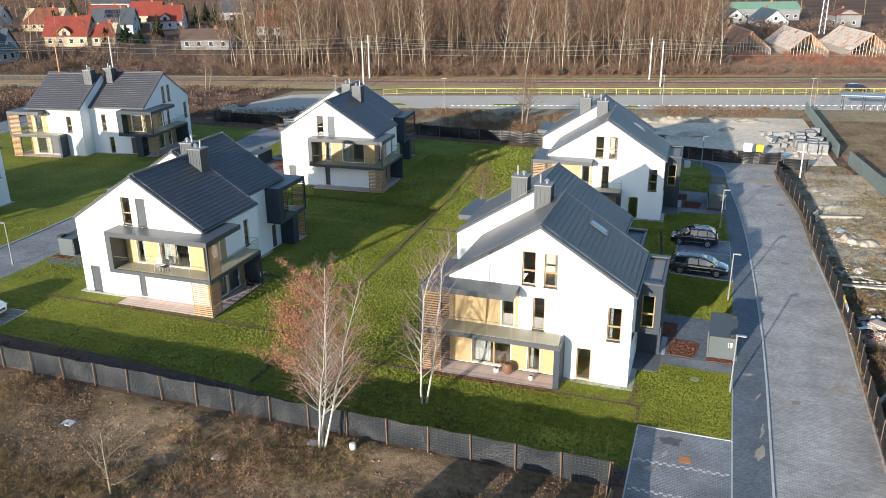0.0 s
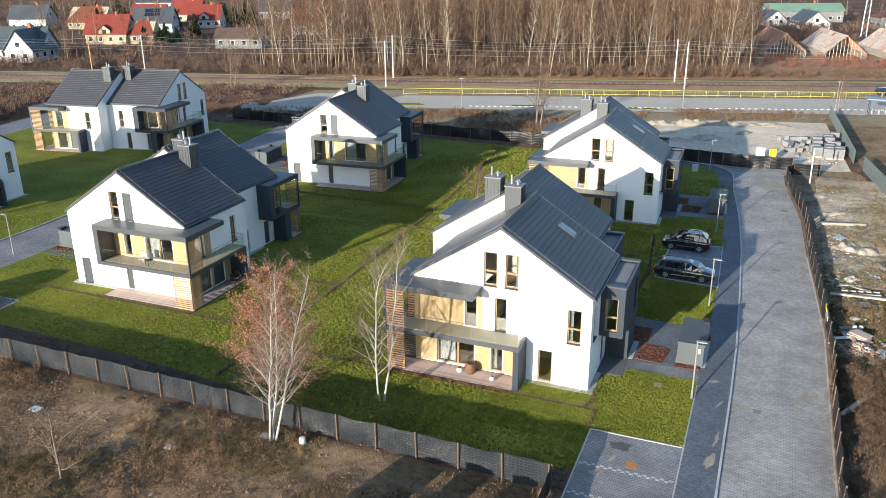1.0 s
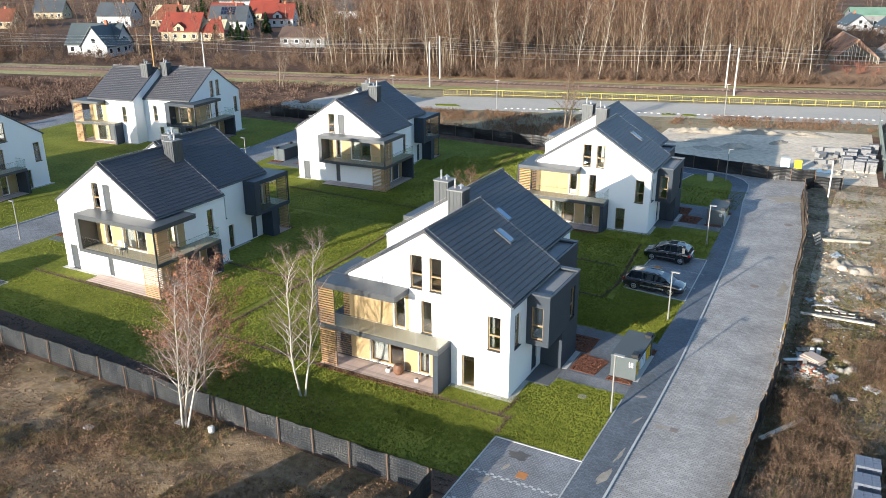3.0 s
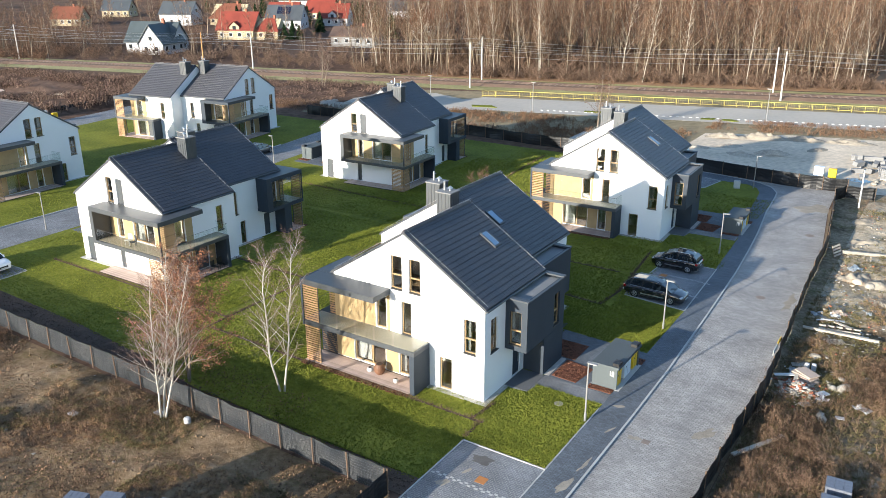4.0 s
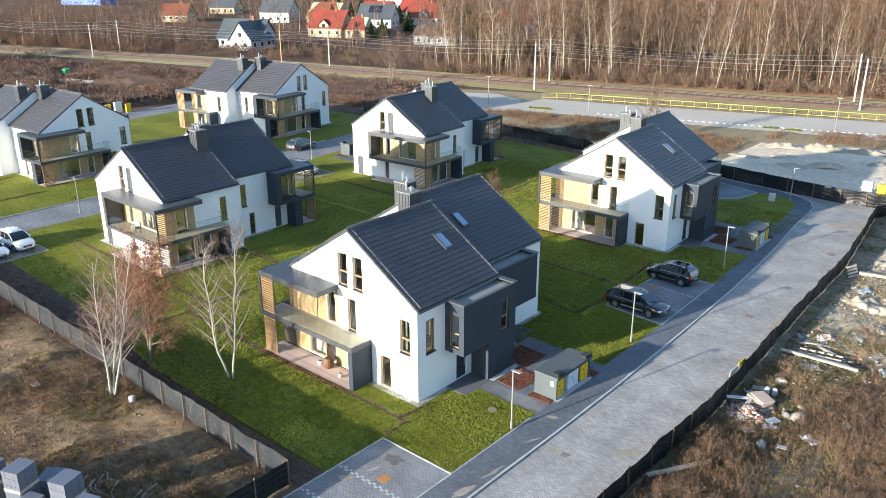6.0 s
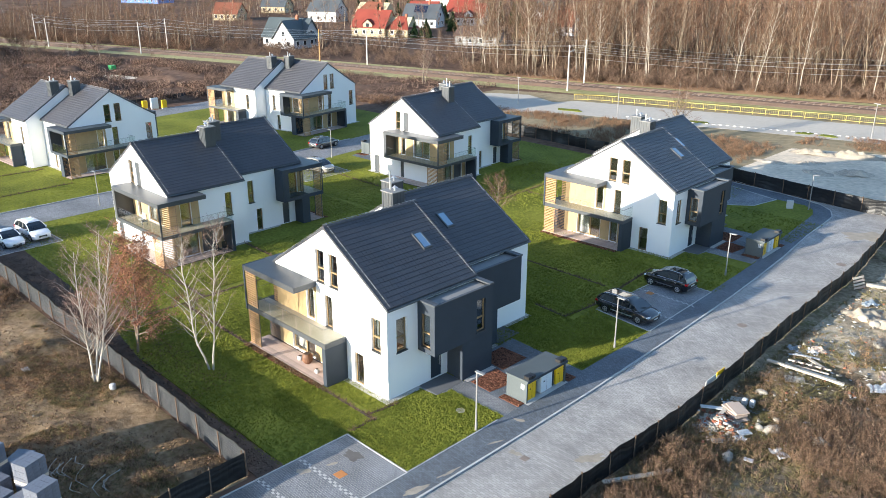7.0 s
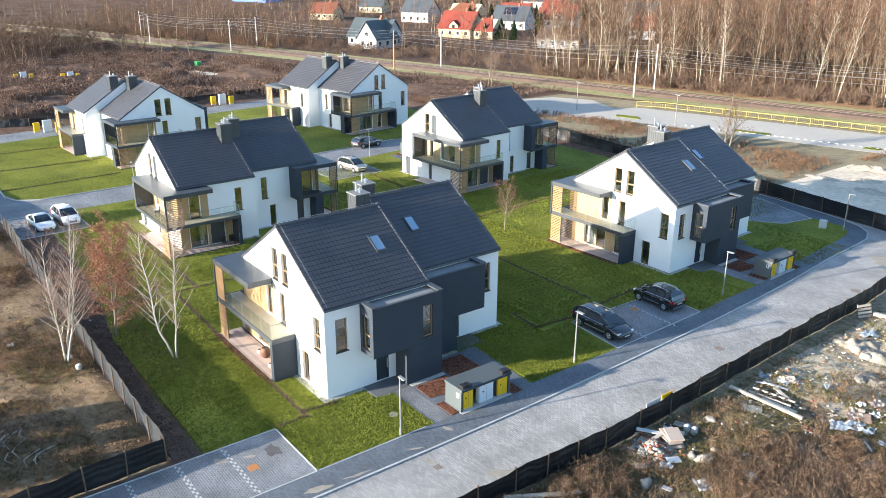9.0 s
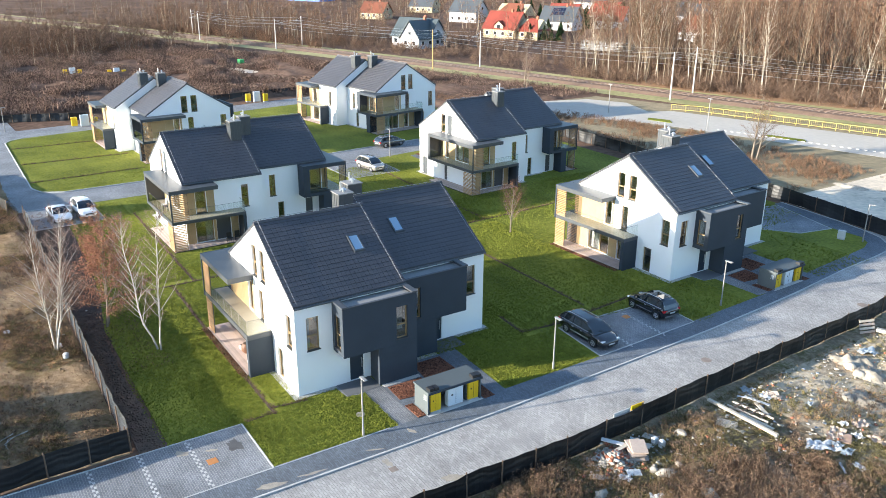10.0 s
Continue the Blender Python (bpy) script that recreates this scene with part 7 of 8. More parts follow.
def villa(x, y, a, w, l, eave, rise, roof, wall, label, dormer=False, solar=False, hip=0.0):
    """A gabled house, its ridge along local x: l long, w deep."""
    o = thing("villa", label, "house", "village houses")
    pts = [(-w / 2, -0.2), (w / 2, -0.2), (w / 2, eave), (0, eave + rise), (-w / 2, eave)]
    bm = sheet(pts, [], l, lambda u, v, d: (d - l / 2, u, v))
    part("wall", bm, wall, o)
    ov = 0.5
    bm = bmesh.new()
    k = rise / (w / 2)
    for s in (-1, 1):
        top = [bm.verts.new((sx * (l / 2 + ov - hip), 0, eave + rise + 0.25)) for sx in (-1, 1)]
        low = [bm.verts.new((sx * (l / 2 + ov), s * (w / 2 + ov), eave - k * ov + 0.25)) for sx in (-1, 1)]
        t2 = [bm.verts.new((v.co.x, v.co.y, v.co.z - 0.22)) for v in top]
        l2 = [bm.verts.new((v.co.x, v.co.y, v.co.z - 0.22)) for v in low]
        for f in ((top[0], top[1], low[1], low[0]), (t2[0], l2[0], l2[1], t2[1]), (low[0], low[1], l2[1], l2[0]), (top[0], low[0], l2[0], t2[0]), (top[1], t2[1], l2[1], low[1])):
            bm.faces.new(f)
    if hip:
        for sx in (-1, 1):
            bm.faces.new([bm.verts.new(p) for p in ((sx * (l / 2 + ov - hip), 0, eave + rise + 0.26), (sx * (l / 2 + ov), w / 2 + ov, eave - k * ov + 0.26), (sx * (l / 2 + ov), -w / 2 - ov, eave - k * ov + 0.26))])
    rf = part("roof", bm, roof, o)
    part("chimney", bx(l * 0.15, l * 0.15 + 0.7, -0.3, 0.4, eave + rise - 0.6, eave + rise + 1.1), M_BRICK, rf)
    n = max(2, round(l / 3.2))
    for i in range(n):
        u = -l / 2 + l * (i + 0.5) / n
        for s in (-1, 1):
            wn_ = part("window", bx(u - 0.65, u + 0.65, s * w / 2 - 0.03, s * w / 2 + 0.03, 0.9, 2.3), M_WHITE, o)
            part("pane", bx(u - 0.55, u + 0.55, s * w / 2 - 0.05, s * w / 2 + 0.05, 1.0, 2.2), M_WINDOW, wn_)
    for s in (-1, 1):
        for v, z, q in ((-w * 0.22, 0.9, 1.3), (w * 0.22, 0.9, 1.3), (0, eave + 0.5, 1.4)):
            if hip and z > 2:
                continue
            wn_ = part("window", bx(s * l / 2 - 0.03, s * l / 2 + 0.03, v - 0.65, v + 0.65, z, z + q), M_WHITE, o)
            part("pane", bx(s * l / 2 - 0.05, s * l / 2 + 0.05, v - 0.55, v + 0.55, z + 0.1, z + q - 0.1), M_WINDOW, wn_)
    if dormer:
        d = part("dormer", sheet([(-1.8, eave - 0.6), (1.8, eave - 0.6), (1.8, eave + 0.9), (0, eave + 2.3), (-1.8, eave + 0.9)], [], w * 0.3, lambda u, v, q: (u, -w / 2 - 0.3 + q, v)), wall, o)
        bm = bmesh.new()
        for s in (-1, 1):
            v = [bm.verts.new(p) for p in ((0, -w / 2 - 0.6, eave + 2.5), (0, 0, eave + 2.5), (s * 2.2, 0, eave + 0.75), (s * 2.2, -w / 2 - 0.6, eave + 0.75))]
            bm.faces.new(v)
        part("dormer_roof", bm, roof, d)
        part("pane", bx(-0.6, 0.6, -w / 2 - 0.36, -w / 2 - 0.31, eave - 0.2, eave + 1.1), M_WINDOW, d)
    if solar:
        for i in range(5):
            for j in range(2):
                def f(u, v, q):
                    return (u, -(w / 2) * (1 - v), eave + rise * v + 0.3 + q)
                part("solar_panel", bx(-3 + i * 1.1, -2 + i * 1.1, 0.35 + j * 0.26, 0.58 + j * 0.26, 0, 0.06, f), M_SOLAR, rf)
    o.matrix_basis = pose(x, y, 0, 0, 0, a)
    return o


villa(-185.5, 163.6, 20, 9, 15, 3.2, 5.0, M_DSLATE, M_PALE, "white village house with dark green-grey roof")
villa(-180.3, 161.1, 105, 8, 10, 3.2, 4.8, M_DSLATE, M_PALE, "white gabled wing with dark roof")
villa(-194, 205, 20, 10, 13, 3.4, 5.2, M_RED, M_CREAM, "cream village house with bright red roof", dormer=True)
villa(-184, 209, 20, 8, 8, 3.0, 3.6, M_RED, M_CREAM, "low cream annexe with red hipped roof", hip=3)
villa(-210, 244, 25, 10, 14, 3.6, 5.0, M_SLATE, M_PALE, "white village house with solar panels on slate roof", solar=True)
villa(-245.5, 249.0, 17, 12, 15, 2.8, 5.2, M_ORNG, M_CREAM, "village house with orange-red hipped roof", hip=4)
villa(-262.5, 236, 22, 10, 14, 4.5, 4.5, M_SLATE, M_PALE, "white village house with grey roof")
villa(-228, 262, 20, 11, 13, 3.4, 5.0, M_RED, M_CREAM, "village house with red roof among trees", dormer=True)
villa(-204, 266, 25, 10, 12, 3.4, 5.0, M_RED, M_PALE, "white house with red roof behind trees", dormer=True)
villa(-146, 208, 20, 9, 14, 3.0, 2.4, mat("brown_tar_roof", (0.10, 0.065, 0.05), 0.8, var=0.3), M_FLAT, "low grey building with brown roof")
villa(-468, 252, 20, 14, 30, 4.5, 1.2, mat("bright_blue_sheet", (0.03, 0.12, 0.45), 0.5, var=0.1), mat("blue_wall_sheet", (0.04, 0.14, 0.45), 0.6, var=0.1), "long far hall with bright blue roof")
villa(-150, 255, 15, 10, 12, 3.4, 4.6, M_ORNG, M_PALE, "house with brownish-red roof in the woods")
villa(-283, 330, 20, 12, 18, 5.5, 3.0, M_SLATE, M_PALE, "large white house with low grey roof")
villa(-330, 255, 30, 10, 13, 3.2, 4.6, M_SLATE, M_CREAM, "cream house with grey roof")
villa(-232, 290, 15, 11, 13, 3.4, 5.0, M_RED, M_CREAM, "far village house with red roof")
villa(-300, 210, 30, 9, 12, 3.0, 4.2, M_ORNG, M_CREAM, "old village house with brown-red roof")
villa(-205, 315, 25, 10, 14, 3.6, 4.8, M_SLATE, M_PALE, "far white house with slate roof")
villa(0.8, 342.6, 107, 8.3, 14, 1.9, 3.4, M_DSLATE, M_PALE, "low white gabled shed behind the greenhouses")
villa(14.2, 331.8, 107, 9.4, 16, 1.9, 4.0, M_DSLATE, M_PALE, "low white gabled shed behind the greenhouses")
villa(11.5, 363.5, 17, 12, 29, 4.3, 2.4, M_GREENR, M_FLAT, "long low hall with green sheet roof")
villa(40, 334, 107, 9, 9, 4.2, 1.8, M_ORNG, M_FLAT, "grey block house with orange roof", hip=3)
M_OLDGL = mat("weathered_glass_and_lath", (0.50, 0.46, 0.40), 0.7, var=0.35, big=0.4, small=3)
M_RUSTL = mat("rusty_brown_lath", (0.40, 0.22, 0.14), 0.8, var=0.3, big=0.6, small=5)


def greenhouse(x, y, a, mt):
    o = thing("greenhouse", "derelict greenhouse with broken pale roof laths", "greenhouse", "greenhouses")
    w, l, e, r = 10.0, 26.0, 1.5, 4.2
    rg = random.Random(int(x))
    for s in (-1, 1):
        for i in range(34):
            u = -l / 2 + l * i / 33
            a0, a1 = 0.0, 1.0 if rg.random() < 0.8 else rg.uniform(0.4, 0.9)
            p = [(u, s * w / 2 * (1 - t), e + (r) * t + 0.02) for t in (a0, a1)]
            part("roof_lath", tube(bmesh.new(), p, 0.09, 4), M_RUSTL, o)
    for s in (-1, 1):
        bm = bmesh.new()
        for i in range(33):
            for j in range(5):
                if rg.random() < (0.4 if mt is M_RUSTL else 0.14):
                    continue
                u0, u1 = -l / 2 + l * i / 33, -l / 2 + l * (i + 0.9) / 33
                q = [(u, s * w / 2 * (1 - t), e + r * t + 0.1) for u, t in ((u0, j / 5), (u1, j / 5), (u1, (j + 0.95) / 5), (u0, (j + 0.95) / 5))]
                bm.faces.new([bm.verts.new(p) for p in q])
        tagged(part("roof_sheets", bm, M_OLDGL if mt is None else mt, o), kind="stuff")
    part("ridge_beam", tube(bmesh.new(), [(-l / 2, 0, e + r + 0.1), (l / 2, 0, e + r + 0.1)], 0.15, 4), M_TIMB, o)
    for s in (-1, 1):
        part("side_wall", bx(-l / 2, l / 2, s * w / 2 - 0.1, s * w / 2 + 0.1, -0.1, e), M_STONE, o)
        for i in range(12):
            v = -w / 2 + w * (i + 0.5) / 12
            part("gable_bar", tube(bmesh.new(), [(s * l / 2, v, 0), (s * l / 2, v, e + r * (1 - abs(v) / (w / 2)))], 0.08, 4), M_TIMB, o)
    o.matrix_basis = pose(x, y, 0, 0, 0, a)


greenhouse(4.0, 244.5, 102, M_RUSTL)
greenhouse(18.0, 243, 102, None)
greenhouse(33.0, 246, 102, None)
bb = thing("billboard", "pale blank billboard on posts by the railway", "billboard")
part("board", bx(43.5, 50, 204.5, 204.8, 1.5, 5.0), M_WCAB, bb)
for x in (44.5, 49):
    part("post", tube(bmesh.new(), [(x, 204.9, -0.1), (x, 204.9, 1.6)], 0.12, 6), M_ALU, bb)
lm = thing("lattice_mast", "tall grey lattice mast behind the greenhouses", "mast")
for sx in (-0.8, 0.8):
    for sy in (-0.8, 0.8):
        part("leg", tube(bmesh.new(), [(30 + sx, 300 + sy, -0.1), (30 + sx * 0.5, 300 + sy * 0.5, 30)], 0.1, 4), M_ALU, lm)
bm = bmesh.new()
for i in range(14):
    z, s = i * 2.1, 0.8 - 0.4 * i / 14
    tube(bm, [(30 - s, 300 - s, z), (30 + s, 300 - s, z + 2.1)], 0.06, 3), tube(bm, [(30 + s, 300 - s, z), (30 - s, 300 - s, z + 2.1)], 0.06, 3)
part("bracing", bm, M_ALU, lm)


# ---------------------------------------------------------------- building waste and pallets
def lump(bm, x, y, z, r, rg, flat_=0.7):
    vs = bmesh.ops.create_icosphere(bm, subdivisions=1, radius=r)["verts"]
    turn, st_ = Matrix.Rotation(rg.uniform(0, 6.28), 3, "Z"), rg.uniform(1.0, 1.9)
    for v in vs:
        v.co = turn @ Vector((v.co.x * st_ * rg.uniform(0.65, 1.2), v.co.y * rg.uniform(0.65, 1.2), v.co.z * flat_ * rg.uniform(0.7, 1.3))) + Vector((x, y, z))


def lie(x, y):
    """Height of the waste ground beside the road."""
    return max(0.0, hump(x, y, *EAST)) if x > 10.7 and 34 < y < 104 else 0.0


def plank(x, y, a, L, w, h, z, m, label, tilt=0.0, name="plank"):
    o = solid(name, bx(-L / 2, L / 2, -w / 2, w / 2, 0, h), m, label, name)
    o.matrix_basis = pose(x, y, z + lie(x, y), 0, tilt, a)


rg = random.Random(77)
for x, y, a, L, w, h, m, lab in ((13.25, 65.35, 0, 4.9, 0.2, 0.14, M_TIMB, "long raw timber beam on the weeds"), (13.5, 65.68, 7, 2.8, 0.2, 0.06, M_TIMB, "raw timber plank on the weeds"), (13.9, 65.92, 4, 2.2, 0.18, 0.05, M_TIMB, "grey timber plank on the weeds"), (13.2, 67.3, -25, 1.4, 0.25, 0.05, M_TIMB, "short timber board on the weeds"), (12.4, 67.95, 15, 1.6, 0.2, 0.05, M_WPLAS, "white board lying on dry grass"), (11.75, 67.6, 40, 0.9, 0.12, 0.05, M_WPLAS, "white board lying on dry grass"), (19.3, 66.0, -40, 0.9, 0.1, 0.06, M_WPLAS, "short white board in the weeds"), (11.6, 48.2, 62, 4.0, 0.25, 0.1, M_TIMB, "timber plank beside the black fence"), (11.4, 57.0, 35, 1.8, 0.3, 0.05, M_WPLAS, "white board on the rubble"), (11.9, 56.7, 95, 1.9, 0.22, 0.06, M_TIMB, "timber board on the rubble"), (11.3, 55.9, 110, 1.6, 0.22, 0.05, M_TIMB, "timber board in the weeds"), (11.9, 58.3, 30, 1.2, 0.5, 0.04, M_TIMB, "pale board beside the stacked boards"), (11.6, 59.4, 20, 0.8, 0.5, 0.04, M_STONE, "grey board in the weeds"), (13.6, 56.1, 60, 0.75, 0.5, 0.05, M_WPLAS, "white foam board beside the rubble"), (12.9, 54.2, 45, 0.6, 0.4, 0.05, M_STONE, "grey slab piece in the weeds"), (14.9, 53.9, 15, 0.5, 0.3, 0.05, M_WPLAS, "white board piece in the weeds")):
    plank(x, y, a, L, w, h, 0.06 + rg.uniform(0, 0.1) + (0.3 if "rubble" in lab and "on" in lab else 0), m, lab, rg.uniform(-3, 3))
for i in range(7):
    o = solid("chipboard", bx(-0.62, 0.62, -0.42, 0.42, 0, 0.07), mat("pale_chipboard", (0.42, 0.33, 0.27), 0.85, var=0.15) if i == 0 else bpy.data.materials["pale_chipboard"], "flat pale boards stacked on rubble", "board", "stacked boards")
    o.matrix_basis = pose(12.35 + rg.uniform(-0.13, 0.13), 57.5 + rg.uniform(-0.13, 0.13), 0.12 + lie(12.4, 57.5) + i * 0.075, 0, 2, -35 + rg.uniform(-14, 14))
pl = thing("pallet", "old timber pallet lying in the weeds", "pallet")
for i in range(6):
    part("slat", bx(-0.58, 0.58, -0.4 + i * 0.15, -0.3 + i * 0.15, 0.1, 0.13), M_TIMB, pl)
for i in range(3):
    part("bearer", bx(-0.6 + i * 0.55, -0.5 + i * 0.55, -0.4, 0.45, 0, 0.1), M_TIMB, pl)
pl.matrix_basis = pose(13.15, 64.15, lie(13.15, 64.15), 0, 0, 28)
lf = thing("timber_frame", "brown timber frame with rungs lying on weeds", "frame")
for y in (0.0, 0.62):
    part("rail", bx(-1.35, 1.35, y - 0.05, y + 0.05, 0, 0.09), M_TIMB, lf)
for i in range(4):
    part("rung", bx(-0.9 + i * 0.55, -0.78 + i * 0.55, -0.05, 0.67, 0.091, 0.12), M_POST, lf)
lf.matrix_basis = pose(13.1, 66.1, lie(13.1, 66.1) + 0.2, 0, -2, 6)
bb2 = solid("brown_board", bx(-0.65, 0.65, -0.45, 0.45, 0, 0.05), mat("brown_hardboard", (0.30, 0.20, 0.15), 0.8, var=0.2, big=2, small=12), "brown hardboard sheet lying among foil", "board")
bb2.matrix_basis = pose(17.5, 68.5, 0.06 + lie(17.5, 68.5), 5, -4, 30)
for n, x, y, s, m, lab in ((40, -25, 27, 12.0, M_STONE, "scattered pale stones outside the fence"), (24, 11.6, 85, 2.0, M_STONE, "stones beside the fence"), (18, 12.0, 112.5, 3.5, M_STONE, "boulders on the sandy lot")):
    bm = bmesh.new()
    for _ in range(n):
        r = rg.uniform(0.04, 0.12) * (1.3 if m is M_WPLAS and s < 1.5 else 2.6 if lab.startswith("boul") else 1)
        gx, gy = rg.gauss(x, s * 0.5), rg.gauss(y, s * 0.5)
        lump(bm, gx, gy, r * 0.3 + lie(gx, gy), r, rg, rg.uniform(0.3, 0.8))
    solid("rubble", bm, m, lab, "rubble", kind="stuff")
for x, y, r, m in ((14.55, 57.45, 0.42, M_STONE), (14.0, 57.15, 0.3, M_STONE), (14.3, 58.75, 0.25, M_STONE), (17.1, 57.9, 0.4, M_STONE), (14.0, 53.4, 0.35, M_STONE), (12.3, 61.2, 0.22, M_STONE), (15.3, 73, 0.4, M_STONE), (12.9, 77.1, 0.4, M_SAND), (13.9, 76.6, 0.35, M_STONE)):
    bm = bmesh.new()
    lump(bm, x, y, r * 0.35 + lie(x, y), r, rg)
    bmesh.ops.subdivide_edges(bm, edges=bm.edges[:], cuts=2, use_grid_fill=True, smooth=0.6)
    for v in bm.verts:
        v.co += v.normal * 0.06 * r * noise.noise(v.co * 4)
    finish_smooth(solid("boulder", bm, m, "pale boulder lying in dry weeds", "boulder", "boulders"))
for x, y, m, lab in ((12.15, 59.2, M_WPLAS, "white plastic canister standing in weeds"), (12.55, 59.35, M_WPLAS, "white plastic canister standing in weeds"), (-16.7, 32.9, M_WPLAS, "white plastic bucket outside the fence")):
    z = lie(x, y)
    solid("canister", tube(bmesh.new(), [(x, y, z), (x, y, z + 0.4), (x, y, z + 0.46)], [0.2, 0.2, 0.12], 14 if "bucket" in lab else 4), m, lab, "canister")
wb_ = solid("white_slab", bx(-0.3, 0.3, -0.2, 0.2, 0, 0.15), M_WPLAS, "white foam slab on bare earth", "slab")
wb_.location = (-23.2, 29.9, 0.0)
s2 = solid("white_slab", bx(-0.35, 0.35, -0.2, 0.2, 0, 0.12), M_WPLAS, "white foam slab on dry weeds", "slab")
s2.location = (-18.95, 32.75, 0.0)
s3 = solid("white_slab", bx(-0.35, 0.35, -0.25, 0.25, 0, 0.12), M_WPLAS, "white foam slab on bare earth", "slab")
s3.location = (-33.3, 30.1, 0.0)
part("sheet", bx(10.2, 10.24, 57.8, 59.05, 1.12, 1.47), M_WPLAS, thing("white_sheet", "white sheet hung over the black fence", "sheet"))
part("sheet", bx(10.17, 10.22, 59.2, 60.2, 1.22, 1.5), M_YCAB, thing("yellow_sheet", "yellow sheet hung over the black fence", "sheet"))


# small waste over the ground beside the road
def chip(seed, a, b, c):
    r = random.Random(seed)
    bm = bx(-a / 2, a / 2, -b / 2, b / 2, 0, c)
    for v in bm.verts:
        v.co = Matrix.Rotation(r.uniform(-0.2, 0.2), 3, "X") @ Vector((v.co.x * r.uniform(0.7, 1.1), v.co.y * r.uniform(0.6, 1.1), v.co.z * r.uniform(0.6, 1.2)))
    bmesh.ops.triangulate(bm, faces=bm.faces)
    V, T = np.array([tuple(v.co) for v in bm.verts]), np.array([[v.index for v in f.verts] for f in bm.faces])
    bm.free()
    return V, T


chips = [chip(1, 0.3, 0.2, 0.12), chip(2, 0.22, 0.18, 0.16), chip(3, 0.7, 0.12, 0.04), chip(4, 0.45, 0.35, 0.03), chip(5, 0.16, 0.12, 0.1)]
for n, mt, lab, ks in ((170, M_BRICK, "heap of broken red brick pieces", (0, 1, 4)), (240, M_STONE, "heap of pale mortar and plaster pieces", (0, 1, 3, 4)), (60, M_WPLAS, "white plaster pieces on the rubble heap", (0, 3))):
    rows = []
    for _ in range(n):
        x, y = rg.gauss(12.25, 0.6), rg.gauss(56.1, 0.6)
        rows.append((x, y, lie(x, y) + rg.random() * 0.5 * math.exp(-((x - 12.25) ** 2 + (y - 56.1) ** 2) / 0.7), rg.uniform(0.4, 1.0), rg.uniform(0, 6.28), rg.choice(ks)))
    solid("rubble", strew(chips, rows), mt, lab, "rubble", kind="stuff")
for n, mt, lab, ks in ((260, M_STONE, "pale stones and mortar crumbs among weeds", (0, 1, 4)), (90, M_BRICK, "broken brick pieces among weeds", (0, 1, 4)), (100, M_TIMB, "timber offcuts and splinters among weeds", (2, 3)), (130, M_WPLAS, "white plastic scraps and foil among weeds", (3, 4)), (80, M_PAVST, "grey board scraps among weeds", (2, 3, 0))):
    rows = []
    while len(rows) < n:
        cx, cy, sp = rg.choice(((12.6, 57.6, 1.5), (13.2, 66.0, 2.5), (17.5, 67.5, 2.0), (12.5, 80, 3.0), (14, 73, 5.0), (12.5, 92, 4.5), (15, 62, 5), (11.5, 71, 3)))
        x, y = rg.gauss(cx, sp * 0.6), rg.gauss(cy, sp)
        if x > 10.9:
            rows.append((x, y, 0.02 + lie(x, y) + rg.uniform(0, 0.06), rg.uniform(0.3, 0.85) * (0.7 if mt is M_WPLAS else 1), rg.uniform(0, 6.28), rg.choice(ks)))
    solid("building_waste", strew(chips, rows), mt, lab, "rubble", kind="stuff")


rows = [(x, rg.uniform(34.5, 35.6 + max(0, -x - 11) * 0.065), 0.0, rg.uniform(0.2, 0.6), rg.uniform(0, 6.28), rg.choice((0, 1, 4))) for x in (rg.uniform(-54, -2.6) for _ in range(2600))]
solid("soil_clods", strew(chips, rows), M_SOIL, "dark clods of topsoil along the fence", "soil", kind="stuff")
rows = [(rg.uniform(-60, -4), rg.uniform(14, 33.8), 0.0, rg.uniform(0.2, 0.8), rg.uniform(0, 6.28), rg.choice((0, 1, 4))) for _ in range(700)]
rows = [(x, y, hump(x, y, *SOUTH) - 0.03, s, a, k) for x, y, z, s, a, k in rows]
solid("earth_clods", strew(chips, rows), M_EARTH, "clods and stones of brown earth", "soil", kind="stuff")
rows = [(rg.uniform(10.9, 26), rg.uniform(42, 100), 0.0, rg.uniform(0.15, 0.5), rg.uniform(0, 6.28), rg.choice((0, 1, 4))) for _ in range(1200)]
rows = [(x, y, hump(x, y, *EAST) - 0.03, s, a, k) for x, y, z, s, a, k in rows]
solid("earth_clods", strew(chips, rows), M_WASTE, "clods and stones of sandy earth", "soil", kind="stuff")


rows = []
for x, y, a in HOUSES:
    m = pose(x, y, 0, 0, 0, a)
    for u0, u1, v0, v1 in ((-12.9, -4.3, -2.2, -1.8), (2.1, 3.7, 5.3, 7.5), (0.25, 2.35, 8.1, 10.25), (4.55, 6.05, 5.08, 5.58), (4.65, 6.35, 9.75, 10.45)):
        for _ in range(int((u1 - u0) * (v1 - v0) * 110)):
            p = m @ Vector((rg.uniform(u0, u1), rg.uniform(v0, v1), 0.045))
            rows.append((p.x, p.y, p.z, rg.uniform(0.14, 0.34), rg.uniform(0, 6.28), rg.choice((0, 3, 4))))
solid("bark_chips", strew(chips, rows), M_CHIP, "loose red-brown bark chips on the mulch beds", "mulch", kind="stuff")


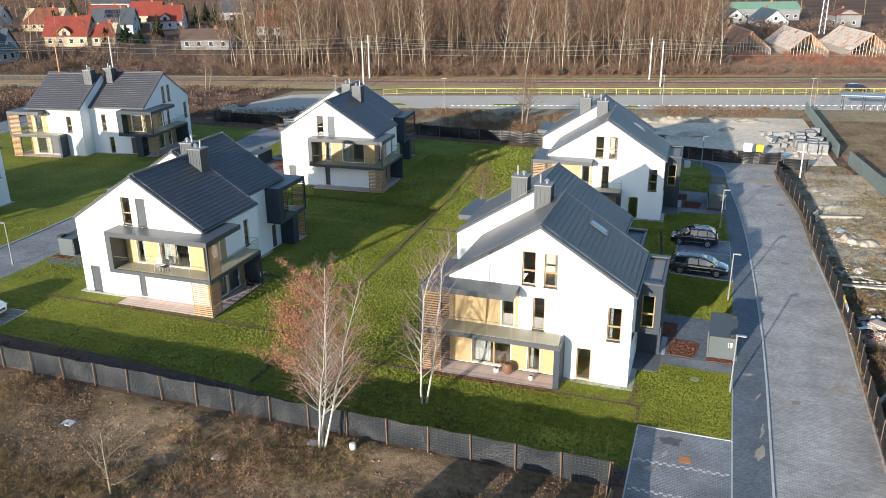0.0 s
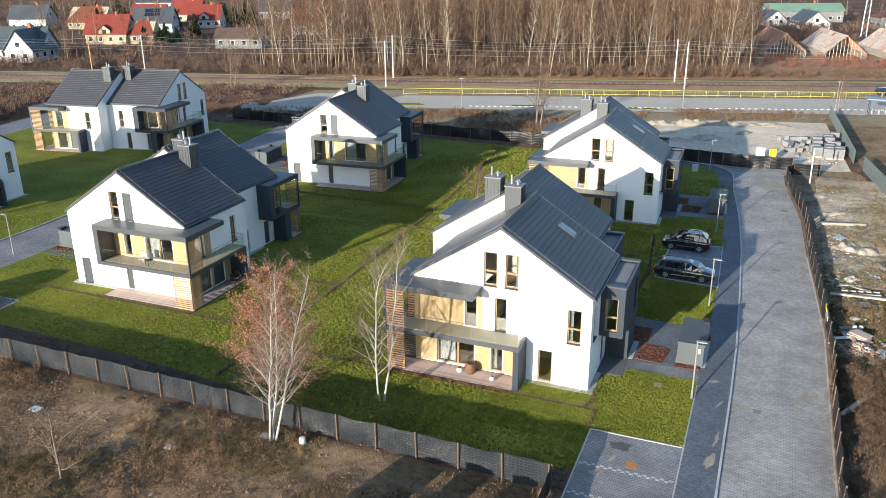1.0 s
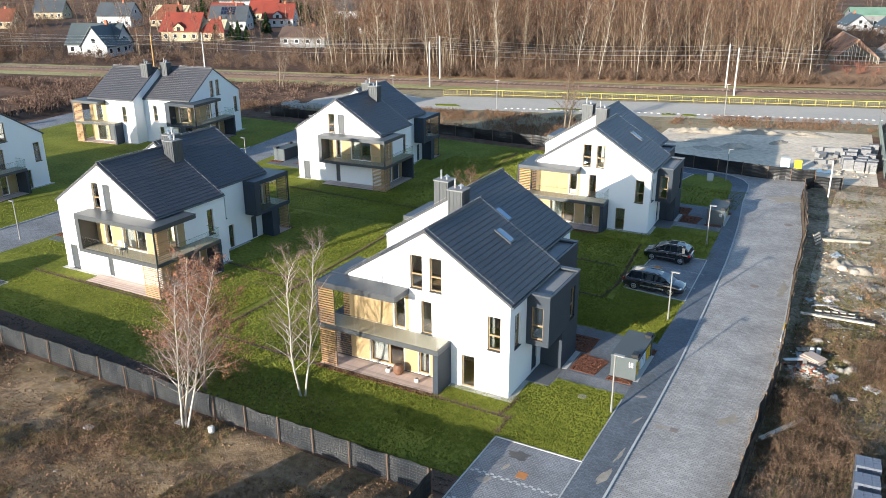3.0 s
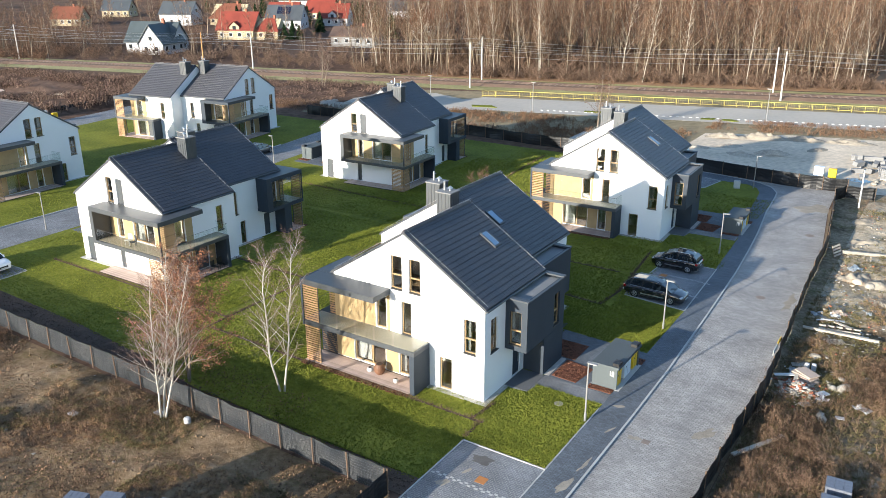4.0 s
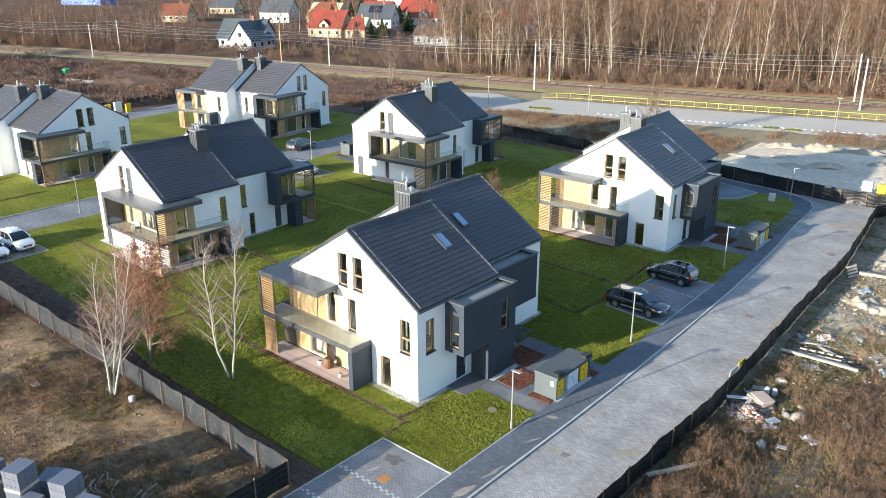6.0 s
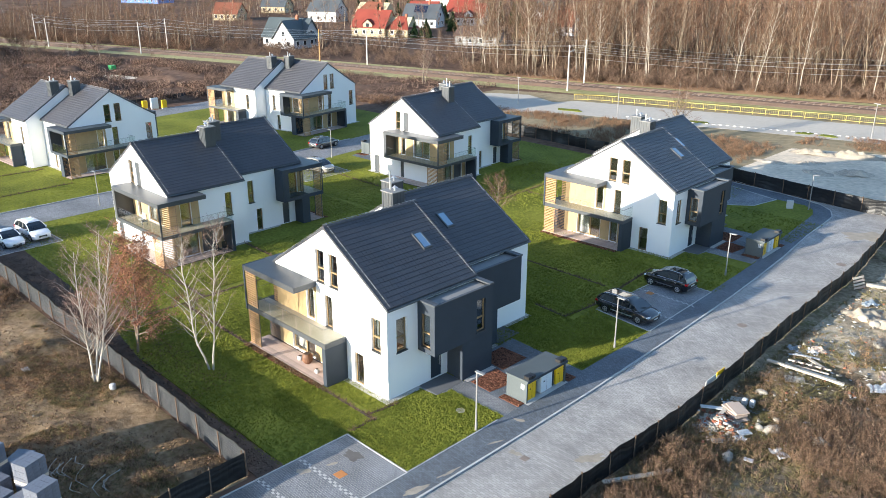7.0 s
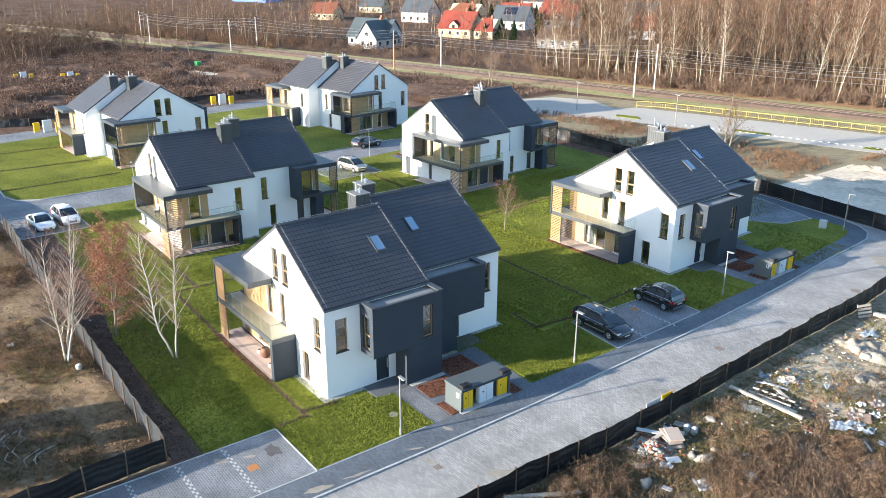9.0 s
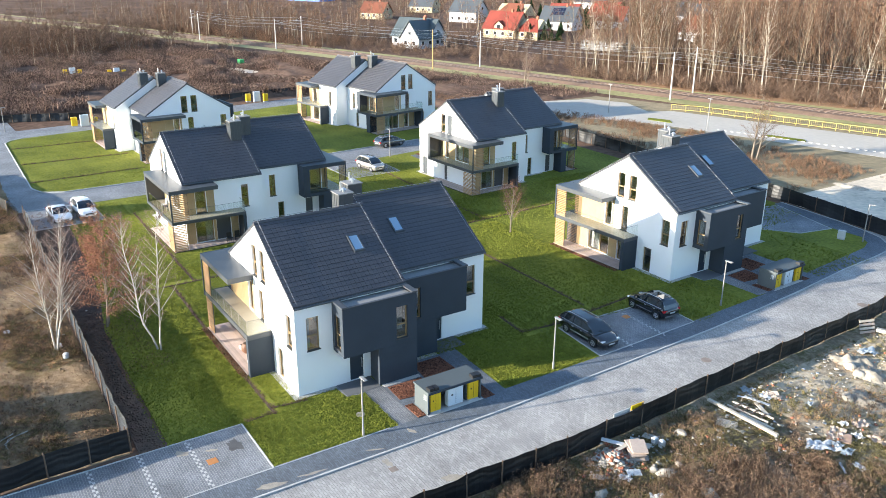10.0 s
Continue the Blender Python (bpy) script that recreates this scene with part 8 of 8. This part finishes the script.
def crumpled(x, y, w, m, label, seed):
    """A crumpled sheet of foil or cloth on the ground."""
    r = random.Random(seed)
    n = 9
    vs, fs = [], []
    for i in range(n + 1):
        for j in range(n + 1):
            u, v = i / n - 0.5, j / n - 0.5
            vs.append((u * w * (1 + 0.25 * noise.noise((u * 3, v * 3, seed))), v * w * 0.7 * (1 + 0.3 * noise.noise((u * 3, v * 3, seed + 5))), 0.10 + 0.22 * noise.noise((u * 4 + seed, v * 4, 1.5)) + r.uniform(0, 0.05)))
    for i in range(n):
        for j in range(n):
            a = i * (n + 1) + j
            fs.append((a, a + 1, a + n + 2, a + n + 1))
    o = solid("foil_sheet", soup(vs, fs), m, label, "sheet", "foil sheets")
    o.matrix_basis = pose(x, y, 0.03 + lie(x, y), 0, 0, r.uniform(0, 360)) @ Matrix.Scale(0.85, 4)


M_BFOIL = mat("pale_blue_foil", (0.29, 0.325, 0.345), 0.35, var=0.15)
M_BEIGE = mat("beige_cardboard", (0.42, 0.33, 0.27), 0.85, var=0.2)
for i, (x, y, w, m, lab) in enumerate(((17.6, 67.2, 1.5, M_WPLAS, "crumpled white foil on dry grass"), (18.6, 67.6, 0.9, M_BFOIL, "crumpled pale blue foil on dry grass"), (18.9, 70.2, 1.2, M_BEIGE, "beige board lying on dry grass"), (18.0, 69.6, 0.8, M_WPLAS, "crumpled white foil on dry grass"), (12.3, 80.2, 1.5, M_BFOIL, "grey-blue foil over planks"), (11.2, 68.6, 1.0, M_BFOIL, "pale blue foil beside planks"), (12.6, 69.2, 1.1, M_BEIGE, "beige cardboard beside planks"), (15.9, 55.5, 1.2, M_WPLAS, "grey-white cloth lying in weeds"), (20.3, 63.7, 1.0, M_BEIGE, "beige board lying on dry grass"), (19.8, 66.8, 0.8, M_WPLAS, "crumpled white foil on dry grass"), (17.1, 66.6, 1.1, M_WPLAS, "crumpled white foil on dry grass"), (17.9, 67.8, 0.8, M_BFOIL, "crumpled pale blue foil on dry grass"), (17.2, 68.8, 1.4, M_BEIGE, "beige board lying on dry grass"), (17.4, 70.8, 1.2, M_BEIGE, "beige board lying on dry grass"), (16.9, 69.9, 0.6, M_WPLAS, "crumpled white foil on dry grass"), (20.4, 64.4, 0.9, M_BEIGE, "beige cardboard in the weeds"), (13.7, 55.4, 0.8, M_WPLAS, "white foam sheet beside the rubble"), (11.6, 58.2, 1.1, M_BFOIL, "grey-blue sheet beside the rubble"), (14.5, 70.2, 0.6, M_BFOIL, "pale blue foil in the weeds"), (12.4, 68.8, 0.9, M_WPLAS, "white foil beside planks"))):
    crumpled(x, y, w, m, lab, i + 3)
bm = bx(-0.6, 0.6, -0.05, 0.05, 0, 1.1)
lf = thing("leaning_frame", "broken timber pallet leaning by the black fence", "pallet")
for i in range(4):
    part("slat", bx(-0.65, 0.65, -0.02, 0.02, 0.05 + i * 0.27, 0.22 + i * 0.27), M_TIMB if i % 2 else M_BEIGE, lf)
for sx in (-0.6, 0.5):
    part("bearer", bx(sx, sx + 0.1, 0.021, 0.1, 0, 1.1), M_POST, lf)
bm.free()
lf.matrix_basis = pose(10.6, 83.2, 0.03, -20, 0, 70)
plank(12.8, 84.6, 20, 4.2, 0.3, 0.25, 0.05, M_STONE, "grey concrete beam on the waste ground", 2, "concrete_beam")


def stack(x, y, a, n, label, blocks):
    """A pallet of paving blocks in layers."""
    o = thing("paving_stack", label, "pallet", "paving stacks")
    part("pallet_base", bx(-0.6, 0.6, -0.5, 0.5, -0.05, 0.12), M_TIMB, o)
    me = finish(bx(-0.19, 0.19, -0.12, 0.12, 0, 0.192))
    for k in range(n):
        for i in range(3):
            for j in range(4):
                part("paving_block", me, blocks, o, loc=(-0.39 + 0.39 * i + (k % 2) * 0.01, -0.375 + 0.25 * j, 0.12 + 0.2 * k))
    o.matrix_basis = pose(x, y, -0.03, 0, 0, a)
    return o


s0 = stack(-14.5, 23.2, 108, 5, "pallet of grey paving blocks on the waste ground", M_PAVST)
s1 = stack(12.5, 114.6, 0, 6, "pallet of grey concrete blocks on the sandy lot", mat("grey_block_stack", (0.20, 0.20, 0.205), 0.9, var=0.2, rnd=0.3))
for x, y, a in ((13.8, 114.8, 5), (12.6, 116.2, 0), (13.9, 116.3, 2), (11.2, 115.2, 8), (12.7, 117.8, 4), (10.9, 117.0, 12), (12.9, 122.4, 3), (11.4, 122.0, -6), (12.8, 124.0, 2), (11.3, 119.6, 9), (13.6, 119.4, -4), (13.7, 126.0, 5)):
    copy_thing(s1, pose(x, y, -0.03, 0, 0, a))
for x, y, a in ((-13.1, 23.6, 112), (-11.7, 24.5, 111), (-11.6, 25.85, 125), (-9.1, 25.6, 113), (-10.4, 24.2, 109), (-8.0, 24.85, 106), (-6.6, 25.3, 112), (-9.0, 23.9, 110), (-7.4, 23.6, 114), (15.9, 44.0, 5), (16.0, 42.4, 5), (15.9, 45.6, 5)):
    copy_thing(s0, pose(x, y, -0.03, 0, 0, a))
for x, y, a in ((-13.1, 23.6, 110), (-11.7, 24.5, 113), (-9.1, 25.6, 111), (-6.6, 25.3, 109)):
    copy_thing(s0, pose(x, y, 1.14, 0, 0, a))
rb = random.Random(31)
for _ in range(11):
    x, y, a, L = rb.uniform(-10.8, -7.2), rb.uniform(26.6, 28.6), rb.uniform(-0.9, 0.6), rb.uniform(0.5, 1.1)
    pts = [(x + L * u * math.cos(a + 0.5 * u), y + L * u * math.sin(a + 0.5 * u), max(0.0, hump(x, y, *SOUTH)) + 0.1 + 0.06 * math.sin(5 * u)) for u in (-1, -0.4, 0.2, 1)]
    solid("fallen_branch", tube(bmesh.new(), pts, [0.03, 0.025, 0.02, 0.008], 5), M_BIRCH, "thin pale branch lying on bare ground", "branch", "fallen branches")


def mound(x, y, rx, ry, h, a, m, label, seed):
    """A rough heap of earth: an uneven dome that runs out into the ground."""
    vs, fs, n, k = [(0, 0, 0)], [], 30, 14
    for i in range(1, k + 1):
        for j in range(n):
            w, r = 2 * math.pi * j / n, i / k
            q = Vector((math.cos(w) * rx * r, math.sin(w) * ry * r, 0)) * (1 + 0.25 * noise.noise((math.cos(w) * 1.5, math.sin(w) * 1.5, seed)))
            vs.append((q.x, q.y, 0))
    vs = [(u, v, -0.1 + h * max(0.0, 1 - ((u / rx) ** 2 + (v / ry) ** 2)) * (0.75 + 0.7 * noise.noise((u * 0.9 + seed, v * 0.9, 2)) + 0.35 * noise.noise((u * 2.6, v * 2.6 + seed, 5)))) for u, v, _ in vs]
    fs += [(0, 1 + j, 1 + (j + 1) % n) for j in range(n)]
    fs += [(1 + i * n + j, 1 + (i + 1) * n + j, 1 + (i + 1) * n + (j + 1) % n, 1 + i * n + (j + 1) % n) for i in range(k - 1) for j in range(n)]
    o = solid("earth_mound", soup(vs, fs), m, label, "earth heap", "earth mounds")
    o.matrix_basis = pose(x, y, 0, 0, 0, a)
    finish_smooth(o)


M_SPOIL = mat("pale_excavated_earth", (0.31, 0.27, 0.215), 0.95, var=0.3, big=0.5, small=4, bump=1.0, bscale=6, spec=0.1)
M_GREYS = mat("grey_clayey_spoil", (0.43, 0.37, 0.295), 0.95, var=0.35, big=0.5, small=4, bump=1.0, bscale=6, spec=0.1)
for x, y, rx, ry, h, a, m, lab in (
        (-11.5, 129.5, 3.4, 1.3, 0.9, 14, M_SPOIL, "long pale bank of excavated earth"), (-6.5, 131.4, 3.6, 1.4, 1.1, 16, M_SPOIL, "long pale bank of excavated earth"),
        (-1.2, 133.2, 3.2, 1.2, 0.8, 14, M_SPOIL, "long pale bank of excavated earth"), (4.6, 134.6, 4.0, 1.2, 0.7, 12, M_SPOIL, "long pale bank of excavated earth"),
        (-3.4, 122.0, 2.6, 1.9, 0.7, 30, M_GREYS, "rough grey heap of spoil on the lot"), (-6.8, 119.4, 2.4, 1.6, 0.35, -10, M_GREYS, "rough grey heap of spoil on the lot"),
        (-9.8, 123.6, 2.8, 1.4, 0.3, 40, M_GREYS, "low grey heap of spoil on the lot"), (-13.6, 121.0, 2.6, 1.2, 0.3, 0, M_GREYS, "low grey heap of spoil on the lot"),
        (1.6, 127.5, 2.2, 1.0, 0.35, 60, M_SPOIL, "low pale heap of spoil on the lot"),
        (12.4, 78.0, 1.8, 1.0, 0.7, 30, M_SPOIL, "pale sandy heap among dry weeds"), (14.2, 77.4, 1.6, 1.1, 0.55, -20, M_SPOIL, "pale sandy heap among dry weeds"),
        (15.9, 74.0, 2.4, 1.3, 0.45, 10, M_SPOIL, "low sandy heap among dry weeds"), (13.4, 73.4, 1.6, 0.8, 0.35, 50, M_SPOIL, "low sandy heap among dry weeds"),
        (17.8, 79.6, 2.6, 1.6, 0.6, 0, M_SPOIL, "low sandy heap among dry weeds"), (12.2, 88.5, 1.8, 1.0, 0.5, 20, M_SPOIL, "low sandy heap beside the fence"),
        (11.3, 95.5, 1.8, 1.1, 0.5, 70, M_SPOIL, "low sandy heap beside the fence")):
    mound(x, y, rx, ry, h, a, m, lab, int(abs(x * 7 + y)) % 50)
M_WATER = mat("still_muddy_water", (0.05, 0.06, 0.07), 0.03, var=0.1, spec=0.8)
for x, y, r in ((8.6, 113.0, 1.3), (14.0, 98.7, 1.1)):
    k = [(x + r * (1 + 0.35 * noise.noise((i * 0.9, x, 3))) * math.cos(i * 0.393), y + 0.75 * r * (1 + 0.35 * noise.noise((i * 0.9, y, 9))) * math.sin(i * 0.393)) for i in range(16)]
    flat("puddle", k, -0.012 if y < 105 else -0.03, M_WATER, "shallow puddle of rainwater on bare ground", "puddle")
M_BLOCK = mat("grey_concrete_block", (0.21, 0.21, 0.21), 0.9, var=0.2, big=1.5, small=12, rnd=0.3)
bme = finish(bx(-0.6, 0.6, -0.3, 0.3, 0, 0.5))
for i in range(34):
    o = solid("concrete_block", bme, M_BLOCK, "loose grey concrete block lying on the sandy lot", "block", "loose concrete blocks")
    x, y = rg.gauss(9.6, 1.5), rg.gauss(121.5, 3.6)
    o.matrix_basis = pose(x, y, -0.08 + (0.4 if i % 5 == 0 else 0), rg.uniform(-14, 14), rg.uniform(-14, 14), rg.uniform(0, 180)) @ Matrix.Scale(rg.uniform(0.7, 1.2), 4)
bm = bmesh.new()
for _ in range(16):
    lump(bm, rg.gauss(-79, 2), rg.gauss(119.5, 1.2), 0.2, rg.uniform(0.5, 1.1), rg, 0.6)
solid("rubble_heap", bm, M_STONE, "heap of pale rubble behind the fence", "rubble", kind="stuff")

# garden things on terraces
# rows of pale blocks that mark the parking bays
M_PALEB = mat("pale_marking_block", (0.42, 0.42, 0.41), 0.8, var=0.2)
for (x0, y0), (x1, y1) in (((-2.2, 36.9), (2.4, 36.9)), ((-2.2, 34.3), (2.4, 34.3)), ((-2.2, 31.7), (2.4, 31.7)), ((-1.7, 67.4), (2.7, 67.1)), ((-1.7, 70.6), (2.7, 70.4))):
    bm = bmesh.new()
    for i, (x, y) in enumerate(along([(x0, y0), (x1, y1)], 0.22)):
        w = 0.07 if i % 2 else -0.07
        box(bm, x - 0.1, x + 0.1, y + w - 0.06, y + w + 0.06, 0.0, 0.022)
    solid("bay_marking", bm, M_PALEB, "broken line of pale paving blocks", "marking", kind="structure")
M_CLAY = mat("terracotta", (0.16, 0.075, 0.04), 0.6, var=0.2)


def pot(x, y, z, r, h, m, label):
    o = thing("plant_pot", label, "pot", "pots")
    part("pot", tube(bmesh.new(), [(0, 0, 0), (0, 0, h * 0.3), (0, 0, h * 0.7), (0, 0, h)], [r * 0.6, r, r, r * 0.65], 16), m, o)
    part("soil", tube(bmesh.new(), [(0, 0, h - 0.02), (0, 0, h + 0.005)], r * 0.6, 12), M_SOIL, o)
    o.location = (x, y, z)


# A brown bag and small items on the terrace, built as pots.
pot(-10.9, 43.6, 0.09, 0.36, 0.7, M_CLAY, "round brown bag on the terrace, built as a pot")
pot(-11.6, 43.5, 0.09, 0.2, 0.3, M_WPLAS, "small white pot on the terrace")
pot(-9.3, 43.2, 0.09, 0.16, 0.3, M_WPLAS, "small white pot on the terrace")


def garden_chair(x, y, z, a, m, label):
    o = thing("garden_chair", label, "chair", "garden chairs")
    part("seat", bx(-0.24, 0.24, -0.24, 0.24, 0.42, 0.46), m, o)
    part("backrest", bx(-0.24, 0.24, 0.22, 0.26, 0.46, 0.95), m, o)
    for sx in (-0.21, 0.21):
        for sy in (-0.21, 0.21):
            part("leg", tube(bmesh.new(), [(sx, sy, 0), (sx, sy, 0.43)], 0.02, 6), m, o)
    o.matrix_basis = pose(x, y, z, 0, 0, a)


garden_chair(-38.6, 45.6, 2.97, 10, M_WPLAS, "white chair on the balcony")
garden_chair(-37.9, 45.5, 2.97, -20, M_DARK, "dark chair on the balcony")
garden_chair(-33.9, 51.0, 0.09, 80, M_BLACK, "black chair under the balcony")
garden_chair(-33.8, 50.2, 0.09, 95, M_BLACK, "black chair under the balcony")
garden_chair(-88.5, 50.5, 2.97, 40, M_SLAT, "brown wooden chair on the balcony")

for x, y, r in ((-182, 66.7, 3.2), (-178.6, 72.1, 2.6)):
    bm = bmesh.new()
    for _ in range(14):
        lump(bm, rg.gauss(x, r * 0.35), rg.gauss(y, r * 0.35), 0.2, rg.uniform(0.4, 0.5) * r, rg, 0.55)
    solid("gravel_heap", bm, M_BALL, "heap of grey-brown gravel in the field", "gravel heap", "gravel heaps")
flat("dirt_track", [(-170, 88), (-150, 92.5), (-134, 99), (-118, 103), (-118, 107), (-135, 103), (-151, 96), (-171, 91)], 0.3, M_SAND, "pale dirt track through the field", "ground")
